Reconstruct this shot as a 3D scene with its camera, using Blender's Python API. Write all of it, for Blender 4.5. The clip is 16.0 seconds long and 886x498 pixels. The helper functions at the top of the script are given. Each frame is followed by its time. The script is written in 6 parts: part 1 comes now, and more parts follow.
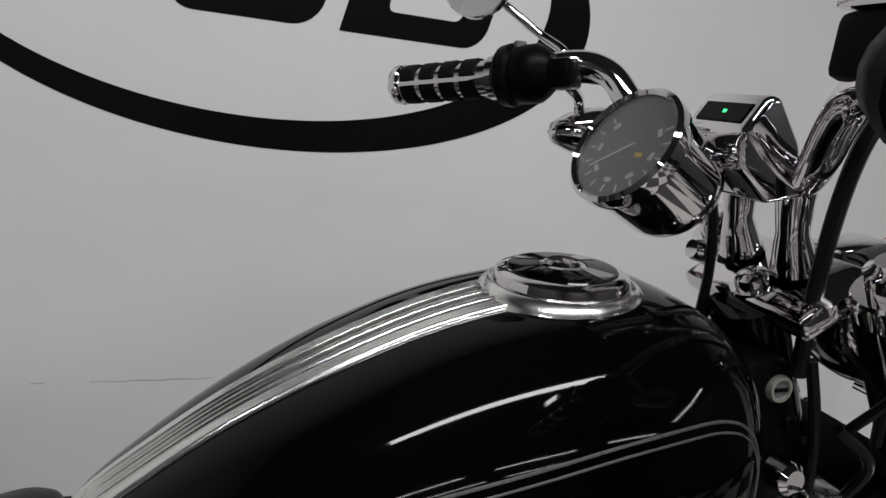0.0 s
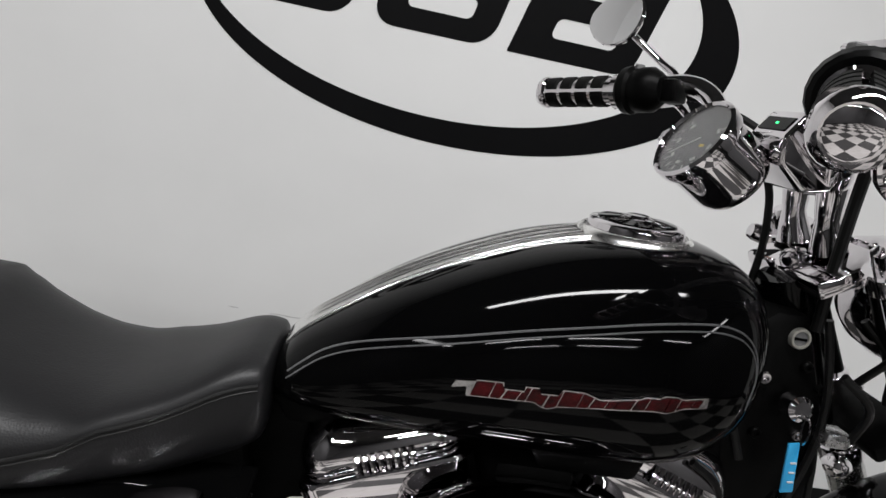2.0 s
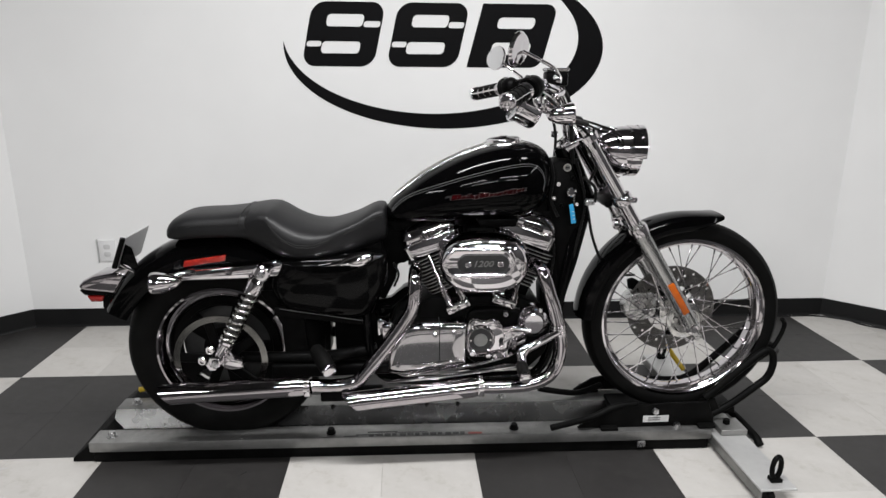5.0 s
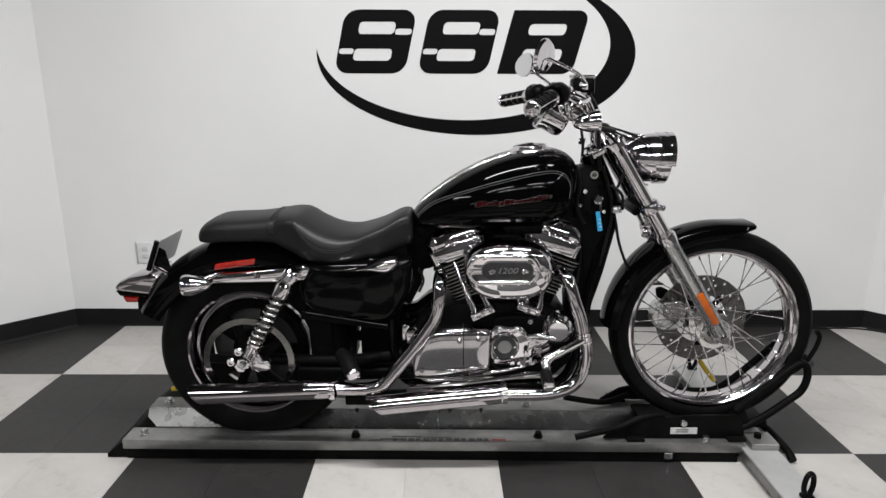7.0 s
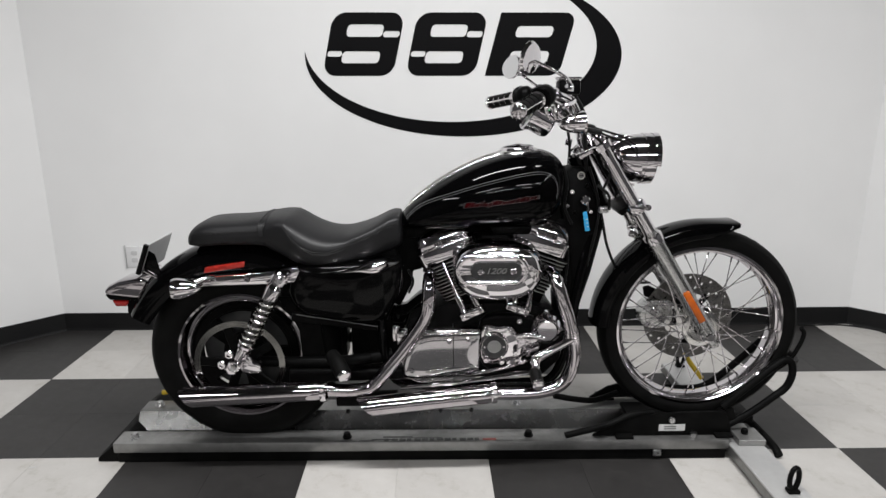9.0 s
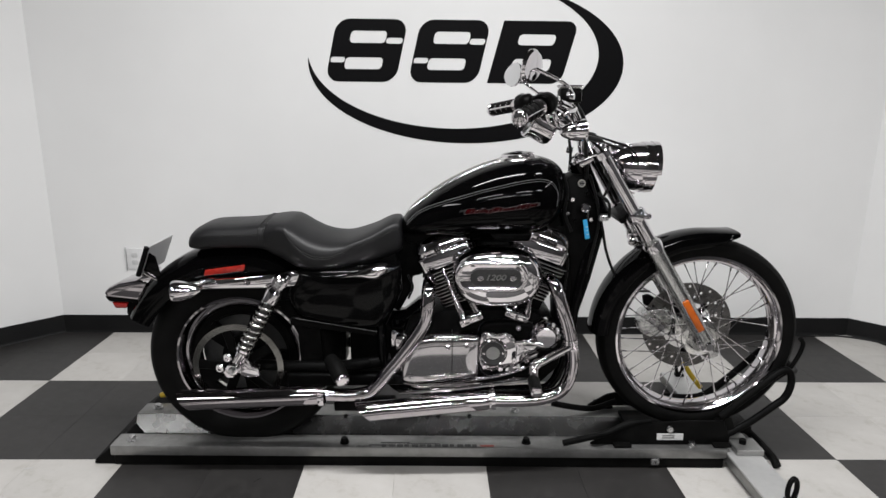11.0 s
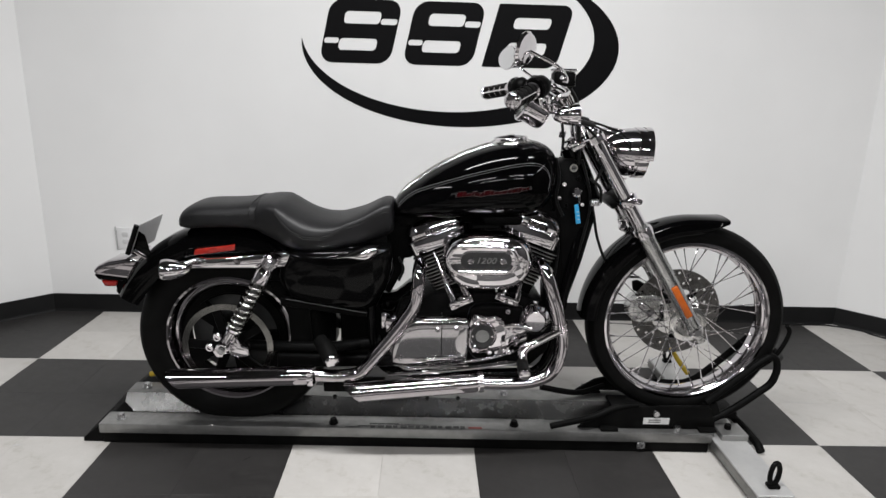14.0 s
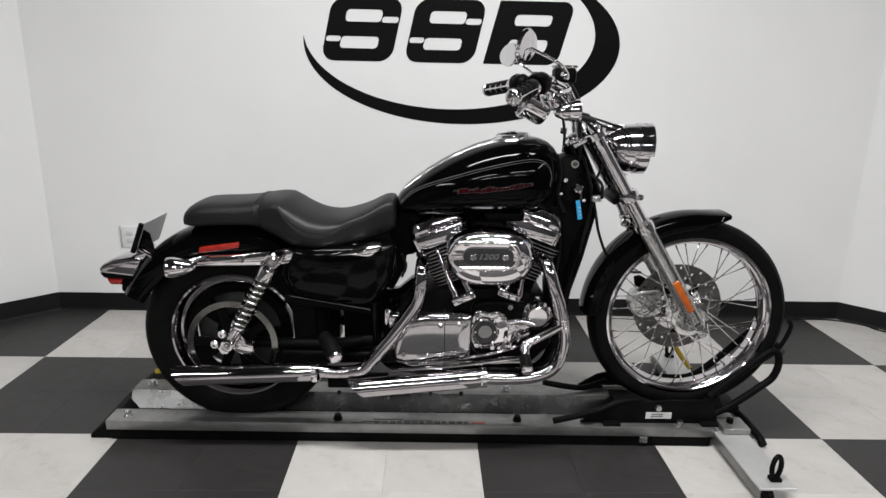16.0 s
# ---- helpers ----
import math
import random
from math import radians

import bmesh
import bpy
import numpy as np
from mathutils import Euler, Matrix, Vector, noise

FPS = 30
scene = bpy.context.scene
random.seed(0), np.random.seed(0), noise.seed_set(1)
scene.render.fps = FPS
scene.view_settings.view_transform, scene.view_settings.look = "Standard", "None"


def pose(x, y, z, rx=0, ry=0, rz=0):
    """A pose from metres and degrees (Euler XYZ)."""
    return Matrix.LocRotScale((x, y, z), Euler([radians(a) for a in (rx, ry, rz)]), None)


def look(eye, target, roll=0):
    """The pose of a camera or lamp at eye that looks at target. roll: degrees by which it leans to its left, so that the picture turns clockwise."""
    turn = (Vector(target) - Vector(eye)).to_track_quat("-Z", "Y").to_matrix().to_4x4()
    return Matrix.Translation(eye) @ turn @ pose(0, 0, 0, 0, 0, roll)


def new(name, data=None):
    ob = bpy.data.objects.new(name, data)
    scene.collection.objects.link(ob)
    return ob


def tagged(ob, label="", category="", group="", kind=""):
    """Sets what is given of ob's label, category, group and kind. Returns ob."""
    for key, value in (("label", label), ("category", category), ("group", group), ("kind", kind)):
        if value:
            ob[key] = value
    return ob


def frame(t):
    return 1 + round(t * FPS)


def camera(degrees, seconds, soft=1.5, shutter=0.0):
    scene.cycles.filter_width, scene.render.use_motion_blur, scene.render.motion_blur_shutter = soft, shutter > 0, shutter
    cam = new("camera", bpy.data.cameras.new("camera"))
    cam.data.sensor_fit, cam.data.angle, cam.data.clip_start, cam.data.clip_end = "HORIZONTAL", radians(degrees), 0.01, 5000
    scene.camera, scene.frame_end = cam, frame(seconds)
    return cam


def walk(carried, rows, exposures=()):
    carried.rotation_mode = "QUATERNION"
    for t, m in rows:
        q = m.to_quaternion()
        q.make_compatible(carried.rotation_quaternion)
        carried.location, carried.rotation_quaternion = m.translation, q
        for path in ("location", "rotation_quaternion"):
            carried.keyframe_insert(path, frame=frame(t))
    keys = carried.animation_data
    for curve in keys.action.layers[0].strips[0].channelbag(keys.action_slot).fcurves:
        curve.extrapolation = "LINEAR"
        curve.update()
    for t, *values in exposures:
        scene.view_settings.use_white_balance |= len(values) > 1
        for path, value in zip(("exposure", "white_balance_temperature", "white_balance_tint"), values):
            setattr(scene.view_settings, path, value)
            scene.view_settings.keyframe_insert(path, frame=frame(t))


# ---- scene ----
cam = camera(69.9, 16.0)
PATH = [
    (0, (1.657, -0.963, 1.160), (2.321, 0.861, 0.685), 6.78),
    (0.5, (1.657, -0.991, 1.130), (2.119, 0.861, 0.534), 8.70),
    (1, (1.627, -1.052, 1.113), (1.926, 0.792, 0.400), 7.80),
    (1.5, (1.628, -1.075, 1.102), (1.877, 0.771, 0.376), 9.25),
    (2, (1.622, -1.215, 1.132), (1.859, 0.713, 0.659), 11.82),
    (2.5, (1.568, -1.534, 1.125), (1.772, 0.369, 0.546), 7.12),
    (3, (1.618, -1.829, 1.149), (1.594, 0.076, 0.542), 1.21),
    (3.5, (1.582, -2.068, 1.166), (1.668, -0.137, 0.655), -0.56),
    (3.7, (1.563, -2.184, 1.195), (1.713, -0.261, 0.667), 1.08),
    (5.8, (1.623, -2.545, 1.209), (1.714, -0.611, 0.709), 0.16),
    (6, (1.616, -2.537, 1.211), (1.680, -0.602, 0.708), 0.65),
    (6.5, (1.636, -2.528, 1.209), (1.633, -0.592, 0.711), 0.20),
    (7, (1.634, -2.532, 1.209), (1.644, -0.594, 0.715), 0.22),
    (7.5, (1.637, -2.538, 1.202), (1.652, -0.601, 0.703), 0.37),
    (8, (1.636, -2.544, 1.213), (1.662, -0.606, 0.719), 0.31),
    (8.5, (1.633, -2.550, 1.213), (1.668, -0.613, 0.719), 0.27),
    (9, (1.639, -2.547, 1.212), (1.678, -0.608, 0.722), -0.09),
    (11.5, (1.642, -2.551, 1.210), (1.676, -0.607, 0.742), 0.80),
    (12, (1.646, -2.551, 1.210), (1.676, -0.608, 0.738), 0.84),
    (12.5, (1.649, -2.556, 1.209), (1.684, -0.613, 0.736), 0.86),
    (13, (1.649, -2.559, 1.205), (1.689, -0.619, 0.723), 1.30),
    (13.5, (1.649, -2.558, 1.202), (1.699, -0.622, 0.705), 1.42),
    (14, (1.648, -2.554, 1.201), (1.707, -0.622, 0.689), 1.64),
    (14.5, (1.647, -2.552, 1.200), (1.705, -0.620, 0.686), 1.46),
    (15, (1.645, -2.556, 1.200), (1.698, -0.623, 0.687), 1.41),
    (15.5, (1.646, -2.559, 1.202), (1.697, -0.627, 0.687), 1.24),
    (16, (1.648, -2.567, 1.201), (1.699, -0.636, 0.681), 1.24),
]
EXPOSURES = [(0, -0.99), (0.5, -0.88), (1, -0.74), (1.5, -0.58), (2, -0.50), (2.5, -0.43), (3.5, -0.08), (5.8, -0.25), (16, -0.25)]
walk(cam, [(t, look(eye, target, roll)) for t, eye, target, roll in PATH], EXPOSURES)

# ---- world and light ----
world = bpy.data.worlds.new("room_dark")
scene.world = world
world.use_nodes = True
world.node_tree.nodes["Background"].inputs[0].default_value = (0.5, 0.5, 0.5, 1)
world.node_tree.nodes["Background"].inputs[1].default_value = 0.05

CEIL = 3.05
# centre x, y, length, watts per metre, turned to run along y
LAMPS = [(1.76, -1.45, 2.2, 59.0, False), (0.55, -5.5, 1.22, 40.0, False), (2.45, -5.6, 1.44, 40.0, False), (4.3, -5.4, 1.22, 40.0, False),
         (0.9, -7.3, 1.44, 40.0, False), (2.8, -7.3, 1.44, 40.0, False), (-1.0, -3.9, 2.44, 27.0, True), (5.0, -3.3, 2.0, 25.0, True)]
LAMP_TINT = (1.0, 0.995, 1.0)


# ---- materials ----
def mat_new(name):
    m = bpy.data.materials.new(name)
    m.use_nodes = True
    nt = m.node_tree
    return m, nt, nt.nodes["Principled BSDF"]


def noise_node(nt, scale, detail=4.0, rough=0.6, obj=True):
    tc = nt.nodes.new("ShaderNodeTexCoord")
    n = nt.nodes.new("ShaderNodeTexNoise")
    n.inputs["Scale"].default_value = scale
    n.inputs["Detail"].default_value = detail
    n.inputs["Roughness"].default_value = rough
    nt.links.new(tc.outputs["Object"], n.inputs["Vector"])
    return n


def ramp_node(nt, src, stops):
    r = nt.nodes.new("ShaderNodeValToRGB")
    while len(r.color_ramp.elements) < len(stops):
        r.color_ramp.elements.new(0.5)
    for e, (p, c) in zip(r.color_ramp.elements, stops):
        e.position = p
        e.color = (*c, 1) if len(c) == 3 else c
    nt.links.new(src, r.inputs["Fac"])
    return r


def bump_node(nt, bsdf, height, strength, dist=0.002):
    b = nt.nodes.new("ShaderNodeBump")
    b.inputs["Strength"].default_value = strength
    b.inputs["Distance"].default_value = dist
    nt.links.new(height, b.inputs["Height"])
    nt.links.new(b.outputs["Normal"], bsdf.inputs["Normal"])
    return b


def make_mat(name, c0, c1, rough, metal=0.0, scale=8.0, rvar=0.05, bump=0.0, bscale=200.0, coat=0.0, spec=0.5, bdist=0.001):
    """Two-tone surface: broad stains, fine grain in roughness and relief."""
    m, nt, b = mat_new(name)
    n = noise_node(nt, scale)
    r = ramp_node(nt, n.outputs["Fac"], [(0.3, c0), (0.7, c1)])
    nt.links.new(r.outputs["Color"], b.inputs["Base Color"])
    n2 = noise_node(nt, scale * 9, 6.0)
    mr = nt.nodes.new("ShaderNodeMapRange")
    mr.inputs["From Min"].default_value = 0.3
    mr.inputs["From Max"].default_value = 0.7
    mr.inputs["To Min"].default_value = max(0.0, rough - rvar)
    mr.inputs["To Max"].default_value = rough + rvar
    nt.links.new(n2.outputs["Fac"], mr.inputs["Value"])
    nt.links.new(mr.outputs["Result"], b.inputs["Roughness"])
    b.inputs["Metallic"].default_value = metal
    b.inputs["Specular IOR Level"].default_value = spec
    b.inputs["Coat Weight"].default_value = coat
    b.inputs["Coat Roughness"].default_value = 0.02
    if bump:
        n3 = noise_node(nt, bscale, 3.0)
        bump_node(nt, b, n3.outputs["Fac"], bump, bdist)
    return m


def leather_mat(name, c0, c1, rough):
    m, nt, b = mat_new(name)
    n = noise_node(nt, 6.0)
    r = ramp_node(nt, n.outputs["Fac"], [(0.3, c0), (0.7, c1)])
    nt.links.new(r.outputs["Color"], b.inputs["Base Color"])
    tc = nt.nodes.new("ShaderNodeTexCoord")
    v = nt.nodes.new("ShaderNodeTexVoronoi")
    v.inputs["Scale"].default_value = 420
    nt.links.new(tc.outputs["Object"], v.inputs["Vector"])
    n5 = noise_node(nt, 22.0, 3.0, 0.5)
    ad = nt.nodes.new("ShaderNodeMath")
    ad.operation = "MULTIPLY_ADD"
    ad.inputs[1].default_value = 2.2
    nt.links.new(n5.outputs["Fac"], ad.inputs[0])
    nt.links.new(v.outputs["Distance"], ad.inputs[2])
    bump_node(nt, b, ad.outputs[0], 0.24, 0.0006)
    b.inputs["Specular IOR Level"].default_value = 0.30
    b.inputs["Roughness"].default_value = rough
    return m


def emit_mat(name, colour, strength):
    m, nt, b = mat_new(name)
    b.inputs["Base Color"].default_value = (*colour, 1)
    b.inputs["Emission Color"].default_value = (*colour, 1)
    b.inputs["Emission Strength"].default_value = strength
    return m


def glass_mat(name, colour, rough=0.0):
    m, nt, b = mat_new(name)
    b.inputs["Base Color"].default_value = (*colour, 1)
    b.inputs["Transmission Weight"].default_value = 1.0
    b.inputs["Roughness"].default_value = rough
    b.inputs["IOR"].default_value = 1.45
    return m


def tile_mat(name, c0, c1, c2, rough):
    """Vinyl tile: per-tile shade, marbled veins, scuffs."""
    m, nt, b = mat_new(name)
    n = noise_node(nt, 4.5, 8.0, 0.7)
    r = ramp_node(nt, n.outputs["Fac"], [(0.3, c0), (0.72, c1)])
    n2 = noise_node(nt, 26.0, 8.0, 0.7)
    n4 = noise_node(nt, 6.0, 5.0, 0.6)
    st = nt.nodes.new("ShaderNodeMath")
    st.operation = "MULTIPLY_ADD"
    st.inputs[1].default_value = 0.5
    nt.links.new(n2.outputs["Fac"], st.inputs[0])
    hv = nt.nodes.new("ShaderNodeMath")
    hv.operation = "MULTIPLY"
    hv.inputs[1].default_value = 0.5
    nt.links.new(n4.outputs["Fac"], hv.inputs[0])
    nt.links.new(hv.outputs[0], st.inputs[2])
    r2 = ramp_node(nt, st.outputs[0], [(0.52, (0, 0, 0)), (0.66, (1, 1, 1))])
    mix = nt.nodes.new("ShaderNodeMix")
    mix.data_type = "RGBA"
    nt.links.new(r.outputs["Color"], mix.inputs["A"])
    mix.inputs["B"].default_value = (*c2, 1)
    sc = nt.nodes.new("ShaderNodeMath")
    sc.operation = "MULTIPLY"
    sc.inputs[1].default_value = 0.50
    nt.links.new(r2.outputs["Color"], sc.inputs[0])
    nt.links.new(sc.outputs[0], mix.inputs["Factor"])
    oi = nt.nodes.new("ShaderNodeObjectInfo")
    mr = nt.nodes.new("ShaderNodeMapRange")
    mr.inputs["To Min"].default_value = 0.93
    mr.inputs["To Max"].default_value = 1.05
    nt.links.new(oi.outputs["Random"], mr.inputs["Value"])
    hs = nt.nodes.new("ShaderNodeHueSaturation")
    nt.links.new(mix.outputs["Result"], hs.inputs["Color"])
    nt.links.new(mr.outputs["Result"], hs.inputs["Value"])
    nt.links.new(hs.outputs["Color"], b.inputs["Base Color"])
    mr2 = nt.nodes.new("ShaderNodeMapRange")
    mr2.inputs["To Min"].default_value = rough - 0.08
    mr2.inputs["To Max"].default_value = rough + 0.12
    nt.links.new(n2.outputs["Fac"], mr2.inputs["Value"])
    nt.links.new(mr2.outputs["Result"], b.inputs["Roughness"])
    bump_node(nt, b, n.outputs["Fac"], 0.05, 0.002)
    return m


M_WALL = make_mat("wall_paint", (0.74, 0.74, 0.735), (0.80, 0.80, 0.795), 0.55, scale=0.9, bump=0.12, bscale=260, spec=0.3)
M_CEIL = make_mat("dark_ceiling_paint", (0.020, 0.020, 0.021), (0.03, 0.03, 0.03), 0.8, scale=1.5)
M_DARKWALL = make_mat("dark_wall_paint", (0.030, 0.030, 0.031), (0.042, 0.042, 0.043), 0.7, scale=1.2)
M_LABEL_WHITE = make_mat("white_plastic", (0.66, 0.66, 0.66), (0.72, 0.72, 0.72), 0.35, scale=20)
M_GREYWHITE = make_mat("grey_white_plastic", (0.5, 0.5, 0.5), (0.56, 0.56, 0.56), 0.4, scale=20)
M_SCUFF = make_mat("wall_scuff_mark", (0.35, 0.35, 0.35), (0.5, 0.5, 0.5), 0.7, scale=40)
M_BASE = make_mat("vinyl_baseboard", (0.0035, 0.0035, 0.0038), (0.006, 0.006, 0.006), 0.5, scale=5, spec=0.15)
M_LOGO = make_mat("black_vinyl_film", (0.0022, 0.0022, 0.0026), (0.0032, 0.0032, 0.0036), 0.55, scale=4, spec=0.08)
M_TILE_W = tile_mat("white_vinyl_tile", (0.420, 0.405, 0.383), (0.510, 0.496, 0.474), (0.28, 0.255, 0.215), 0.42)
M_TILE_B = tile_mat("charcoal_vinyl_tile", (0.0139, 0.0129, 0.0125), (0.0230, 0.0216, 0.0210), (0.042, 0.040, 0.037), 0.50)
M_GROUT = make_mat("tile_joint", (0.10, 0.10, 0.095), (0.15, 0.15, 0.14), 0.9)
M_CHROME = make_mat("chrome", (0.71, 0.685, 0.705), (0.81, 0.78, 0.80), 0.03, 1.0, scale=14, rvar=0.02)
M_STEEL = make_mat("brushed_steel", (0.42, 0.42, 0.43), (0.55, 0.55, 0.55), 0.28, 1.0, scale=20, rvar=0.08)
M_POLISH = make_mat("polished_aluminium", (0.40, 0.385, 0.395), (0.52, 0.505, 0.515), 0.07, 1.0, scale=10, rvar=0.03)
M_BRIGHT = make_mat("mirror_polished_alloy", (0.60, 0.573, 0.592), (0.69, 0.66, 0.68), 0.085, 1.0, scale=12, rvar=0.03)
M_HUB = make_mat("polished_hub_alloy", (0.66, 0.65, 0.63), (0.78, 0.77, 0.75), 0.19, 1.0, scale=16, rvar=0.03)
M_PLATE = make_mat("satin_console_metal", (0.82, 0.815, 0.80), (0.92, 0.915, 0.90), 0.20, 1.0, scale=10, rvar=0.03)
M_DISC = make_mat("worn_disc_steel", (0.13, 0.128, 0.122), (0.24, 0.235, 0.225), 0.16, 1.0, scale=12, rvar=0.05)
M_PANEL = make_mat("semi_gloss_black", (0.0010, 0.0010, 0.0011), (0.002, 0.002, 0.002), 0.06, 0.0, scale=6, rvar=0.02, spec=0.12)
M_PULLEY = make_mat("dark_cast_pulley", (0.045, 0.045, 0.045), (0.08, 0.08, 0.08), 0.45, 0.4, scale=14)
M_ROTOR = make_mat("drilled_rotor_steel", (0.095, 0.092, 0.088), (0.17, 0.166, 0.16), 0.30, 1.0, scale=24, rvar=0.08)
M_BADGE = make_mat("badge_chrome", (0.45, 0.44, 0.445), (0.66, 0.65, 0.655), 0.12, 1.0, scale=60, rvar=0.05)
M_PIPE = make_mat("exhaust_chrome", (0.44, 0.412, 0.43), (0.55, 0.52, 0.54), 0.03, 1.0, scale=14, rvar=0.02)
M_FORKLEG = make_mat("satin_fork_aluminium", (0.46, 0.46, 0.455), (0.60, 0.60, 0.59), 0.24, 1.0, scale=40, rvar=0.06)
M_PAINT = make_mat("black_gloss_paint", (0.0008, 0.0008, 0.0009), (0.0014, 0.0014, 0.0015), 0.045, 0.0, scale=3, rvar=0.02, spec=0.11)
M_SATIN = make_mat("satin_black_powder", (0.0012, 0.0012, 0.0012), (0.003, 0.003, 0.003), 0.38, 0.0, scale=20, rvar=0.08, bump=0.1, bscale=600, spec=0.05)
M_ENGINE = make_mat("wrinkle_black_engine", (0.0012, 0.0012, 0.0012), (0.003, 0.003, 0.003), 0.5, 0.0, scale=25, bump=0.4, bscale=500, spec=0.05)
M_FIN = make_mat("machined_fin_edge", (0.22, 0.22, 0.22), (0.34, 0.34, 0.33), 0.35, 0.9, scale=30)
M_RUBBER = make_mat("tyre_rubber", (0.002, 0.002, 0.002), (0.0042, 0.0042, 0.004), 0.55, 0.0, scale=18, bump=0.25, bscale=300, spec=0.07)
M_HOSE = make_mat("rubber_hose", (0.003, 0.003, 0.003), (0.006, 0.006, 0.006), 0.4, 0.0, scale=20, spec=0.2)
M_LEATHER = leather_mat("black_vinyl_leather", (0.0045, 0.0045, 0.0050), (0.0085, 0.0085, 0.0092), 0.44)
M_THREAD = make_mat("seat_welt", (0.004, 0.004, 0.004), (0.008, 0.008, 0.008), 0.5, spec=0.3)
M_ALU = make_mat("lift_aluminium", (0.15, 0.15, 0.147), (0.34, 0.34, 0.332), 0.42, 0.80, scale=5, rvar=0.14, bump=0.1, bscale=90)
# dark base colour carries the bike's shade and dark reflection, besides wear
M_TROUGH = make_mat("worn_shaded_trough_metal", (0.060, 0.060, 0.060), (0.085, 0.085, 0.083), 0.26, 0.9, scale=2.5, rvar=0.04, bump=0.05, bscale=80)
M_BAR = make_mat("pale_cross_bar", (0.42, 0.42, 0.42), (0.54, 0.54, 0.53), 0.42, 0.45, scale=6, rvar=0.1)
M_IRON = make_mat("black_lift_steel", (0.0016, 0.0016, 0.0016), (0.005, 0.005, 0.0048), 0.45, 0.0, scale=14, bump=0.2, bscale=200, spec=0.05)
M_STRIPE = make_mat("silver_pinstripe", (0.10, 0.10, 0.105), (0.14, 0.14, 0.145), 0.3, 0.3, scale=20)
M_REDFILL = make_mat("dark_red_enamel", (0.010, 0.0012, 0.0016), (0.085, 0.004, 0.006), 0.18, 0.6, scale=90, rvar=0.05)
M_REDREF = make_mat("red_reflector", (0.16, 0.008, 0.006), (0.32, 0.020, 0.012), 0.15, 0.0, scale=60, bump=0.5, bscale=700, coat=0.4)
M_AMBER = make_mat("amber_reflector", (0.36, 0.070, 0.004), (0.48, 0.100, 0.006), 0.22, 0.0, scale=50, bump=0.5, bscale=700, coat=0.2)
M_REDLENS = make_mat("red_tail_lens", (0.20, 0.008, 0.006), (0.32, 0.012, 0.01), 0.1, 0.0, scale=30, coat=0.6)
M_BLUE = make_mat("blue_key_tag", (0.02, 0.30, 0.62), (0.04, 0.40, 0.72), 0.4, 0.0, scale=40)
M_YELLOW = make_mat("yellow_grip", (0.55, 0.38, 0.02), (0.68, 0.48, 0.04), 0.5, 0.0, scale=30)
M_LABEL = make_mat("white_label", (0.5, 0.5, 0.5), (0.65, 0.65, 0.64), 0.5, 0.0, scale=30)
M_GREY = make_mat("grey_print", (0.10, 0.10, 0.10), (0.16, 0.16, 0.16), 0.6, 0.0, scale=30)
M_PRINT = make_mat("worn_black_print", (0.018, 0.018, 0.018), (0.07, 0.07, 0.068), 0.6, 0.0, scale=60)
M_REDPRINT = make_mat("worn_red_print", (0.14, 0.03, 0.025), (0.22, 0.06, 0.05), 0.6, 0.0, scale=60)
M_DIAL = make_mat("grey_dial", (0.075, 0.075, 0.08), (0.10, 0.10, 0.105), 0.35, 0.0, scale=10)
M_TICK = make_mat("dial_print", (0.35, 0.35, 0.34), (0.5, 0.5, 0.48), 0.5, 0.0, scale=30)
M_INSERT = make_mat("grey_cast_insert", (0.032, 0.032, 0.034), (0.058, 0.058, 0.058), 0.38, 0.6, scale=25, bump=0.2, bscale=300)
M_GOLDPRINT = make_mat("brushed_badge", (0.42, 0.41, 0.37), (0.52, 0.51, 0.46), 0.4, 0.7, scale=20)
M_SHEET = make_mat("grey_plate_metal", (0.40, 0.40, 0.405), (0.48, 0.48, 0.485), 0.35, 0.2, scale=9)
M_GLASS = glass_mat("clear_glass", (0.95, 0.95, 0.95))
M_LED = emit_mat("green_led", (0.05, 0.9, 0.25), 3.0)
M_MIRROR = make_mat("mirror_silver", (0.80, 0.80, 0.81), (0.82, 0.82, 0.83), 0.01, 1.0, scale=3, rvar=0.0)
M_HOUSING = make_mat("lamp_housing", (0.6, 0.6, 0.6), (0.7, 0.7, 0.7), 0.5, scale=5)


# ---- mesh helpers ----
def smooth_path(pts, n=6):
    """Catmull-Rom through pts."""
    p = [Vector(q) for q in pts]
    if len(p) < 3 or n < 2:
        return p
    p = [p[0] * 2 - p[1]] + p + [p[-1] * 2 - p[-2]]
    out = []
    for i in range(1, len(p) - 2):
        for k in range(n):
            t = k / n
            a, b, c, d = p[i - 1], p[i], p[i + 1], p[i + 2]
            out.append(0.5 * (2 * b + (c - a) * t + (2 * a - 5 * b + 4 * c - d) * t * t + (3 * b - a - 3 * c + d) * t ** 3))
    out.append(p[-2])
    return out


def loft(bm, rings, caps=True, closed=True):
    vs = [[bm.verts.new(v) for v in r] for r in rings]
    n = len(vs[0])
    for a, b in zip(vs, vs[1:]):
        for i in range(n if closed else n - 1):
            j = (i + 1) % n
            bm.faces.new((a[i], a[j], b[j], b[i]))
    if caps and closed:
        bm.faces.new(vs[0][::-1])
        bm.faces.new(vs[-1])
    return bm


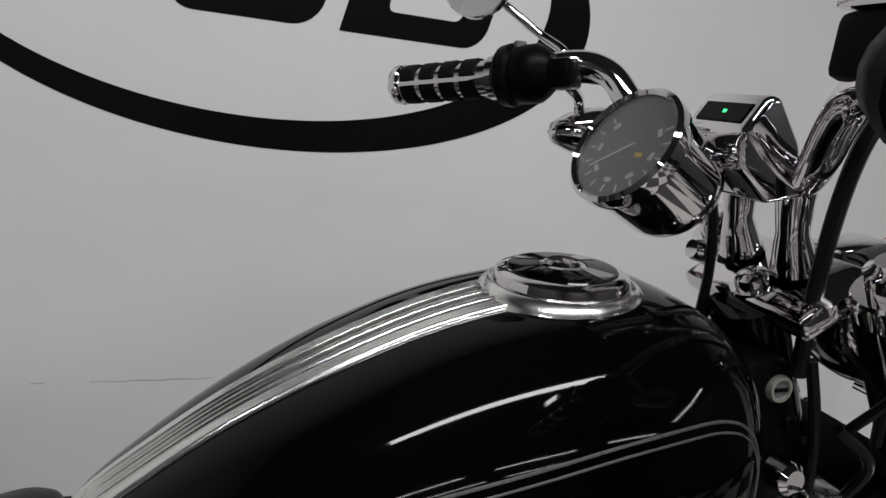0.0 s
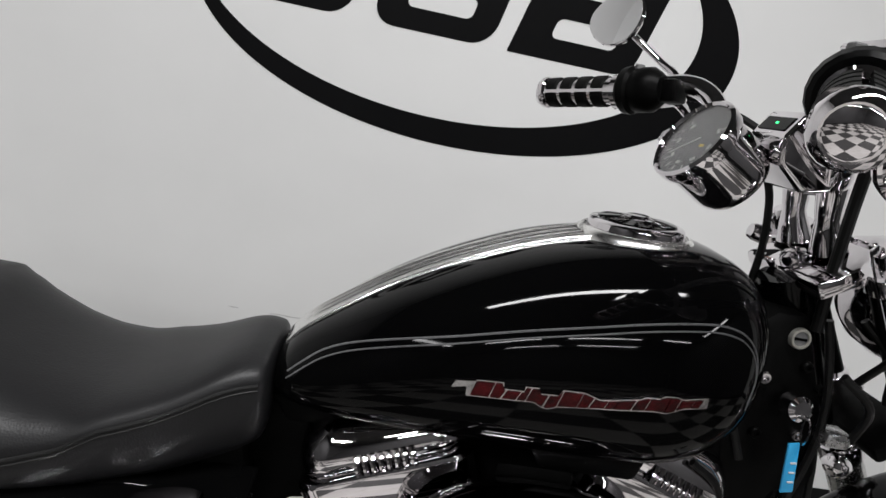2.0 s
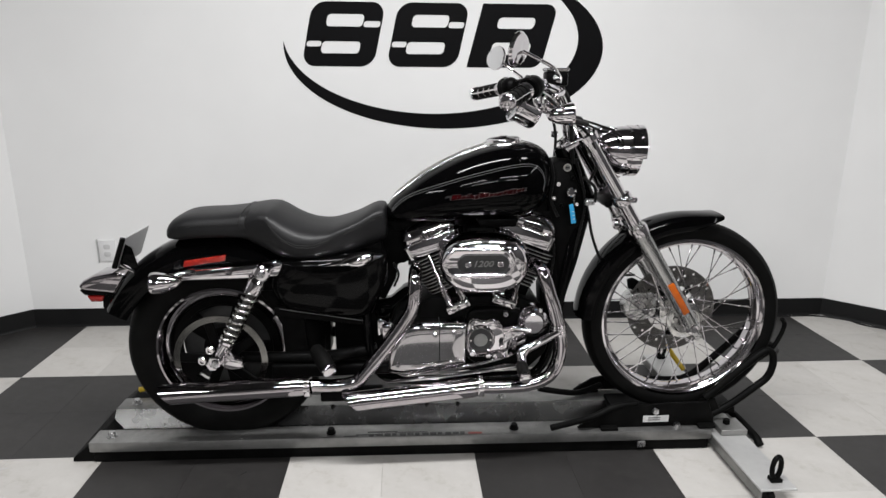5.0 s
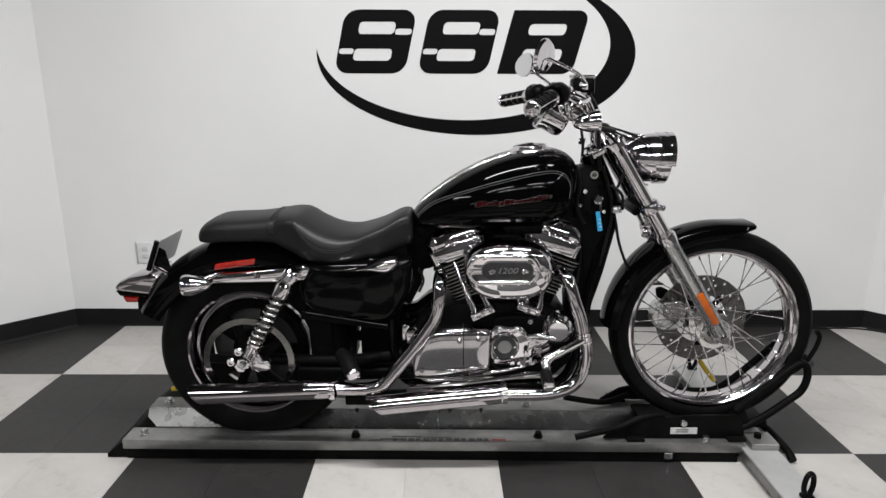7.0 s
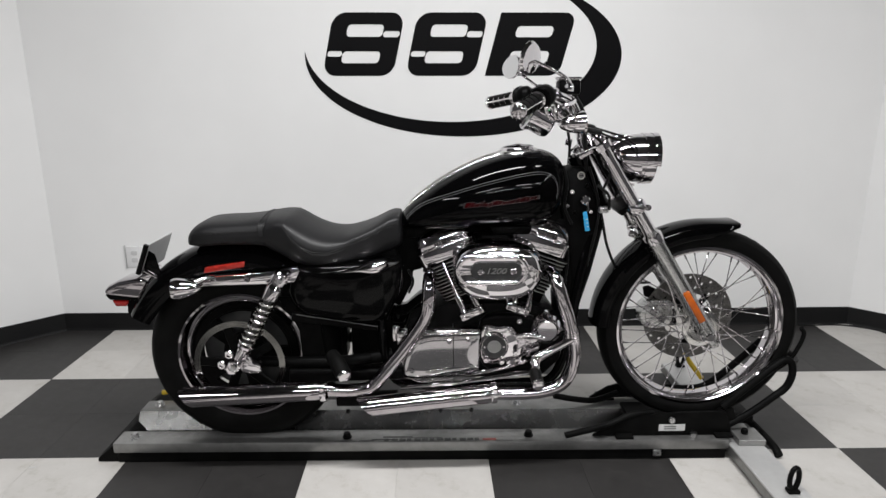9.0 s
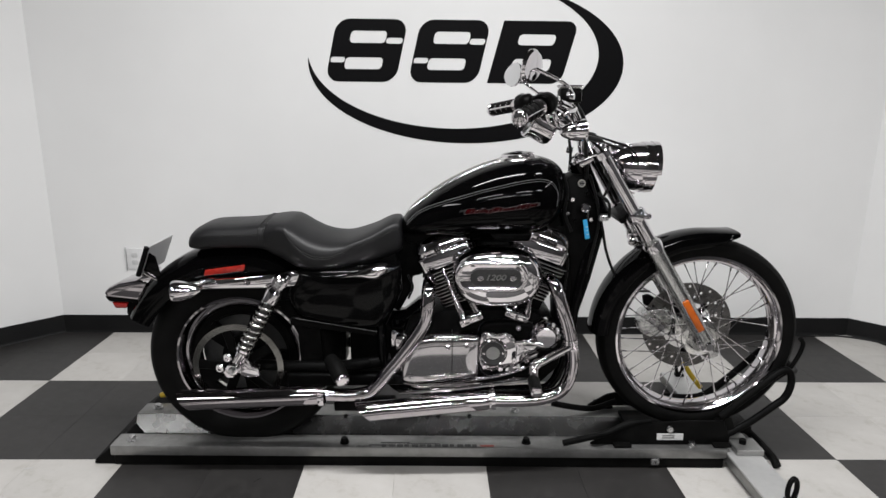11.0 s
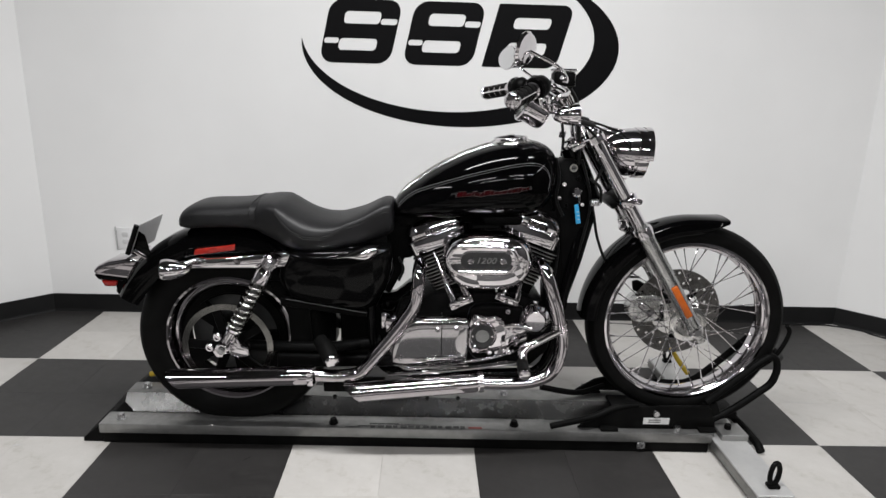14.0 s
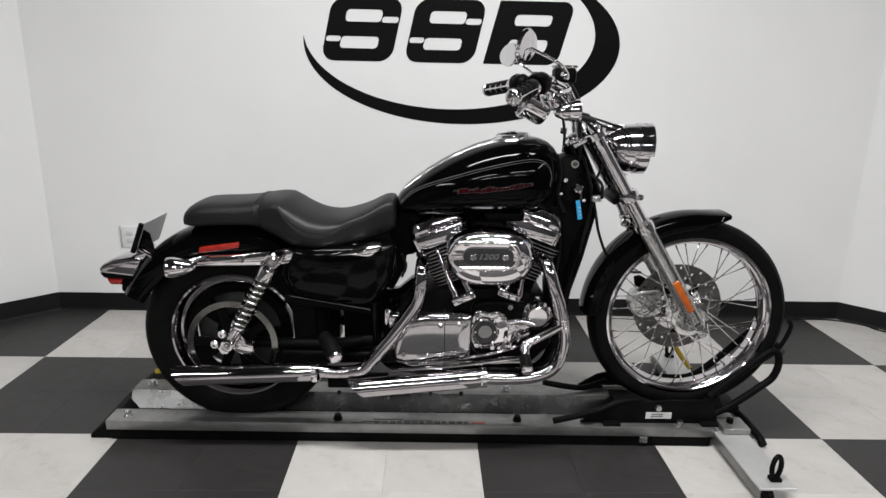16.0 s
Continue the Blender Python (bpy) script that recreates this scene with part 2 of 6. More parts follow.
def tube(pts, r, seg=10, n=6, bm=None, caps=True, flat=1.0):
    """A round bar along a smoothed path; r is a radius or a list of one per given point."""
    bm = bm or bmesh.new()
    p = smooth_path(pts, n)
    if isinstance(r, (int, float)):
        rr = [r] * len(p)
    else:
        rr = list(np.interp(np.linspace(0, len(pts) - 1, len(p)), range(len(pts)), r))
    t0 = (p[1] - p[0]).normalized()
    u = t0.orthogonal().normalized()
    rings = []
    for i, q in enumerate(p):
        t = (p[min(i + 1, len(p) - 1)] - p[max(i - 1, 0)]).normalized()
        u = (u - t * u.dot(t)).normalized()
        w = t.cross(u)
        rings.append([q + (u * math.cos(a) + w * math.sin(a) * flat) * rr[i] for a in (2 * math.pi * k / seg for k in range(seg))])
    return loft(bm, rings, caps)


def axis_frame(o, d):
    d = Vector(d).normalized()
    m = d.to_track_quat("Z", "Y").to_matrix().to_4x4()
    return Matrix.Translation(o) @ m


def revolve(profile, o=(0, 0, 0), d=(0, 0, 1), seg=32, bm=None, loop=False):
    """Turned part: profile of (radius, height) about the axis d through o. loop: the profile closes on itself."""
    bm = bm or bmesh.new()
    m = axis_frame(o, d)
    rows = []
    for r, h in profile:
        if r < 1e-6:
            rows.append([bm.verts.new(m @ Vector((0, 0, h)))])
        else:
            rows.append([bm.verts.new(m @ Vector((r * math.cos(2 * math.pi * k / seg), r * math.sin(2 * math.pi * k / seg), h))) for k in range(seg)])
    pairs = list(zip(rows, rows[1:])) + ([(rows[-1], rows[0])] if loop else [])
    for a, b in pairs:
        for k in range(seg):
            j = (k + 1) % seg
            if len(a) == 1 and len(b) == 1:
                continue
            if len(a) == 1:
                bm.faces.new((a[0], b[j], b[k]))
            elif len(b) == 1:
                bm.faces.new((a[k], a[j], b[0]))
            else:
                bm.faces.new((a[k], a[j], b[j], b[k]))
    return bm


def bevel_all(bm, off, seg=2, angle=30):
    es = [e for e in bm.edges if len(e.link_faces) == 2 and e.calc_face_angle(0) > radians(angle)]
    if es and off > 0:
        bmesh.ops.bevel(bm, geom=es, offset=off, segments=seg, affect="EDGES", profile=0.5, clamp_overlap=True)
    return bm


def slab(poly, y0, y1, bevel=0.0, seg=2, bm=None):
    """A plate with the outline poly of (x, z), from y0 to y1."""
    b2 = bmesh.new()
    a = [b2.verts.new((x, y0, z)) for x, z in poly]
    b = [b2.verts.new((x, y1, z)) for x, z in poly]
    b2.faces.new(a)
    b2.faces.new(b[::-1])
    n = len(poly)
    for i in range(n):
        j = (i + 1) % n
        b2.faces.new((a[i], b[i], b[j], a[j]))
    bmesh.ops.recalc_face_normals(b2, faces=b2.faces)
    bevel_all(b2, bevel, seg, 25)
    return join_bm(bm, b2)


def join_bm(bm, b2):
    if bm is None:
        return b2
    tmp = bpy.data.meshes.new("tmp")
    b2.to_mesh(tmp)
    b2.free()
    bm.from_mesh(tmp)
    bpy.data.meshes.remove(tmp)
    return bm


def block(x0, x1, y0, y1, z0, z1, bevel=0.0, seg=2, bm=None, m=None):
    b2 = bmesh.new()
    v = [b2.verts.new((x, y, z)) for x in (x0, x1) for y in (y0, y1) for z in (z0, z1)]
    for f in ((0, 1, 3, 2), (4, 6, 7, 5), (0, 4, 5, 1), (2, 3, 7, 6), (0, 2, 6, 4), (1, 5, 7, 3)):
        b2.faces.new([v[i] for i in f])
    bmesh.ops.recalc_face_normals(b2, faces=b2.faces)
    bevel_all(b2, bevel, seg)
    if m is not None:
        bmesh.ops.transform(b2, matrix=m, verts=b2.verts)
    return join_bm(bm, b2)


def smooth_poly(pts, n=5):
    """Closed smooth outline through (x, z) points."""
    p = [Vector((a, b, 0)) for a, b in pts]
    out = []
    k = len(p)
    for i in range(k):
        a, b, c, d = p[i - 1], p[i], p[(i + 1) % k], p[(i + 2) % k]
        for q in range(n):
            t = q / n
            v = 0.5 * (2 * b + (c - a) * t + (2 * a - 5 * b + 4 * c - d) * t * t + (3 * b - a - 3 * c + d) * t ** 3)
            out.append((v.x, v.y))
    return out


def mesh_of(name, bm, material, angle=32):
    bmesh.ops.recalc_face_normals(bm, faces=bm.faces)
    me = bpy.data.meshes.new(name)
    bm.to_mesh(me)
    bm.free()
    me.materials.append(material)
    me.polygons.foreach_set("use_smooth", [True] * len(me.polygons))
    me.set_sharp_from_angle(angle=radians(angle))
    return me


BASES = {}


def thing(name, loc, label, category, group="", kind=""):
    """An Empty at a thing's base; its parts are built in place."""
    ob = new(name)
    ob.empty_display_size = 0.1
    ob.location = loc
    BASES[ob.name] = Matrix.Translation(loc)
    return tagged(ob, label, category, group, kind)


def part(name, bm, material, parent=None, label="", angle=32, m=None):
    """One mesh object under a thing or a part; bm may be a mesh to share."""
    me = bm if isinstance(bm, bpy.types.Mesh) else mesh_of(name, bm, material, angle)
    ob = new(name, me)
    if m is not None:
        ob.matrix_basis = m
    if parent is not None:
        ob.parent = parent
        if parent.name in BASES:
            ob.matrix_parent_inverse = BASES[parent.name].inverted()
        BASES[ob.name] = (m if m is not None else Matrix.Identity(4))
    if label:
        ob["label"] = label
    return ob


def solo(name, bm, material, label, category, group="", kind="", angle=32, m=None):
    ob = part(name, bm, material, None, "", angle, m)
    BASES[ob.name] = m if m is not None else Matrix.Identity(4)
    return tagged(ob, label, category, group, kind)


# ---- the room ----
WY = 0.584          # back wall
CX0, CX1 = -0.253, 3.848   # where the back wall meets the angled walls
SQ = 0.61           # one colour square of the floor
T2 = SQ / 2


def wall_slab(a, b, z0, z1, thick):
    """An upright slab with its face on the line a-b, thickness to the outside."""
    a, b = Vector((*a, 0)), Vector((*b, 0))
    d = (b - a).normalized()
    nrm = Vector((-d.y, d.x, 0))
    bm = bmesh.new()
    v = [bm.verts.new((p.x, p.y, z)) for z in (z0, z1) for p in (a, b, b + nrm * thick, a + nrm * thick)]
    for f in ((0, 1, 2, 3), (4, 5, 6, 7), (0, 1, 5, 4), (1, 2, 6, 5), (2, 3, 7, 6), (3, 0, 4, 7)):
        bm.faces.new([v[i] for i in f])
    return bm


LEN = 1.6
CORNERS = [(CX0 - LEN, -8.5), (CX0 - LEN, WY - LEN), (CX0, WY), (CX1, WY), (CX1 + LEN, WY - LEN), (CX1 + LEN, -8.5)]
WALL_NAMES = ["wall_west", "wall_northwest", "wall_north", "wall_northeast", "wall_east"]
for nm, a, b in zip(WALL_NAMES, CORNERS, CORNERS[1:]):
    white = nm.startswith("wall_north")
    solo(nm, wall_slab(a, b, 0, CEIL, 0.12), M_WALL if white else M_DARKWALL, "smooth white painted studio wall" if white else "dark painted workshop wall", "wall", kind="structure")
solo("wall_south", wall_slab(CORNERS[-1], CORNERS[0], 0, CEIL, 0.12), M_DARKWALL, "dark painted wall behind the camera", "wall", kind="structure")


def inset(pts, d):
    """The polyline moved to its right by d, mitred."""
    out = []
    for i, p in enumerate(pts):
        p = Vector((*p, 0))
        ds = []
        if i > 0:
            ds.append((p - Vector((*pts[i - 1], 0))).normalized())
        if i < len(pts) - 1:
            ds.append((Vector((*pts[i + 1], 0)) - p).normalized())
        ns = [Vector((q.y, -q.x, 0)) for q in ds]
        s = sum(ns, Vector()).normalized()
        out.append(p + s * d / max(0.3, s.dot(ns[0])))
    return out


def cove_base(pts, h):
    """Vinyl cove skirting with a rounded top edge and a small toe."""
    prof = [(0.0, h), (0.003, h - 0.001), (0.005, h - 0.005), (0.005, 0.014), (0.009, 0.006), (0.012, 0.0), (0.0, 0.0)]
    bm = bmesh.new()
    lines = [[Vector((q.x, q.y, z)) for q in inset(pts, d + 0.0005)] for d, z in prof]
    vs = [[bm.verts.new(q) for q in ln] for ln in lines]
    for a, b in zip(vs, vs[1:]):
        for i in range(len(a) - 1):
            bm.faces.new((a[i], a[i + 1], b[i + 1], b[i]))
    return bm


solo("baseboard", cove_base(CORNERS, 0.092), M_BASE, "black vinyl cove baseboard along the white wall", "baseboard", kind="structure")
X0R, X1R = CX0 - LEN - 0.12, CX1 + LEN + 0.12
solo("ceiling", block(X0R, X1R, -8.62, WY + 0.12, CEIL, CEIL + 0.1), M_CEIL, "dark painted ceiling with strip lights", "ceiling", kind="structure")
floor = solo("floor", block(X0R, X1R, -8.62, WY + 0.12, -0.1, -0.004), M_GROUT, "black and white checkerboard vinyl tile floor", "floor", kind="structure")

# ceiling strip lights
for lx, ly, ln, watts, along in LAMPS:
    lamp = thing("ceiling_light", (lx, ly, CEIL), "white fluorescent strip light on the ceiling", "ceiling light", "ceiling strip lights")
    hx, hy = (0.10, ln / 2 + 0.02) if along else (ln / 2 + 0.02, 0.10)
    part("housing", block(lx - hx, lx + hx, ly - hy, ly + hy, CEIL - 0.06, CEIL - 0.001, 0.008), M_HOUSING, lamp)
    ld = bpy.data.lights.new("lamp_tube", "AREA")
    ld.shape, ld.size, ld.size_y, ld.energy, ld.color = "RECTANGLE", ln, 0.15, watts * ln, LAMP_TINT
    lo = new("lamp_glow", ld)
    lo.matrix_basis = pose(lx, ly, CEIL - 0.072, 0, 0, 90 if along else 0)


# ---- wall mark: swoosh ring and three slanted blocks, black film ----
def film(bm, nm):
    return part(nm, bm, M_LOGO, logo)


logo = thing("wall_mark", (1.82, WY, 1.0), "black vinyl wall graphic of a swoosh ring and slanted blocks", "wall graphic")
FY0, FY1 = WY - 0.0015, WY - 0.0005


def swoosh():
    """Crescent between two ellipses: a point at the west side, widest at the east, tapering again above."""
    bm = bmesh.new()
    outer, inner = (1.803, 1.360, 0.750, 0.3735, 0.0), (1.7420, 1.4055, 0.6895, 0.349, radians(-0.5))
    cx, cz = 1.770, 1.385

    def reach(e, a):
        tilt = e[4]
        c, s = math.cos(a - tilt), math.sin(a - tilt)
        dx, dz = cx - e[0], cz - e[1]
        ux, uz = dx * math.cos(tilt) + dz * math.sin(tilt), -dx * math.sin(tilt) + dz * math.cos(tilt)
        qa = (c / e[2]) ** 2 + (s / e[3]) ** 2
        qb = 2 * (ux * c / e[2] ** 2 + uz * s / e[3] ** 2)
        qc = (ux / e[2]) ** 2 + (uz / e[3]) ** 2 - 1
        return (-qb + math.sqrt(qb * qb - 4 * qa * qc)) / (2 * qa)

    va = []
    for k in range(241):
        a = radians(150 + (480 - 150) * k / 240)
        ro, ri = reach(outer, a), reach(inner, a)
        if ro - ri > 0.0001:
            va.append([bm.verts.new((cx + r * math.cos(a), FY0, cz + r * math.sin(a))) for r in (ro, ri)])
    for p, q in zip(va, va[1:]):
        bm.faces.new((p[0], q[0], q[1], p[1]))
    r = bmesh.ops.extrude_face_region(bm, geom=bm.faces[:])
    bmesh.ops.translate(bm, verts=[v for v in r["geom"] if isinstance(v, bmesh.types.BMVert)], vec=(0, FY1 - FY0, 0))
    return bm


film(swoosh(), "swoosh")


def rounded_para(x0, x1, z0, z1, rad, slant, n=6, west=None):
    """Rounded rectangle leaning to the east; returns (x, z) outline. west: another radius for the west corners."""
    out = []
    rw = rad if west is None else west
    for cx, cz, a0, q in ((x1 - rad, z0 + rad, -90, rad), (x1 - rad, z1 - rad, 0, rad), (x0 + rw, z1 - rw, 90, rw), (x0 + rw, z0 + rw, 180, rw)):
        for k in range(n + 1):
            a = radians(a0 + 90 * k / n)
            x, z = cx + q * math.cos(a), cz + q * math.sin(a)
            out.append((x + (z - z0) * slant, z))
    return out


def block_mark(x0, x1, z0, z1, slots, rad, slant, west=None):
    """Slanted block of film with slots through it, filled between the outlines."""
    bm = bmesh.new()
    loops = [rounded_para(x0, x1, z0, z1, rad, slant, 6, west)]
    for a, b, c, d in slots:
        loops.append([(x + (c - z0) * slant, z) for x, z in rounded_para(a, b, c, d, min(0.018, (d - c) * 0.45), slant)])
    es = []
    for lp in loops:
        vs = [bm.verts.new((x, FY0, z)) for x, z in lp]
        es += [bm.edges.new((vs[i], vs[(i + 1) % len(vs)])) for i in range(len(vs))]
    bmesh.ops.triangle_fill(bm, use_beauty=True, use_dissolve=False, edges=es, normal=(0, -1, 0))
    r = bmesh.ops.extrude_face_region(bm, geom=bm.faces[:])
    bmesh.ops.translate(bm, verts=[v for v in r["geom"] if isinstance(v, bmesh.types.BMVert)], vec=(0, FY1 - FY0, 0))
    return bm


WEB = 0.006
for bx, wd in ((1.131, 0.334), (1.524, 0.330)):
    marks = [(bx + 0.079, bx + 0.248, 1.449, 1.504), (bx + 0.0765, bx + 0.254, 1.330, 1.384),
             (bx + WEB, bx + 0.074, 1.360, 1.385), (bx + 0.251, bx + wd - WEB, 1.447, 1.474)]
    film(block_mark(bx, bx + wd, 1.272, 1.557, marks, 0.062, 0.22), "slanted_block")
film(block_mark(1.902, 2.256, 1.272, 1.557, [(1.995, 2.169, 1.447, 1.497), (1.997, 2.180, 1.330, 1.385)], 0.052, 0.26, 0.004), "slanted_block")

# clear-covered socket plate and scuffs on the wall
plate_ = thing("wall_socket", (0.145, WY, 0.39), "white wall socket under a clear cover", "wall socket")
part("socket_plate", slab(rounded_para(0.104, 0.184, 0.338, 0.446, 0.006, 0.0, 3), WY - 0.007, WY - 0.0005, 0.002), M_LABEL_WHITE, plate_)
part("socket_rim", slab(rounded_para(0.098, 0.101, 0.332, 0.452, 0.0014, 0.0, 2), WY - 0.012, WY - 0.0005, 0.0), M_GREYWHITE, plate_)
for zz in (0.375, 0.412):
    part("socket_face", slab(rounded_para(0.128, 0.160, zz - 0.012, zz + 0.012, 0.008, 0.0, 3), WY - 0.009, WY - 0.0065, 0.001), M_GREYWHITE, plate_)
wall_n = bpy.data.objects["wall_north"]
for x0, x1, z, h in ((1.378, 1.650, 0.404, 0.0016), (1.255, 1.285, 0.406, 0.0012)):
    sc = bmesh.new()
    loft(sc, [[(x0 + (x1 - x0) * k / 12, WY - 0.0004, z + q * h * (0.4 + 0.6 * math.sin(math.pi * (k + 0.5) / 13)) + 0.0012 * math.sin(k * 1.7)) for q in (-1, 1)] for k in range(13)], closed=False)
    part("scuff", sc, M_SCUFF, wall_n)

for x0, y0, x1, y1, w in ((3.090, -0.292, 3.210, -0.306, 0.004), (0.304, -0.667, 0.332, -0.661, 0.008), (1.074, -0.742, 1.099, -0.714, 0.004), (3.340, -0.206, 3.381, -0.220, 0.003), (0.705, -0.998, 0.763, -1.027, 0.003)):
    sc = bmesh.new()
    loft(sc, [[(x0 + (x1 - x0) * k / 10 + q * 0.2 * w, y0 + (y1 - y0) * k / 10 + q * w * (0.3 + 0.7 * math.sin(math.pi * (k + 0.5) / 11)) + 0.002 * math.sin(k * 2.1), 0.0006) for q in (-0.5, 0.5)] for k in range(11)], closed=False)
    part("scuff", sc, M_SCUFF if x0 != 1.074 else M_BASE, floor)

# cable on the floor by the wall
solo("floor_cable", tube([(3.45, 0.566, 0.004), (3.62, 0.550, 0.004), (3.80, 0.545, 0.004), (3.93, 0.477, 0.004), (3.99, 0.384, 0.004), (4.31, 0.15, 0.004), (4.68, -0.26, 0.004)], 0.004, 8, 8), M_HOSE, "thin black cable lying along the wall base", "cable")


# ---- the motorcycle ----
def settled(pivot, scale, shift, turn):
    """The stand of a thing that is built along the x axis: turned (radians) and scaled about pivot, then shifted."""
    t = Vector(turn)
    return Matrix.Translation(Vector(pivot) + Vector(shift)) @ Matrix.Rotation(t.length, 4, t.normalized()) @ Matrix.Scale(scale, 4) @ Matrix.Translation(-Vector(pivot))


C = -0.52                       # its middle plane
RW = Vector((1.034, C, 0.358))  # rear axle
FW = Vector((2.585, C, 0.432))  # front axle
BIKE_STAND = settled((1.8, C, 0.6), 0.9764, (-0.0353, -0.0164, -0.0007), (0.0, -0.0075, -0.0146))
LIFT_STAND = settled((1.7, C, 0.0), 0.9872, (-0.0272, 0.0064, 0.0), (0.0, 0.0, -0.0016))
bike = thing("motorcycle", (1.8, C, 0.04), "black cruiser motorcycle with chrome trim parked on a lift", "motorcycle")
SIDE = (0, 1, 0)


def sub(name, bm, material, parent=None, label="", angle=32, m=None):
    return part(name, bm, material, parent or bike, label, angle, m)


def annulus_plate(outer, holes, y0, y1):
    """Flat plate in the plane of the bike with holes through it."""
    bm = bmesh.new()
    es = []
    for lp in [outer] + holes:
        vs = [bm.verts.new((x, y0, z)) for x, z in lp]
        es += [bm.edges.new((vs[i], vs[(i + 1) % len(vs)])) for i in range(len(vs))]
    bmesh.ops.triangle_fill(bm, use_beauty=True, use_dissolve=False, edges=es, normal=(0, -1, 0))
    r = bmesh.ops.extrude_face_region(bm, geom=bm.faces[:])
    bmesh.ops.translate(bm, verts=[v for v in r["geom"] if isinstance(v, bmesh.types.BMVert)], vec=(0, y1 - y0, 0))
    return bm


def circle(cx, cz, r, n=24):
    return [(cx + r * math.cos(2 * math.pi * k / n), cz + r * math.sin(2 * math.pi * k / n)) for k in range(n)]


def bolt(o, d, r, h, parent, material=None, name="bolt"):
    """Domed screw head with a hexagon recess ring."""
    prof = [(0, h * 0.55), (r * 0.45, h * 0.55), (r * 0.5, h), (r * 0.8, h), (r, h * 0.7), (r, 0)]
    return sub(name, revolve(prof, o, d, 14), material or M_CHROME, parent)


# front wheel
fwheel = sub("front_wheel", revolve([(0.0, -0.062), (0.016, -0.062), (0.018, -0.060), (0.040, -0.059), (0.044, -0.054), (0.060, -0.052), (0.063, -0.050), (0.063, -0.046), (0.034, -0.040), (0.026, 0.0), (0.030, 0.040), (0.050, 0.046), (0.050, 0.056), (0.0, 0.058)], FW, SIDE, 36), M_HUB, None, "wire-spoke front wheel with polished rim")
sub("tyre", revolve([(0.279, -0.034), (0.290, -0.042), (0.304, -0.046), (0.320, -0.044), (0.332, -0.034), (0.339, -0.016), (0.341, 0.0), (0.339, 0.016), (0.332, 0.034), (0.320, 0.044), (0.304, 0.046), (0.290, 0.042), (0.279, 0.034), (0.274, 0.0)], FW, SIDE, 96, loop=True), M_RUBBER, fwheel, "black rubber tyre")
sub("rim", revolve([(0.284, -0.0355), (0.283, -0.040), (0.276, -0.041), (0.271, -0.036), (0.268, -0.030), (0.262, -0.027), (0.257, -0.012), (0.256, 0.0), (0.257, 0.012), (0.262, 0.027), (0.268, 0.030), (0.271, 0.036), (0.276, 0.041), (0.283, 0.040), (0.284, 0.0355), (0.275, 0.0)], FW, SIDE, 96, loop=True), M_BRIGHT, fwheel, "chrome wheel rim")
spoke_meshes = []
for side in (-1, 1):
    for way in (-1, 1):
        a = radians(62) * way
        p0 = Vector((0.055 * math.cos(a), 0.049 * side, 0.055 * math.sin(a)))
        p1 = Vector((0.259, 0.010 * side, 0.0))
        b = tube([p0, p1], 0.0017, 6, 1)
        tube([p1 * 0.93 + p0 * 0.07, p1], 0.0030, 6, 1, bm=b)
        spoke_meshes.append((side, way, mesh_of("spoke", b, M_CHROME)))
for side, way, me in spoke_meshes:
    for k in range(10):
        ang = 36 * k + (9 if side > 0 else 0) + (18 if way > 0 else 0) + 4
        sub("spoke", me, None, fwheel, m=Matrix.Translation(FW) @ Matrix.Rotation(radians(ang), 4, "Y"))
holes = [circle(FW.x + r * math.cos(radians(a)), FW.z + r * math.sin(radians(a)), 0.0052, 8) for k in range(12) for r, a in ((0.145, 30 * k), (0.127, 30 * k + 11), (0.108, 30 * k + 20))]
sub("brake_rotor", annulus_plate(circle(FW.x, FW.z, 0.158, 72), [circle(FW.x, FW.z, 0.088, 48)] + holes, C + 0.072, C + 0.077), M_ROTOR, fwheel, "drilled steel brake disc")
spider = bmesh.new()
for k in range(5):
    block(0.03, 0.10, -0.011, 0.011, -0.003, 0.003, 0.002, 1, spider, Matrix.Translation((FW.x, C + 0.070, FW.z)) @ Matrix.Rotation(radians(72 * k + 20), 4, "Y") @ Matrix.Rotation(radians(90), 4, "X"))
sub("rotor_carrier", spider, M_SATIN, fwheel)
cal = slab(smooth_poly([(2.412, 0.470), (2.440, 0.496), (2.505, 0.500), (2.522, 0.478), (2.524, 0.420), (2.500, 0.400), (2.446, 0.396), (2.414, 0.420)], 3), C + 0.048, C + 0.115, 0.008)
caliper = sub("brake_caliper", cal, M_FORKLEG, None, "polished front brake caliper")
sub("caliper_face", slab(smooth_poly([(2.428, 0.466), (2.448, 0.484), (2.496, 0.486), (2.508, 0.470), (2.508, 0.428), (2.492, 0.414), (2.450, 0.410), (2.428, 0.426)], 3), C + 0.042, C + 0.049, 0.003), M_FORKLEG, caliper, "pale cast caliper face")
for px_, pz_ in ((2.452, 0.462), (2.484, 0.434)):
    sub("piston_cap", revolve([(0.0, 0.006), (0.010, 0.006), (0.013, 0.003), (0.013, -0.002)], (px_, C + 0.043, pz_), (0, -1, 0), 20), M_POLISH, caliper)
bolt((2.436, C + 0.048, 0.416), (0, -1, 0), 0.008, 0.008, caliper)
bolt((2.512, C + 0.048, 0.486), (0, -1, 0), 0.008, 0.008, caliper)
sub("caliper_bracket", slab([(2.424, 0.538), (2.444, 0.544), (2.490, 0.520), (2.530, 0.508), (2.540, 0.480), (2.512, 0.488), (2.452, 0.496), (2.430, 0.505)], C + 0.082, C + 0.098, 0.004), M_SATIN, caliper, "black caliper bracket")

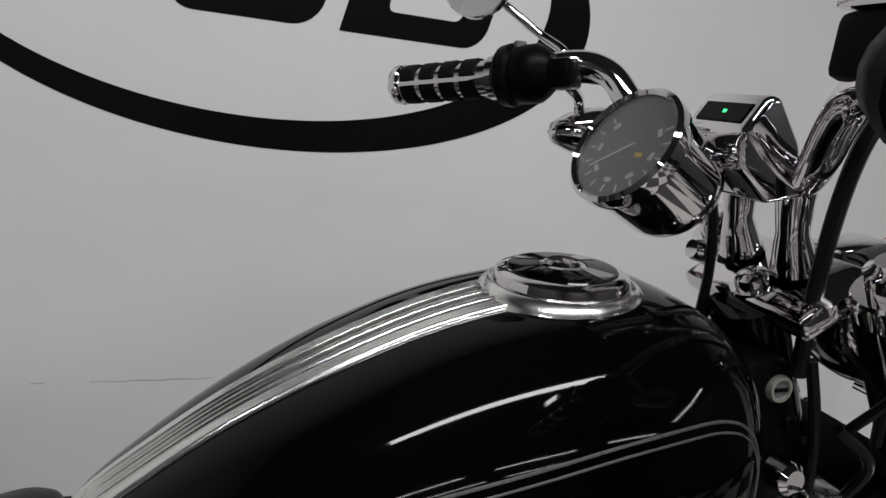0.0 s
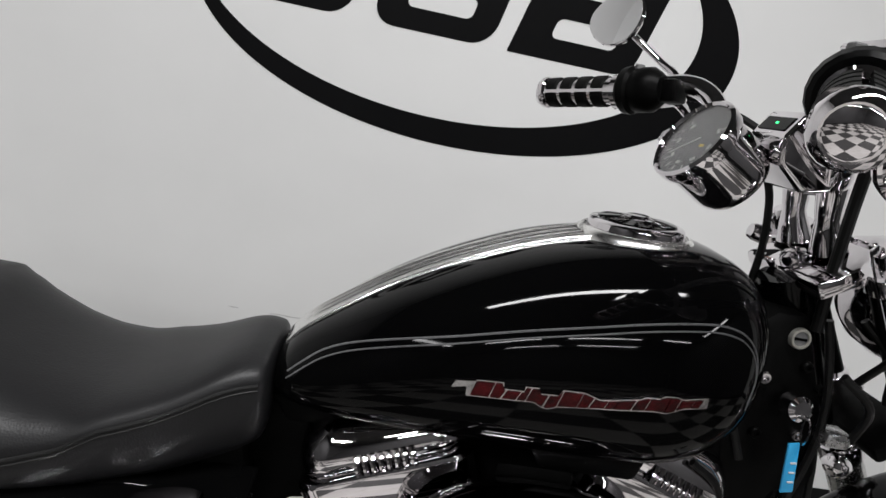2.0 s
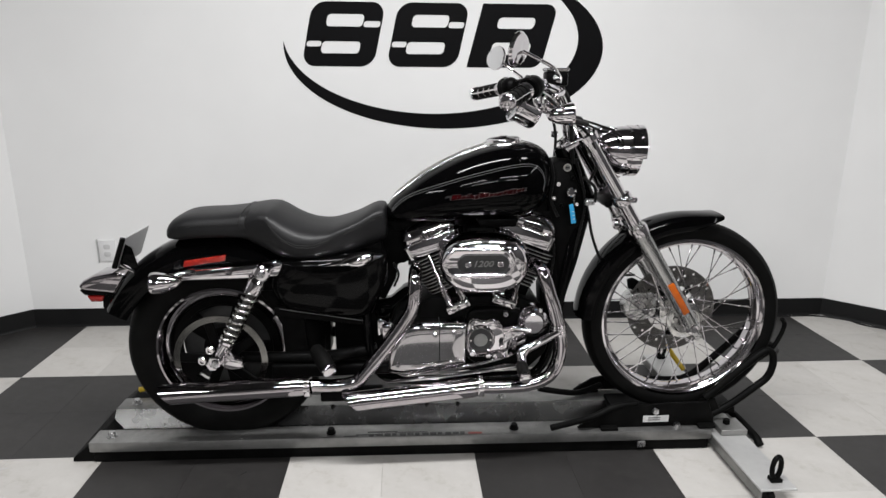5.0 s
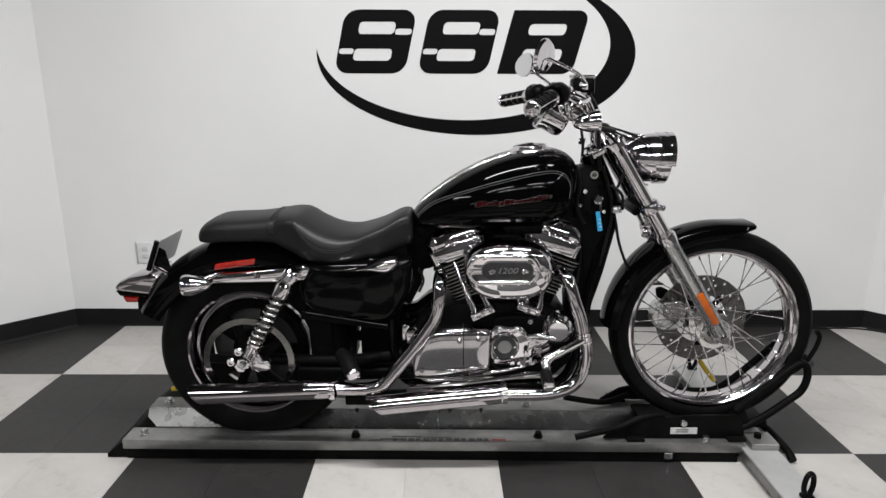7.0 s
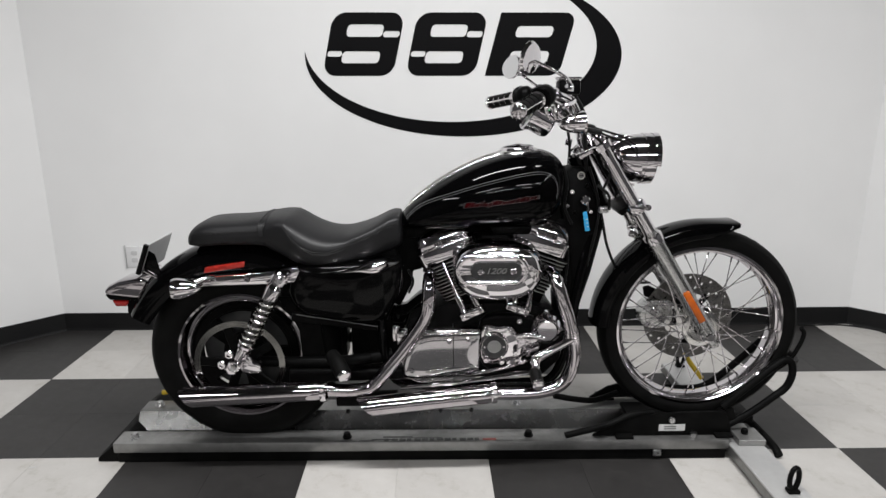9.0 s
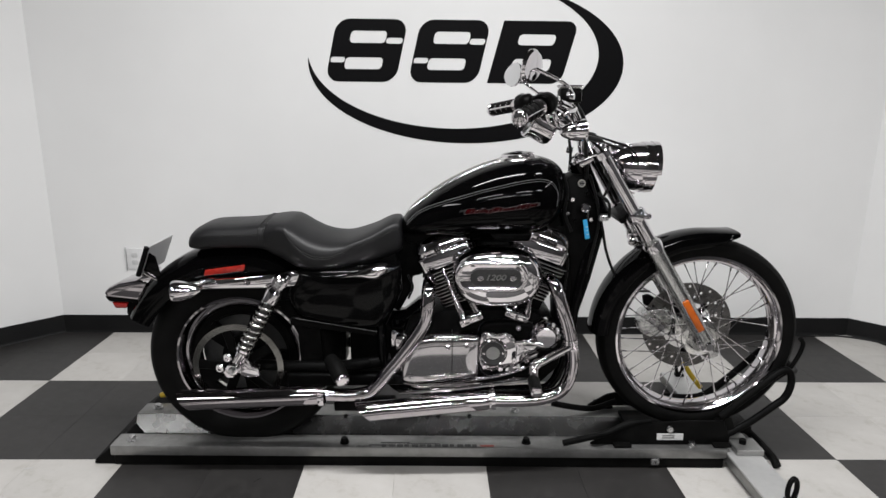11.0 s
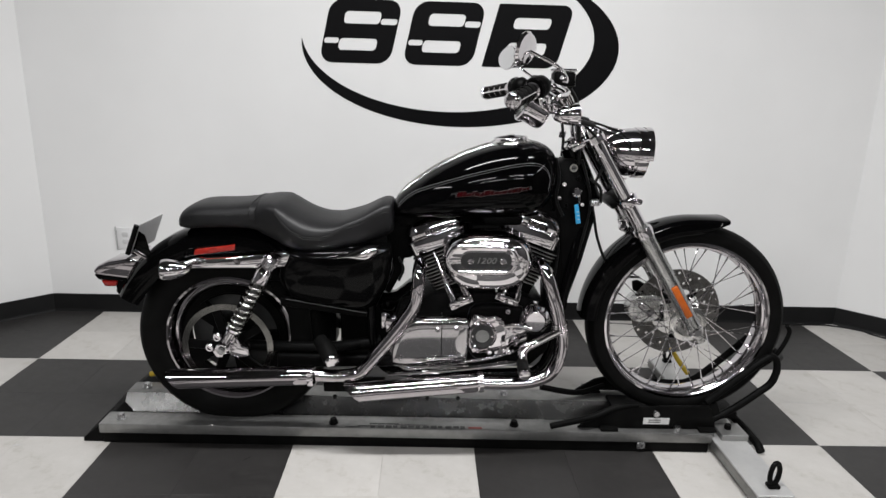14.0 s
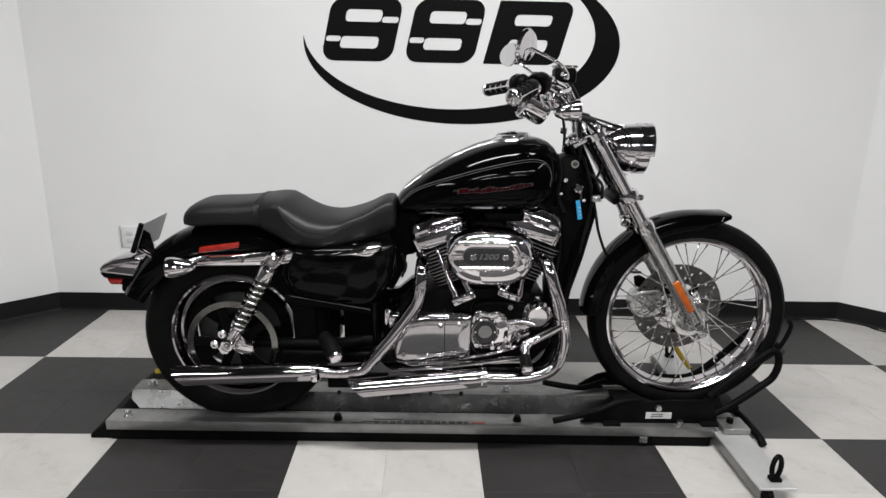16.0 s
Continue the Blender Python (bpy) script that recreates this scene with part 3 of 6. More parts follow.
# rear wheel
rwheel = sub("rear_wheel", revolve([(0.0, -0.085), (0.030, -0.085), (0.034, -0.080), (0.034, -0.02), (0.05, 0.0), (0.034, 0.02), (0.034, 0.085), (0.0, 0.085)], RW, SIDE, 36), M_SATIN, None, "cast rear wheel with polished rim")
sub("tyre", revolve([(0.213, -0.058), (0.226, -0.066), (0.246, -0.073), (0.272, -0.074), (0.296, -0.067), (0.314, -0.050), (0.323, -0.026), (0.326, 0.0), (0.323, 0.026), (0.314, 0.050), (0.296, 0.067), (0.272, 0.074), (0.246, 0.073), (0.226, 0.066), (0.213, 0.058), (0.205, 0.0)], RW, SIDE, 96, loop=True), M_RUBBER, rwheel, "wide black rubber tyre")
sub("rim", revolve([(0.221, -0.060), (0.220, -0.065), (0.213, -0.066), (0.207, -0.062), (0.193, -0.054), (0.183, -0.044), (0.178, -0.030), (0.177, 0.0), (0.194, 0.034), (0.206, 0.061), (0.212, 0.066), (0.221, 0.060), (0.207, 0.0)], RW, SIDE, 96, loop=True), M_PIPE, rwheel, "chrome wheel rim")
slots = []
for k in range(5):
    a0 = 72 * k + 12
    lp = []
    for r, aa in ((0.075, (0, 10, 20, 30, 38)), (0.150, (44, 34, 24, 14, 4, -6))):
        lp += [(RW.x + r * math.cos(radians(a0 + q)), RW.z + r * math.sin(radians(a0 + q))) for q in aa]
    slots.append(lp)
sub("wheel_face", annulus_plate(circle(RW.x, RW.z, 0.1775, 72), [circle(RW.x, RW.z, 0.1545, 60)], C - 0.030, C - 0.012), M_SATIN, rwheel, "black wheel face ring")
sub("wheel_disc", annulus_plate(circle(RW.x, RW.z, 0.1545, 72), slots, C - 0.034, C - 0.010), M_SATIN, rwheel, "black slotted wheel disc")
sub("brake_rotor", annulus_plate(circle(RW.x + 0.008, RW.z, 0.149, 72), [circle(RW.x + 0.008, RW.z, 0.129, 48)], C - 0.130, C - 0.125), M_DISC, rwheel, "polished steel brake disc")
sub("drive_pulley", revolve([(0.03, 0.022), (0.160, 0.022), (0.162, 0.03), (0.162, 0.05), (0.03, 0.05)], RW, SIDE, 60, loop=True), M_PULLEY, rwheel, "dark grey drive pulley")
arms = bmesh.new()
for k in range(5):
    block(0.02, 0.132, -0.016, 0.016, -0.004, 0.004, 0.003, 1, arms, Matrix.Translation((RW.x + 0.008, C - 0.124, RW.z)) @ Matrix.Rotation(radians(72 * k + 40), 4, "Y") @ Matrix.Rotation(radians(90), 4, "X"))
sub("rotor_carrier", arms, M_SATIN, rwheel)
axle = sub("rear_axle", revolve([(0, 0.0), (0.018, 0.0), (0.022, 0.004), (0.022, 0.020), (0.014, 0.024), (0.014, 0.10)], (1.030, -0.700, 0.360), (0, 1, 0), 6), M_CHROME, None, "chrome rear axle nut")
rc_ = sub("brake_caliper", slab(smooth_poly([(1.058, 0.352), (1.062, 0.395), (1.085, 0.405), (1.098, 0.378), (1.118, 0.372), (1.120, 0.345), (1.085, 0.338)], 3), -0.690, -0.655, 0.005), M_CHROME, None, "polished rear brake caliper end")
bolt((1.030, -0.700, 0.415), (0, -1, 0), 0.014, 0.012, rc_)
bolt((1.000, -0.690, 0.375), (0, -1, 0), 0.014, 0.012, rc_)
sub("axle_adjuster", slab([(1.045, 0.345), (1.10, 0.335), (1.105, 0.36), (1.07, 0.385), (1.045, 0.375)], -0.672, -0.640, 0.004), M_CHROME, axle)


# fenders
def fender(cen, r, a0, a1, half, skirt, n=44, lip=0.0, flare=0.70, crown=0.030):
    """Arched mudguard with rounded shoulders and rolled edge, solid sheet of 3 mm."""
    bm = bmesh.new()
    prof = []
    for k in range(13):
        q = math.pi * k / 12
        y = -half * math.cos(q)
        prof.append((y, crown * math.sin(q) ** 0.6 - crown))
    prof = [(-half, -crown - skirt), (-half - 0.002, -crown - skirt * 0.5)] + prof + [(half + 0.002, -crown - skirt * 0.5), (half, -crown - skirt)]
    inner = [(y * 0.965, d - 0.003) for y, d in prof[::-1]]
    ring = prof + inner
    rings = []
    for k in range(n + 1):
        f = k / n
        a = radians(a0 + (a1 - a0) * f)
        up = lip * max(0.0, (f - 0.86) / 0.14) ** 2
        row = []
        for y, d in ring:
            rr = r + d * (1.0 - flare * max(0.0, (f - 0.80) / 0.20) ** 2) + up
            row.append((cen.x + rr * math.cos(a), cen.y + y, cen.z + rr * math.sin(a)))
        rings.append(row)
    return loft(bm, rings)


sub("front_fender", fender(FW, 0.3685, 178, 75.5, 0.062, 0.022, lip=0.010), M_PAINT, None, "gloss black front mudguard")
rfend = sub("rear_fender", fender(RW, 0.398, 58, 156.0, 0.100, 0.040, flare=0.12, crown=0.052), M_PAINT, None, "gloss black rear mudguard")
rr = slab([(0.946, 0.662), (0.951, 0.682), (1.080, 0.700), (1.077, 0.681)], C - 0.109, C - 0.098, 0.003)
sub("reflector", rr, M_REDREF, rfend, "red side reflector")

# fork: upper tubes, sliders, clamps
FA, FB = Vector((2.195, 0, 1.067)), Vector((2.602, 0, 0.410))
FD = (FB - FA).normalized()


def fork_at(f, y):
    p = FA.lerp(FB, f)
    return Vector((p.x, y, p.z))


for s in (-1, 1):
    y = C + 0.097 * s
    leg = sub("fork_leg", tube([fork_at(0.43, y), fork_at(0.47, y), fork_at(0.475, y), fork_at(0.55, y), fork_at(0.93, y), fork_at(0.98, y), fork_at(1.01, y)], [0.022, 0.026, 0.0265, 0.0265, 0.0255, 0.025, 0.017], 28, 1), M_FORKLEG, None, "satin aluminium fork slider")
    sub("fork_tube", tube([fork_at(-0.01, y), fork_at(0.47, y)], 0.0205, 28, 1), M_CHROME, leg, "chrome fork tube")
    sub("fork_collar", revolve([(0.024, -0.010), (0.030, -0.008), (0.031, 0.012), (0.029, 0.02), (0.026, 0.022), (0.0205, 0.022)], fork_at(0.475, y), -FD, 28), M_CHROME, leg)
    p = fork_at(0.808, y)
    rot = Matrix.Rotation(math.atan2(FD.x, -FD.z), 4, "Y").inverted()
    sub("reflector", block(-0.0112, 0.0112, -0.004, 0.004, -0.060, 0.060, 0.003, 2, None, Matrix.Translation(p + Vector((0, 0.028 * s, 0))) @ rot), M_AMBER, leg, "amber fork reflector")
    sub("axle_lug", revolve([(0, 0.0), (0.012, 0.0), (0.014, 0.003), (0.014, 0.012), (0.024, 0.014), (0.026, 0.018), (0.026, 0.05)], (2.588, C + 0.128 * s, 0.430), (0, -s, 0), 22), M_CHROME, leg)
    sub("axle_clamp", block(-0.013, 0.013, -0.016, 0.016, -0.03, 0.016, 0.005, 2, None, Matrix.Translation(fork_at(0.995, y)) @ rot), M_FORKLEG, leg)
    sub("fork_cap", revolve([(0, 0.016), (0.012, 0.016), (0.015, 0.012), (0.021, 0.008), (0.022, 0.0), (0.022, -0.01)], fork_at(-0.01, y), -FD, 20), M_CHROME, leg)


def clamp(f, hgt, back, material, label, er=0.033):
    """Triple clamp: two eyes joined by a bar, at the fraction f of the fork."""
    bm = bmesh.new()
    for s in (-1, 1):
        p = fork_at(f, C + 0.097 * s)
        revolve([(0.0205, -hgt), (er - 0.002, -hgt), (er, -hgt + 0.003), (er, hgt - 0.003), (er - 0.002, hgt), (0.0205, hgt)], p, -FD, 28, bm)
    p = fork_at(f, C)
    rot = Matrix.Rotation(math.atan2(FD.x, -FD.z), 4, "Y").inverted()
    block(-back, 0.016, -0.075, 0.075, -hgt * 0.8, hgt * 0.8, 0.006, 2, bm, Matrix.Translation(p) @ rot)
    return sub("triple_clamp", bm, material, None, label)


clamp(0.02, 0.013, 0.072, M_CHROME, "chrome upper triple clamp")
sub("stem_cap", revolve([(0.0, 0.017), (0.008, 0.0165), (0.014, 0.013), (0.016, 0.008), (0.016, 0.004), (0.021, 0.004), (0.022, 0.0)], (2.156, C, 1.034), -FD, 28), M_CHROME, None, "domed chrome steering stem cap")
clamp(0.312, 0.013, 0.050, M_SATIN, "black lower triple clamp", 0.0285)
for s in (-1, 1):
    pc = fork_at(0.315, C + 0.097 * s)
    cc = sub("clamp_ring", revolve([(0.0205, -0.016), (0.030, -0.015), (0.033, -0.008), (0.033, 0.008), (0.030, 0.015), (0.0205, 0.016)], pc, -FD, 28, loop=True), M_CHROME, None, "chrome clamp ring on the fork tube")
    bolt(pc + Vector((0.026, -0.022, 0.004)), (0.4, -0.9, 0.1), 0.010, 0.012, cc)
sub("steering_head", tube([(2.150, C, 1.020), (2.235, C, 0.840)], 0.033, 20, 1), M_PAINT, None, "gloss black steering head")
for s in (-1, 1):
    sub("fork_cover", tube([fork_at(0.06, C + 0.06 * s), fork_at(0.27, C + 0.06 * s)], 0.010, 12, 1), M_SATIN)

# headlight
hl = sub("headlight", revolve([(0.0, -0.148), (0.018, -0.147), (0.036, -0.138), (0.055, -0.118), (0.068, -0.090), (0.0765, -0.055), (0.0785, -0.030), (0.0785, -0.022)], (2.383, C, 1.003), (1, 0, -0.045), 48), M_BRIGHT, None, "chrome bullet headlight with visor ring")
sub("bezel", revolve([(0.077, -0.030), (0.082, -0.029), (0.0825, -0.020), (0.081, 0.004), (0.077, 0.006), (0.074, 0.0), (0.074, -0.02)], (2.383, C, 1.003), (1, 0, -0.045), 48, loop=True), M_CHROME, hl)
vis = bmesh.new()
rows = []
for k in range(25):
    a = radians(-12 + 204 * k / 24)
    ext = 0.012 + 0.006 * max(0.0, math.sin(a))
    rows.append([(2.386 + d, C + r * math.cos(a), 1.003 + r * math.sin(a)) for r, d in ((0.083, 0.0), (0.0835, ext), (0.0805, ext), (0.080, 0.0))])
loft(vis, rows)
sub("visor", vis, M_CHROME, hl)
sub("lens", revolve([(0.0, 0.016), (0.03, 0.013), (0.055, 0.006), (0.0745, -0.006), (0.0745, -0.010), (0.05, 0.0), (0.0, 0.010)], (2.381, C, 1.003), (1, 0, -0.045), 40), M_GLASS, hl, "clear glass headlight lens")
sub("reflector_bowl", revolve([(0.0, -0.09), (0.03, -0.085), (0.055, -0.055), (0.073, -0.012)], (2.381, C, 1.003), (1, 0, -0.045), 36), M_MIRROR, hl)
sub("clamp_screw", tube([(2.335, C - 0.012, 0.920), (2.335, C + 0.012, 0.920)], 0.004, 10, 1), M_CHROME, hl)
sub("headlight_bracket", slab([(2.225, 1.075), (2.28, 1.085), (2.34, 1.075), (2.30, 1.055), (2.235, 1.035)], C - 0.022, C + 0.022, 0.006), M_CHROME, None, "chrome headlight bracket")

# handlebar
near_bar = [(2.160, 0.0, 1.128), (2.150, 0.031, 1.136), (2.128, 0.060, 1.156), (2.105, 0.088, 1.185), (2.085, 0.116, 1.203), (2.052, 0.160, 1.207), (1.985, 0.249, 1.197), (1.905, 0.354, 1.177)]
far_bar = [(2.157, 0.055, 1.127), (2.135, 0.099, 1.135), (2.107, 0.136, 1.162), (2.094, 0.159, 1.188), (2.080, 0.184, 1.213), (2.052, 0.212, 1.220), (1.985, 0.246, 1.199), (1.905, 0.346, 1.177)]
full = [(x, C - y, z) for x, y, z in near_bar[::-1]] + [(x, C + y, z) for x, y, z in far_bar]
hbar = sub("handlebar", tube(full, 0.0145, 18, 6), M_CHROME, None, "chrome handlebar")
for s in (-1, 1):
    k_ = 0.84 if s > 0 else 0.86
    e = Vector((1.890 if s > 0 else 1.908, C + 0.425 * s * k_, 1.175 if s > 0 else 1.167))
    i = Vector((1.982, C + 0.296 * s * k_, 1.197))
    d = (i - e).normalized()
    L_ = (i - e).length
    grip = sub("grip", revolve([(0.0, 0.0), (0.017, 0.0), (0.0215, 0.003), (0.0240, 0.008), (0.0240, 0.014), (0.020, 0.017)], e, d, 24), M_CHROME, hbar, "chrome and black rubber hand grip")
    sub("grip_core", revolve([(0.0198, 0.012), (0.0198, L_ - 0.01), (0.0245, L_ - 0.008), (0.0245, L_)], e, d, 24), M_CHROME, grip)
    sub("end_badge", revolve([(0.0, 0.0012), (0.014, 0.0012), (0.0155, 0.0004), (0.0155, -0.001)], e, -d, 24), M_CHROME, grip, "chrome grip end cap")
    axf = axis_frame(e, d)
    for row in range(4):
        for k in range(4):
            a0 = radians(90 * k + 8)
            h0 = 0.019 + row * (L_ - 0.034) / 4
            h1 = h0 + (L_ - 0.034) / 4 - 0.0062
            rg = []
            for h, q in ((h0, 0.0195), (h0 + 0.002, 0.0232), (h1 - 0.002, 0.0232), (h1, 0.0195)):
                rg.append([axf @ Vector((q * math.cos(a0 + radians(74) * j / 7), q * math.sin(a0 + radians(74) * j / 7), h)) for j in range(8)])
            sub("rubber_pad", loft(bmesh.new(), rg, closed=False), M_RUBBER, grip)
    # switch housing
    c0 = Vector((1.984, C + 0.293 * s * k_, 1.198))
    sw = revolve([(0.0, 0.0), (0.029, 0.0), (0.033, 0.004), (0.035, 0.016), (0.030, 0.020), (0.032, 0.024), (0.032, 0.046), (0.027, 0.054), (0.020, 0.062), (0.0, 0.064)], c0, d, 20)
    block(-0.022, 0.020, -0.022, 0.026, -0.030, 0.024, 0.008, 2, sw, Matrix.Translation(c0 + d * 0.03) @ d.to_track_quat("Z", "Y").to_matrix().to_4x4())
    hous = sub("switch_housing", sw, M_SATIN, hbar, "black switch housing")
    sub("switch_button", block(-0.006, 0.006, -0.005, 0.005, -0.004, 0.004, 0.0015, 1, None, Matrix.Translation(c0 + d * 0.03 + Vector((-0.012, 0.0, 0.030)))), M_GREY, hous)
    # clutch and brake lever with ball end
    b0 = c0 + d * 0.06 + Vector((0.030, 0, 0.0))
    lever_pts = [b0, b0 + Vector((0.022, 0.05 * s, -0.006)), b0 + Vector((0.010, 0.11 * s, -0.016)), b0 + Vector((-0.035, 0.165 * s, -0.026))]
    if s < 0:
        lever_pts = [b0, Vector((2.066, -0.820, 1.197)), Vector((2.054, -0.885, 1.190)), Vector((2.022, -0.948, 1.183))]
    lv = tube(lever_pts, [0.009, 0.0085, 0.0075, 0.007], 12, 6, flat=0.75)
    revolve([(0.0, -0.009), (0.005, -0.0075), (0.009, 0.0), (0.005, 0.0075), (0.0, 0.009)], lever_pts[-1], d, 14, lv)
    sub("lever", lv, M_CHROME, hbar, "polished control lever")
    sub("lever_bracket", block(-0.018, 0.022, -0.016, 0.016, -0.014, 0.014, 0.005, 2, None, Matrix.Translation(b0 + Vector((-0.016, 0, 0))) @ d.to_track_quat("Z", "Y").to_matrix().to_4x4()), M_CHROME if s < 0 else M_SATIN, hbar)
# brake fluid reservoir on the near side
res = sub("fluid_reservoir", block(2.053, 2.117, -0.690, -0.632, 1.208, 1.250, 0.007), M_SATIN, None, "black brake fluid reservoir with chrome lid")
sub("lid", block(2.051, 2.119, -0.692, -0.630, 1.2502, 1.259, 0.004), M_CHROME, res)

# mirrors
def mirror(base, knee, head, nrm, w, h):
    stem = tube([base, base + Vector((0, 0, 0.018)), knee, head], [0.007, 0.006, 0.005, 0.0045], 12, 6)
    ob = sub("mirror_stem", stem, M_CHROME, None, "chrome rear-view mirror on a slim stem")
    n = Vector(nrm).normalized()
    ax = axis_frame(head, n)
    bm = bmesh.new()
    rows = []
    for q, dd in ((0.02, -0.011), (0.35, -0.0105), (0.68, -0.009), (0.9, -0.005), (1.0, 0.002), (0.985, 0.005), (0.95, 0.006)):
        row = []
        for k in range(32):
            a = 2 * math.pi * k / 32
            ta = 1.0 + 0.16 * math.cos(a)
            row.append(ax @ Vector((w * q * math.cos(a), h * q * math.sin(a) * ta, dd)))
        rows.append(row)
    loft(bm, rows)
    sub("mirror_shell", bm, M_CHROME, ob)
    bm = bmesh.new()
    rows = []
    for q, dd in ((0.948, 0.0065), (0.5, 0.0068), (0.02, 0.0069)):
        rows.append([ax @ Vector((w * q * math.cos(2 * math.pi * k / 32), h * q * math.sin(2 * math.pi * k / 32) * (1 + 0.16 * math.cos(2 * math.pi * k / 32)), dd)) for k in range(32)])
    loft(bm, rows)
    sub("mirror_glass", bm, M_MIRROR, ob, "silvered mirror glass")
    sub("stem_nut", revolve([(0.0, 0.0), (0.011, 0.0), (0.012, 0.003), (0.012, 0.014), (0.009, 0.02)], base + Vector((0, 0, -0.004)), (0, 0, 1), 6), M_CHROME, ob)


mirror(Vector((2.066, -0.775, 1.222)), Vector((2.040, -0.800, 1.262)), Vector((1.951, -0.818, 1.303)), (-0.84, 0.50, 0.22), 0.062, 0.046)
mirror(Vector((2.050, -0.285, 1.214)), Vector((2.030, -0.255, 1.252)), Vector((1.968, -0.211, 1.301)), (-0.87, -0.46, 0.17), 0.054, 0.042)

# risers, indicator box
for s in (-1, 1):
    yr = C + 0.0145 + 0.0325 * s
    sub("riser", tube([(2.178, yr, 1.055), (2.165, yr, 1.09), (2.158, yr, 1.128)], [0.021, 0.0135, 0.017], 18, 4), M_CHROME, None, "chrome handlebar riser")
box = sub("indicator_housing", slab([(2.078, 1.140), (2.072, 1.168), (2.092, 1.199), (2.104, 1.200), (2.132, 1.166), (2.152, 1.122), (2.112, 1.114)], C - 0.036, C + 0.036, 0.013, 5), M_CHROME, None, "chrome indicator lamp housing over the bar")
sub("lamp_window", block(-0.0095, 0.0095, -0.027, 0.027, -0.0012, 0.0012, 0.001, 1, None, Matrix.Translation((2.0818, C, 1.1838)) @ Matrix.Rotation(radians(-57), 4, "Y")), M_PAINT, box, "black indicator window")
sub("indicator_lamp", block(-0.0013, 0.0013, -0.0016, 0.0016, -0.0006, 0.0006, 0.0, 1, None, Matrix.Translation((2.0806, C - 0.002, 1.1846)) @ Matrix.Rotation(radians(-57), 4, "Y")), M_LED, box, "lit green indicator")
for s in (-1, 1):
    bolt((2.076, C + 0.026 * s, 1.152), (-0.9, 0.0, 0.1), 0.007, 0.006, box)

sub("clamp_knob", revolve([(0.0, 0.020), (0.009, 0.020), (0.011, 0.016), (0.0115, 0.003), (0.013, 0.0), (0.0, -0.002)], (2.140, -0.472, 1.052), (-1, 0.1, 0.15), 20), M_CHROME, None, "small chrome knob behind the bar")

# speedometer
SO, SN = Vector((1.995, C, 1.148)), Vector((-0.868, -0.125, 0.480)).normalized()
spd = sub("speedometer", revolve([(0.0, -0.080), (0.034, -0.079), (0.0415, -0.075), (0.0455, -0.068), (0.047, -0.058), (0.0475, -0.004), (0.0475, 0.0)], SO, SN, 56), M_CHROME, None, "chrome-cased speedometer with grey dial")
sub("bezel", revolve([(0.046, -0.012), (0.0515, -0.010), (0.053, -0.003), (0.0525, 0.004), (0.049, 0.007), (0.0465, 0.004), (0.046, -0.002)], SO, SN, 44, loop=True), M_CHROME, spd)
sub("cup_seam", revolve([(0.0474, -0.0150), (0.0484, -0.0145), (0.0484, -0.0125), (0.0474, -0.012)], SO, SN, 56, loop=True), M_CHROME, spd)
sub("dial", revolve([(0.0, -0.0025), (0.046, -0.0025), (0.046, -0.004)], SO, SN, 44), M_DIAL, spd, "grey dial face")
sax = axis_frame(SO, SN)
ticks = bmesh.new()
for k in range(13):
    a = radians(215 - 250 * k / 12 + 90)
    block(-0.0007, 0.0007, 0.034, 0.041, -0.0022, -0.0018, 0.0, 1, ticks, sax @ Matrix.Rotation(a, 4, "Z"))
for k in range(7):
    a = radians(215 - 250 * k / 6 + 90)
    block(-0.0035, 0.0035, 0.0275, 0.0315, -0.0022, -0.0018, 0.0, 1, ticks, sax @ Matrix.Rotation(a, 4, "Z"))
sub("dial_marks", ticks, M_TICK, spd)
sub("needle", block(-0.0009, 0.0009, -0.008, 0.036, -0.0016, -0.0006, 0.0003, 1, None, sax @ Matrix.Rotation(radians(128), 4, "Z")), M_LABEL, spd)
sub("warning_mark", block(-0.0035, 0.0035, -0.0018, 0.0018, -0.0022, -0.0018, 0.0, 1, None, sax @ Matrix.Translation((0.016, -0.004, 0))), M_YELLOW, spd)
sub("dial_glass", revolve([(0.0, 0.0035), (0.0462, 0.0028), (0.0462, 0.0008), (0.0, 0.0015)], SO, SN, 36), M_GLASS, spd)


# tank
TS = [(1.578, 0.826, 0.808, 0.028), (1.584, 0.840, 0.801, 0.058), (1.600, 0.861, 0.796, 0.082), (1.640, 0.894, 0.794, 0.104), (1.700, 0.937, 0.797, 0.124), (1.770, 0.976, 0.800, 0.140), (1.850, 1.0105, 0.802, 0.151), (1.930, 1.031, 0.804, 0.157), (1.990, 1.037, 0.808, 0.157), (2.036, 1.035, 0.821, 0.146), (2.072, 1.021, 0.846, 0.126), (2.094, 0.996, 0.880, 0.098), (2.104, 0.955, 0.915, 0.060)]
TX = [t[0] for t in TS]


def tank_row(x):
    """Top, bottom and half width of the tank at x, smoothly between stations."""
    i = max(0, min(len(TS) - 2, int(np.searchsorted(TX, x)) - 1))
    t = (x - TX[i]) / (TX[i + 1] - TX[i])
    out = []
    for c in (1, 2, 3):
        p = [TS[max(0, min(len(TS) - 1, i + k))] for k in (-1, 0, 1, 2)]
        h = p[2][0] - p[1][0]
        m1 = (p[2][c] - p[0][c]) / max(1e-6, p[2][0] - p[0][0]) * h
        m2 = (p[3][c] - p[1][c]) / max(1e-6, p[3][0] - p[1][0]) * h
        out.append((2 * t ** 3 - 3 * t * t + 1) * p[1][c] + (t ** 3 - 2 * t * t + t) * m1 + (-2 * t ** 3 + 3 * t * t) * p[2][c] + (t ** 3 - t * t) * m2)
    return out


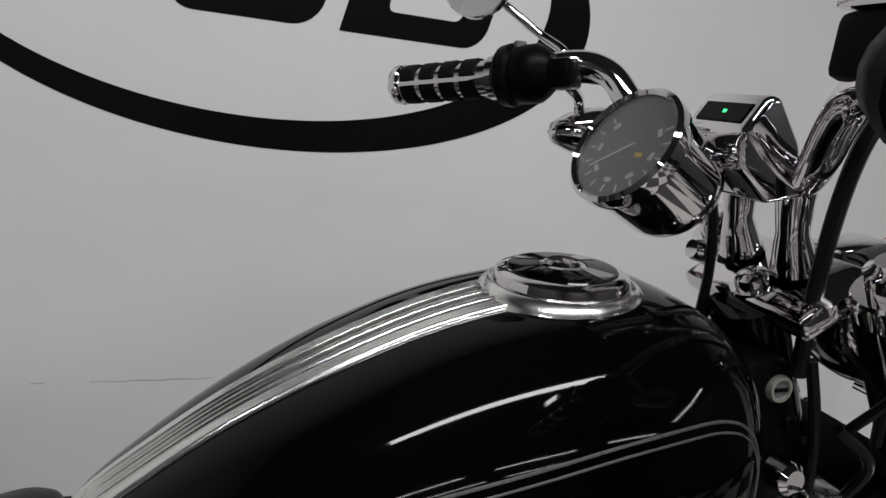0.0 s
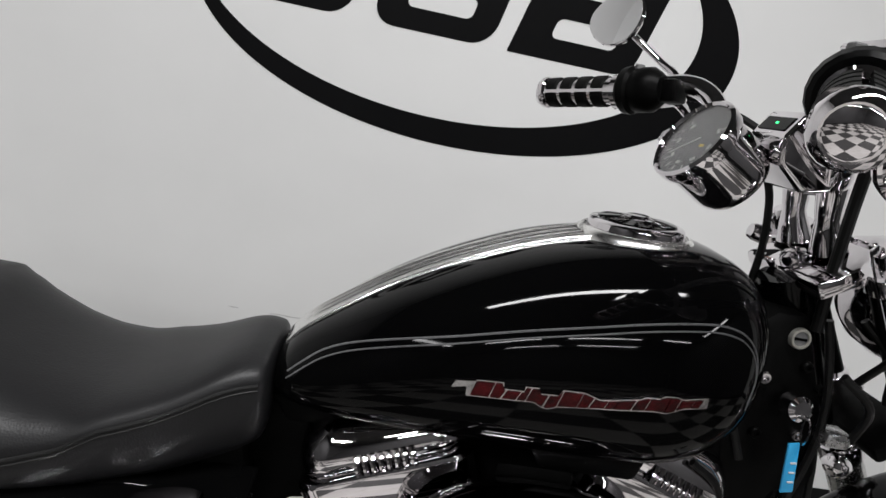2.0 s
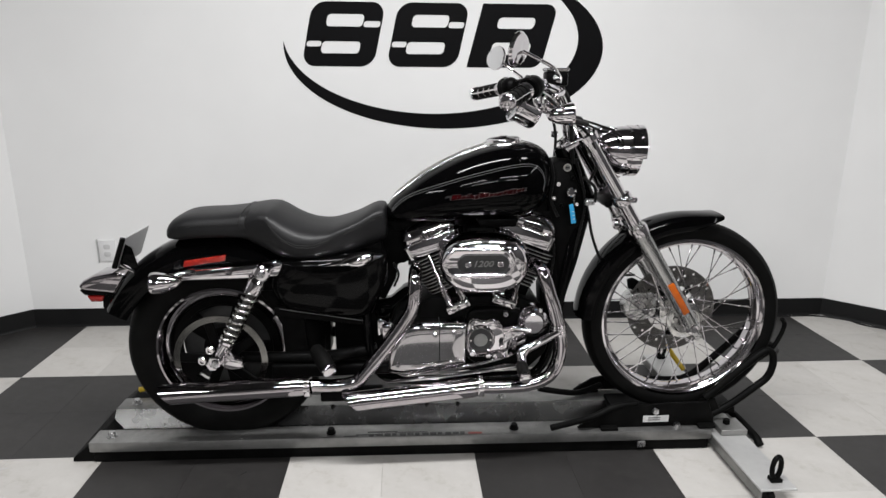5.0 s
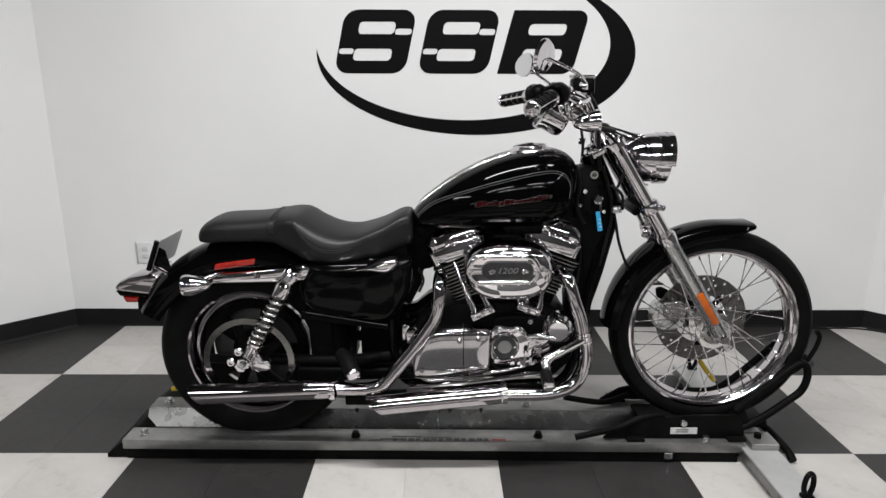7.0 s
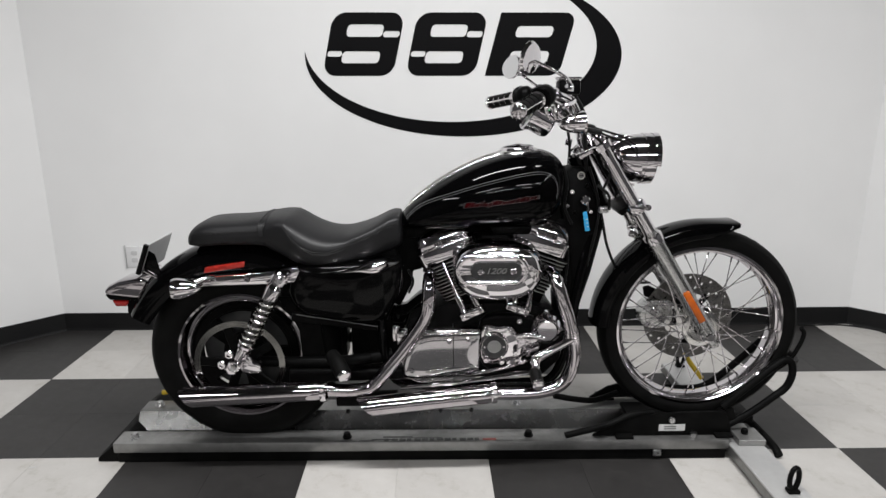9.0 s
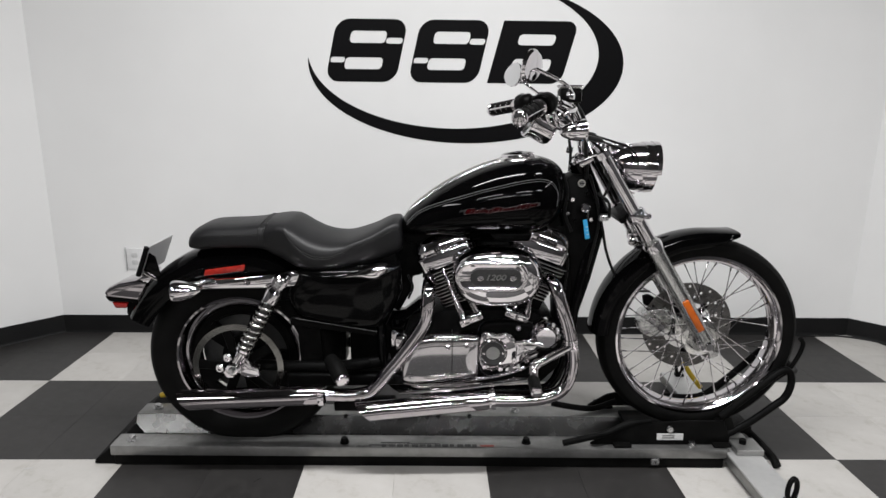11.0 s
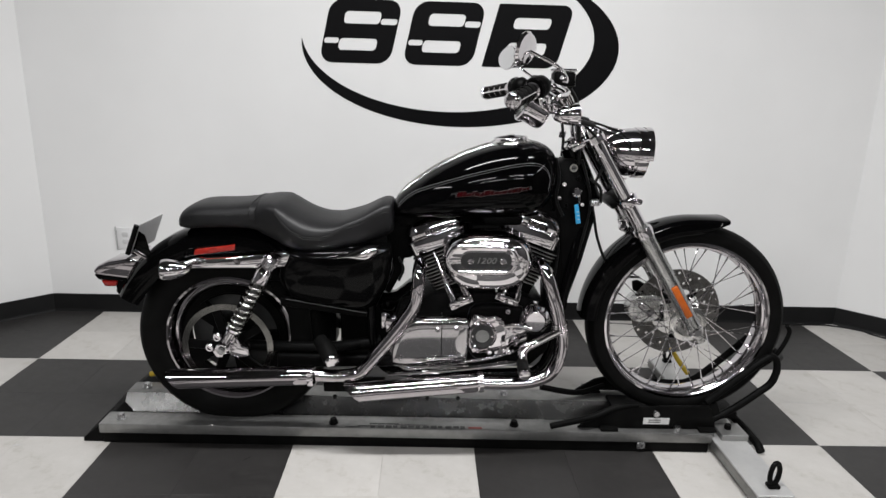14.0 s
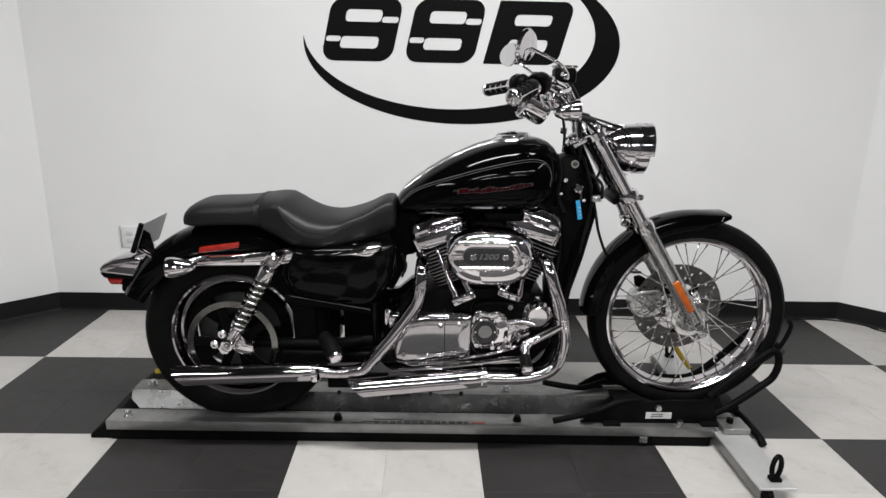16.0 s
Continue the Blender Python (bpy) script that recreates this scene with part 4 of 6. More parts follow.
PZ = 1.0


def tank_pu(x):
    """Fullness of the section: rounder at the tail, flatter on top ahead."""
    return float(np.interp(x, [1.58, 1.65, 1.76], [0.85, 0.70, 0.58]))


def tank_ring(x, n=48):
    zt, zb, w = tank_row(x)
    zm = zb + 0.33 * (zt - zb)
    out = []
    pu = tank_pu(x)
    for k in range(n):
        a = 2 * math.pi * k / n
        c, s = math.cos(a), math.sin(a)
        if s >= 0:
            out.append(Vector((x, C - w * math.copysign(abs(c) ** pu, c), zm + (zt - zm) * s ** PZ)))
        else:
            out.append(Vector((x, C - w * math.copysign(abs(c) ** 0.36, c), zm - (zm - zb) * abs(s) ** 0.85)))
    return out


def tank_y(x, z, off=0.0):
    """Near-side surface of the tank at x and height z."""
    zt, zb, w = tank_row(x)
    zm = zb + 0.33 * (zt - zb)
    if z >= zm:
        s = min(1.0, (z - zm) / (zt - zm)) ** (1 / PZ)
        return C - w * math.sqrt(max(0, 1 - s * s)) ** tank_pu(x) - off
    s = min(1.0, (zm - z) / (zm - zb)) ** (1 / 0.85)
    return C - w * math.sqrt(max(0, 1 - s * s)) ** 0.36 - off


def tank_z(x, dy, off=0.0):
    """Top surface of the tank at x, dy from the middle."""
    zt, zb, w = tank_row(x)
    zm = zb + 0.33 * (zt - zb)
    c = min(1.0, abs(dy) / w) ** (1 / tank_pu(x))
    return zm + (zt - zm) * math.sqrt(max(0, 1 - c * c)) ** PZ + off


xs = [1.578 + (2.104 - 1.578) * (0.5 - 0.5 * math.cos(math.pi * k / 46)) for k in range(47)]
tank = sub("fuel_tank", loft(bmesh.new(), [tank_ring(x) for x in xs]), M_PAINT, None, "gloss black teardrop fuel tank", angle=60)
STRIPE = [(1.598, 0.834), (1.613, 0.850), (1.632, 0.867), (1.660, 0.884), (1.70, 0.901), (1.758, 0.921), (1.824, 0.942), (1.885, 0.958), (1.945, 0.972), (1.992, 0.979), (2.020, 0.979), (2.043, 0.972), (2.060, 0.956), (2.068, 0.930), (2.064, 0.902)]
for k, (dz, rad) in enumerate(((0.0, 0.0013), (-0.0065, 0.0010))):
    for s in (-1, 1):
        p = smooth_path([(x, 0, z + dz) for x, z in STRIPE], 5)
        p = [(q.x, (tank_y(q.x, q.z, -0.0006) - C) * -s + C if s > 0 else tank_y(q.x, q.z, -0.0006), q.z) for q in p]
        sub("pinstripe", tube(p, rad, 6, 1), M_STRIPE, tank, "thin silver pinstripe")
# tank badge: plain ragged bar in dark red with a chrome edge
BADGE_UP = [(0.012, -0.002), (0.015, 0.0035), (0.033, 0.005), (0.0345, 0.007), (0.0600, 0.0078), (0.0605, 0.0014), (0.0800, 0.0016), (0.0805, 0.0060), (0.0935, 0.0062), (0.0940, 0.0008), (0.1128, 0.0012), (0.116, 0.0066), (0.1366, 0.0062), (0.1531, 0.0004), (0.190, 0.0042), (0.195, 0.0068), (0.210, 0.0064), (0.213, 0.0092), (0.226, 0.0090), (0.232, 0.0064), (0.259, 0.0076)]
BADGE_LOW = [(0.012, -0.0036), (0.0255, -0.0012), (0.0265, -0.0104), (0.091, -0.0092), (0.098, -0.0134), (0.105, -0.0145), (0.1135, -0.0115), (0.152, -0.0092), (0.161, -0.0094), (0.205, -0.0076), (0.218, -0.0092), (0.2346, -0.0036), (0.259, -0.0030)]


def emb_edge(rows, x, inset=0.0):
    """Edge of the badge at x: steps over a rising base line."""
    return 0.8808 + (x - 1.77) * 0.100 + float(np.interp(x - 1.75, [q[0] for q in rows], [q[1] for q in rows])) + inset


EMB = [(1.75 + q, emb_edge(BADGE_UP, 1.75 + q)) for q, h in BADGE_UP] + [(1.75 + q, emb_edge(BADGE_LOW, 1.75 + q)) for q, h in BADGE_LOW[::-1]]


def on_tank(poly, off, thick, shrink=0.0):
    cx = sum(p[0] for p in poly) / len(poly)
    cz = sum(p[1] for p in poly) / len(poly)
    bm = bmesh.new()
    n = len(poly)
    pts = []
    for i, (x, z) in enumerate(poly):
        a, b = Vector(poly[i - 1]), Vector(poly[(i + 1) % n])
        t = (b - a).normalized()
        pts.append((x - t.y * -shrink * -1, z + t.x * -shrink * -1) if shrink else (x, z))
    f = [bm.verts.new((x, tank_y(x, z, off + thick), z)) for x, z in pts]
    g = [bm.verts.new((x, tank_y(x, z, off - 0.004), z)) for x, z in pts]
    face = bm.faces.new(f)
    for i in range(n):
        j = (i + 1) % n
        bm.faces.new((f[i], g[i], g[j], f[j]))
    bmesh.ops.triangulate(bm, faces=[face])
    return bm


emb = sub("tank_badge", on_tank(EMB, 0.0, 0.0025), M_BADGE, tank, "red tank badge with chrome edge")
xb = 1.780
for k in range(16):
    wb = (0.0175, 0.0095, 0.0125, 0.0075, 0.0155, 0.0110)[k % 6]
    sl = 0.0040
    low = [(xb + wb * q / 5, emb_edge(BADGE_LOW, xb + wb * q / 5, 0.0014)) for q in range(6)]
    top = [(xb + sl + wb * q / 5, emb_edge(BADGE_UP, xb + sl + wb * q / 5, -0.0014)) for q in range(5, -1, -1)]
    if xb + sl + wb < 2.008:
        sub("badge_fill", on_tank(low + top, 0.0022, 0.0012), M_REDFILL, emb)
    xb += wb + (0.0012, 0.0022, 0.0016)[k % 3]

# console strip along the top, with ribs, and the filler cap
def console(half0, half1, x0, x1, lift, ribs=6, n=60, m=54):
    """Plate that follows the tank, with raised ribs running along it."""
    rows = []
    for k in range(n + 1):
        f = k / n
        x = x0 + (x1 - x0) * f
        hw = half0 + (half1 - half0) * f
        fade = min(1.0, max(0.0, (f - 0.05) / 0.02)) * min(1.0, max(0.0, (0.87 - f) / 0.02))
        up = []
        for q in range(m + 1):
            u = 2 * q / m - 1
            edge = min(1.0, (1 - abs(u)) / 0.07)
            rib = 0.0024 * fade * max(0.0, math.cos(ribs * math.pi * u / 0.72)) ** 0.8 if abs(u) < 0.66 else 0.0
            up.append((x, C + hw * u, tank_z(x, hw * u, lift * math.sqrt(edge) - 0.0008 + rib)))
        dn = [(x, C + hw * (2 * q / 8 - 1), tank_z(x, hw * (2 * q / 8 - 1), -0.006)) for q in range(8, -1, -1)]
        rows.append(up + dn)
    return loft(bmesh.new(), rows)


strip = sub("tank_console", console(0.027, 0.033, 1.586, 1.945, 0.0046), M_PLATE, tank, "polished ribbed metal strip", angle=75)
CAPZ = 1.035
CAPD = (-0.06, 0, 1)
cap = sub("fuel_cap", revolve([(0.0, 0.0165), (0.017, 0.0165), (0.019, 0.0155), (0.044, 0.0125), (0.050, 0.0120), (0.0535, 0.0095), (0.055, 0.004), (0.055, -0.004)], (1.956, C, CAPZ), CAPD, 48), M_CHROME, tank, "round chrome fuel cap")
sub("cap_trim", revolve([(0.0555, 0.001), (0.059, 0.0025), (0.063, 0.001), (0.067, -0.004), (0.070, -0.010), (0.071, -0.022), (0.055, -0.02)], (1.956, C, CAPZ), CAPD, 48, loop=True), M_PLATE, cap)
sub("cap_inlay", revolve([(0.0195, 0.0150), (0.0200, 0.0162), (0.044, 0.0134), (0.0455, 0.0118)], (1.956, C, CAPZ), CAPD, 48), M_PAINT, cap, "black ring inlay")
cpx = axis_frame((1.956, C, CAPZ), CAPD)
for k in range(4):
    rows = []
    for q, h in ((0.021, 0.0166), (0.030, 0.0156), (0.042, 0.0142)):
        rows.append([cpx @ Vector((q * math.cos(radians(90 * k + 20 + a * 26)), q * math.sin(radians(90 * k + 20 + a * 26)), h)) for a in (0, 0.33, 0.66, 1)])
    sub("cap_print", loft(bmesh.new(), rows, closed=False), M_POLISH, cap)
sub("cap_emblem", revolve([(0.0, 0.0200), (0.012, 0.0196), (0.0150, 0.0170)], (1.956, C, CAPZ), CAPD, 24), M_POLISH, cap)


# seat
def body_ring(x, zt, zb, w, n=32, pu=0.62, pz=0.62, mid=0.45):
    zm = zb + mid * (zt - zb)
    out = []
    for k in range(n):
        a = 2 * math.pi * k / n
        c, s = math.cos(a), math.sin(a)
        h = (zt - zm) if s >= 0 else (zm - zb)
        out.append(Vector((x, C - w * math.copysign(abs(c) ** pu, c), zm + h * math.copysign(abs(s) ** pz, s))))
    return out


def seat_rows(st, n=6):
    """Stations of a seat, smoothed: x, top, bottom, half width."""
    p = smooth_path([(a, b, 0) for a, b, *_ in st], n)
    zb = [q.y for q in smooth_path([(a, c, 0) for a, b, c, d in st], n)]
    ww = [q.y for q in smooth_path([(a, d, 0) for a, b, c, d in st], n)]
    return [(q.x, q.y, b, w) for q, b, w in zip(p, zb, ww)]


SEAM = [(1.142, 0.792), (1.195, 0.818), (1.220, 0.812), (1.235, 0.788), (1.266, 0.757), (1.308, 0.738), (1.353, 0.735), (1.400, 0.748), (1.450, 0.778), (1.510, 0.810), (1.568, 0.820)]


def saddle_ring(x, zt, zb, w, n=40):
    """Section of the rider's seat: a crowned top down to the seam, upright flanks below it."""
    zs = float(np.interp(x, [q[0] for q in SEAM], [q[1] for q in SEAM]))
    zs = max(zb + 0.25 * (zt - zb), min(zt - 0.22 * (zt - zb), zs))
    out = []
    for k in range(n):
        a = 2 * math.pi * k / n
        c, s = math.cos(a), math.sin(a)
        if s >= 0:
            out.append(Vector((x, C - w * math.copysign(abs(c) ** 0.72, c), zs + (zt - zs) * s ** 0.82)))
        else:
            out.append(Vector((x, C - w * math.copysign(abs(c) ** 0.34, c), zs - (zs - zb) * abs(s) ** 0.80)))
    return out


SEAT = [(1.142, 0.836, 0.745, 0.118), (1.165, 0.842, 0.730, 0.125), (1.204, 0.843, 0.710, 0.135), (1.240, 0.836, 0.692, 0.146), (1.290, 0.807, 0.682, 0.153), (1.345, 0.787, 0.680, 0.150), (1.410, 0.785, 0.684, 0.135), (1.480, 0.807, 0.696, 0.116), (1.535, 0.835, 0.714, 0.098), (1.562, 0.841, 0.726, 0.088), (1.577, 0.834, 0.738, 0.078), (1.582, 0.80, 0.76, 0.055)]
PIL = [(0.895, 0.762, 0.748, 0.060), (0.900, 0.784, 0.745, 0.088), (0.914, 0.806, 0.742, 0.104), (0.942, 0.820, 0.740, 0.113), (0.98, 0.825, 0.744, 0.118), (1.06, 0.828, 0.746, 0.119), (1.12, 0.834, 0.744, 0.119), (1.150, 0.840, 0.738, 0.119)]
saddle = [saddle_ring(*q) for q in seat_rows(SEAT)]
seat = sub("seat", loft(bmesh.new(), saddle), M_LEATHER, None, "black leather two-up seat", angle=70)
sub("pillion_pad", loft(bmesh.new(), [body_ring(*q) for q in seat_rows(PIL)]), M_LEATHER, seat, "black leather pillion pad", angle=70)
def strap_line(bx, lift):
    """Line over the seat at the pillion joint, bowed back at half height."""
    return [q + (q - Vector((bx, C, 0.79))).normalized() * lift + Vector((0.011 * ((q.z - 0.800) / 0.040) ** 2, 0, 0)) for q in body_ring(bx, 0.8365, 0.742, 0.1195, 44)[:23]]


band = bmesh.new()
loft(band, [[a_, b_, c_, d_] for a_, b_, c_, d_ in zip(strap_line(1.130, -0.004), strap_line(1.131, 0.0028), strap_line(1.149, 0.0028), strap_line(1.150, -0.004))])
sub("seat_strap", band, M_LEATHER, seat, "black strap over the pillion joint", angle=50)
for bx, rad in ((1.1315, 0.0022), (1.1485, 0.0022)):
    sub("seat_welt", tube(strap_line(bx, 0.0026), rad, 8, 1), M_THREAD, seat)
for zf, dz in ((0.64, 0.0), (0.60, 0.0)):
    p_ = []
    for k in range(14):
        x = 0.93 + 0.20 * k / 13
        st_ = np.array(PIL)
        zt, zb, w = (float(np.interp(x, st_[:, 0], st_[:, c])) for c in (1, 2, 3))
        zm = zb + 0.45 * (zt - zb)
        z = zb + zf * (zt - zb)
        s_ = ((z - zm) / (zt - zm)) ** (1 / 0.62)
        p_.append((x, C - w * math.sqrt(1 - s_ * s_) ** 0.62, z))
    sub("seam", tube(p_, 0.0012, 6, 1), M_THREAD, seat)


for k in (0, 20):
    edge = [q[k] for q in saddle if 1.214 < q[k].x < 1.572]
    sub("seam", tube(edge, 0.0020, 8, 1), M_THREAD, seat)
    sub("seam", tube([q + Vector((0, 0, -0.006)) for q in edge], 0.0011, 6, 1), M_THREAD, seat)

# tail: light, plate
tl = sub("tail_light", slab([(0.584, 0.586), (0.605, 0.606), (0.640, 0.622), (0.72, 0.634), (0.742, 0.622), (0.705, 0.560), (0.60, 0.572)], C - 0.055, C + 0.055, 0.012, 3), M_PIPE, None, "chrome tail light housing with red lens")
sub("tail_lens", slab([(0.606, 0.554), (0.662, 0.552), (0.654, 0.531), (0.618, 0.531)], C - 0.047, C + 0.047, 0.005), M_REDLENS, tl, "red tail lens")
sub("tail_slot", slab([(0.588, 0.574), (0.70, 0.564), (0.695, 0.553), (0.602, 0.556)], C - 0.050, C + 0.050, 0.003), M_SATIN, tl, "black lower edge")
sub("tail_bracket", slab([(0.655, 0.57), (0.70, 0.55), (0.70, 0.50), (0.668, 0.49), (0.65, 0.51)], C - 0.04, C + 0.04, 0.004), M_SATIN, tl)
pa, pb = Vector((0.772, 0, 0.754)), Vector((0.734, 0, 0.659))
plate = bmesh.new()
dirp = (pa - pb).normalized()
nrp = Vector((dirp.z, 0, -dirp.x))
rows = []
for q, h in ((0, 0.0), (0, 0.003)):
    rows.append([pb + nrp * h + Vector((0, C - 0.09, 0)), pa + nrp * h + Vector((0, C - 0.09, 0)), pa + nrp * h + Vector((0, C + 0.09, 0)), pb + nrp * h + Vector((0, C + 0.09, 0))])
loft(plate, rows)
lp = sub("plate_holder", plate, M_SHEET, None, "grey metal plate holder on the tail")
sub("plate_edge", tube([pb + Vector((0.008, C - 0.085, 0.010)), pb + Vector((0.075, C - 0.085, -0.030))], 0.004, 8, 1), M_CHROME, lp)
sub("plate_gusset", slab([(0.734, 0.655), (0.762, 0.735), (0.785, 0.72), (0.80, 0.645)], C - 0.082, C - 0.078, 0.001), M_PAINT, lp)
sub("plate_frame", tube([pb + Vector((-0.004, C - 0.094, 0)), pa + Vector((-0.004, C - 0.094, 0))], 0.0085, 8, 1), M_SATIN, lp)
sub("plate_bracket", slab([(0.690, 0.625), (0.735, 0.655), (0.755, 0.64), (0.72, 0.60)], C - 0.05, C + 0.05, 0.004), M_CHROME, lp)

# added black panel, no bike part: stands in for shade on the rim's right arc
sub("black_panel", slab([(1.168, 0.577), (1.257, 0.577), (1.309, 0.499), (1.320, 0.339), (1.270, 0.281), (1.232, 0.281), (1.240, 0.379), (1.236, 0.459), (1.206, 0.523)], C - 0.098, C - 0.086, 0.004), M_SATIN, None, "added black panel that darkens the rear rim's right side")

# fender strut, shocks, rear signals
for s in (-1, 1):
    y0, y1 = sorted((C + 0.112 * s, C + 0.140 * s))
    st = sub("fender_strut", slab([(0.885, 0.634), (0.905, 0.652), (1.06, 0.664), (1.18, 0.678), (1.235, 0.688), (1.262, 0.680), (1.250, 0.640), (1.20, 0.632), (0.92, 0.626)], y0, y1, 0.006), M_CHROME, None, "chrome fender strut")
    for bx, bz in ((0.945, 0.640), (1.095, 0.654)):
        bolt((bx, C + 0.140 * s, bz), (0, s, 0), 0.011, 0.010, st)
    # shock absorber
    yS = C + 0.178 * s
    t, b = Vector((1.208, yS, 0.664)), Vector((1.045, yS, 0.378))
    d = (b - t).normalized()
    sh = sub("shock_absorber", revolve([(0.0, 0.010), (0.012, 0.012), (0.020, 0.024), (0.0250, 0.034), (0.0262, 0.036), (0.0262, 0.070), (0.0235, 0.074), (0.010, 0.073), (0.010, 0.080)], t, d, 28), M_CHROME, None, "chrome coil-over shock absorber")
    sub("damper", revolve([(0.012, 0.054), (0.012, 0.262), (0.010, 0.264)], t, d, 20), M_PULLEY, sh, "dark damper body")
    sub("lower_seat", revolve([(0.012, 0.250), (0.0245, 0.252), (0.0245, 0.260), (0.018, 0.268), (0.017, 0.300), (0.013, 0.320)], t, d, 24), M_CHROME, sh)
    ax = axis_frame(t, d)
    hel = [ax @ Vector((0.0212 * math.cos(q * 2 * math.pi / 20), 0.0212 * math.sin(q * 2 * math.pi / 20), 0.074 + 0.178 * q / (20 * 8.5))) for q in range(171)]
    sub("spring", tube(hel, 0.0048, 10, 1), M_HUB, sh, "chrome coil spring")
    for e, r in ((t, 0.0245), (b, 0.020)):
        sub("shock_eye", revolve([(0.0, 0.026), (0.010, 0.026), (0.012, 0.022), (r - 0.004, 0.022), (r, 0.018), (r, -0.02)], e, (0, s, 0), 24), M_CHROME, sh)
        sub("shock_nut", revolve([(0.0, 0.036), (0.009, 0.036), (0.0105, 0.034), (0.0105, 0.020)], e, (0, s, 0), 6), M_STEEL, sh)
    # bullet turn signal
    o = Vector((0.886, C + 0.200 * s, 0.640))
    sig = sub("turn_signal", revolve([(0.0, 0.086), (0.007, 0.083), (0.018, 0.068), (0.027, 0.046), (0.0325, 0.022), (0.034, 0.006), (0.033, 0.0), (0.028, -0.001)], o, (1, 0, 0.06), 30), M_CHROME, None, "chrome bullet turn signal with amber lens")
    sub("signal_lens", revolve([(0.0, -0.008), (0.018, -0.006), (0.0285, 0.0), (0.028, 0.004)], o, (1, 0, 0.06), 24), M_AMBER, sig)
    sub("signal_stem", tube([o + Vector((0.05, -0.012 * s, 0.01)), o + Vector((0.085, -0.04 * s, 0.022)), Vector((0.985, C + 0.138 * s, 0.655))], [0.008, 0.007, 0.010], 12, 4), M_CHROME, sig)
    # front bullet signal under the bar, lens ahead
    o = Vector((2.145, C + 0.284, 1.146)) if s > 0 else Vector((2.113, C - 0.258, 1.134))
    sig = sub("turn_signal", revolve([(0.0, 0.076), (0.013, 0.068), (0.024, 0.047), (0.030, 0.021), (0.0325, 0.004), (0.0315, 0.0), (0.024, -0.001)], o, (-1, 0, -0.08), 28), M_CHROME, None, "chrome bullet turn signal with amber lens")
    sub("signal_lens", revolve([(0.0, -0.006), (0.016, -0.004), (0.0245, 0.001), (0.024, 0.004)], o, (-1, 0, -0.08), 24), M_AMBER, sig)
    sub("signal_stem", tube([o + Vector((-0.034, 0, 0.016)), o + Vector((-0.046, -0.008 * s, 0.040)), (2.040, C + 0.218, 1.206) if s > 0 else (2.036, C - 0.186, 1.202)], [0.006, 0.007, 0.009], 10, 4), M_CHROME, sig)

# engine
eng = sub("crankcase", slab([(1.60, 0.30), (1.66, 0.285), (2.04, 0.290), (2.10, 0.35), (2.115, 0.45), (2.07, 0.52), (1.97, 0.56), (1.72, 0.55), (1.60, 0.50), (1.57, 0.40)], C - 0.110, C + 0.13, 0.015), M_ENGINE, None, "black V-twin engine")
CR = Vector((1.886, C, 0.300))
# fins: black plates with bright machined rims
fin_bm = slab(rounded_para(-0.087, 0.087, -0.082, 0.082, 0.022, 0.0, 4), -0.0014, 0.0014, 0.0)
bmesh.ops.transform(fin_bm, matrix=Matrix.Rotation(radians(90), 4, "X"), verts=fin_bm.verts)
bmesh.ops.recalc_face_normals(fin_bm, faces=fin_bm.faces)
for fc in fin_bm.faces:
    fc.material_index = 0 if abs(fc.normal.z) > 0.7 else 1
fin_me = mesh_of("cooling_fin", fin_bm, M_ENGINE)
fin_me.materials.append(M_FIN)
for s, tilt, D in ((-1, -22.3, 0.425), (1, 20.3, 0.441)):
    m = Matrix.Translation(CR) @ Matrix.Rotation(radians(tilt), 4, "Y")
    cyl = sub("cylinder", block(-0.068, 0.064, -0.062, 0.062, 0.16, D + 0.002, 0.02, 2, None, m), M_ENGINE, eng, "black finned cylinder")
    sub("head_gasket", block(-0.078, 0.078, -0.072, 0.072, D - 0.004, D + 0.003, 0.002, 1, None, m), M_SATIN, cyl)
    for k in range(11):
        f = D - 0.131 + 0.0118 * k
        sub("cooling_fin", fin_me, None, cyl, m=m @ Matrix.Translation((0, 0, f)) @ Matrix.Diagonal((0.70 + 0.033 * k, 1, 1, 1)))
    # rocker box: flat-sided base, step, domed cover
    lo_, hi_ = (-0.086, 0.110) if s < 0 else (-0.120, 0.074)
    def tier(levels):
        rows = []
        for mx, hy, rad, h in levels:
            rows.append([m @ Vector((x, y, D + h)) for x, y in rounded_para(lo_ + mx, hi_ - mx, -hy, hy, rad, 0.0, 5)])
        return loft(bmesh.new(), rows)
    rb = sub("rocker_box", tier([(0.004, 0.086, 0.022, 0.0), (0.0, 0.090, 0.024, 0.002), (-0.002, 0.092, 0.024, 0.042), (0.001, 0.090, 0.024, 0.047), (0.006, 0.084, 0.024, 0.049)]), M_CHROME, eng, "chrome rocker box cover", angle=28)
    sub("rocker_cover", tier([(0.004, 0.080, 0.030, 0.048), (0.002, 0.084, 0.032, 0.053), (0.004, 0.082, 0.034, 0.068), (0.010, 0.076, 0.036, 0.083), (0.020, 0.066, 0.036, 0.095), (0.036, 0.052, 0.032, 0.103), (0.056, 0.030, 0.018, 0.107)]), M_CHROME, rb, "domed chrome upper cover", angle=50)
    for k in range(8):
        bx = (-0.016 if s < 0 else -0.044) + 0.0088 * k
        sub("rib", tube([m @ Vector((bx, -0.088, D + 0.046)), m @ Vector((bx, -0.087, D + 0.054)), m @ Vector((bx, -0.082, D + 0.066))], 0.0038, 8, 3), M_CHROME, rb)
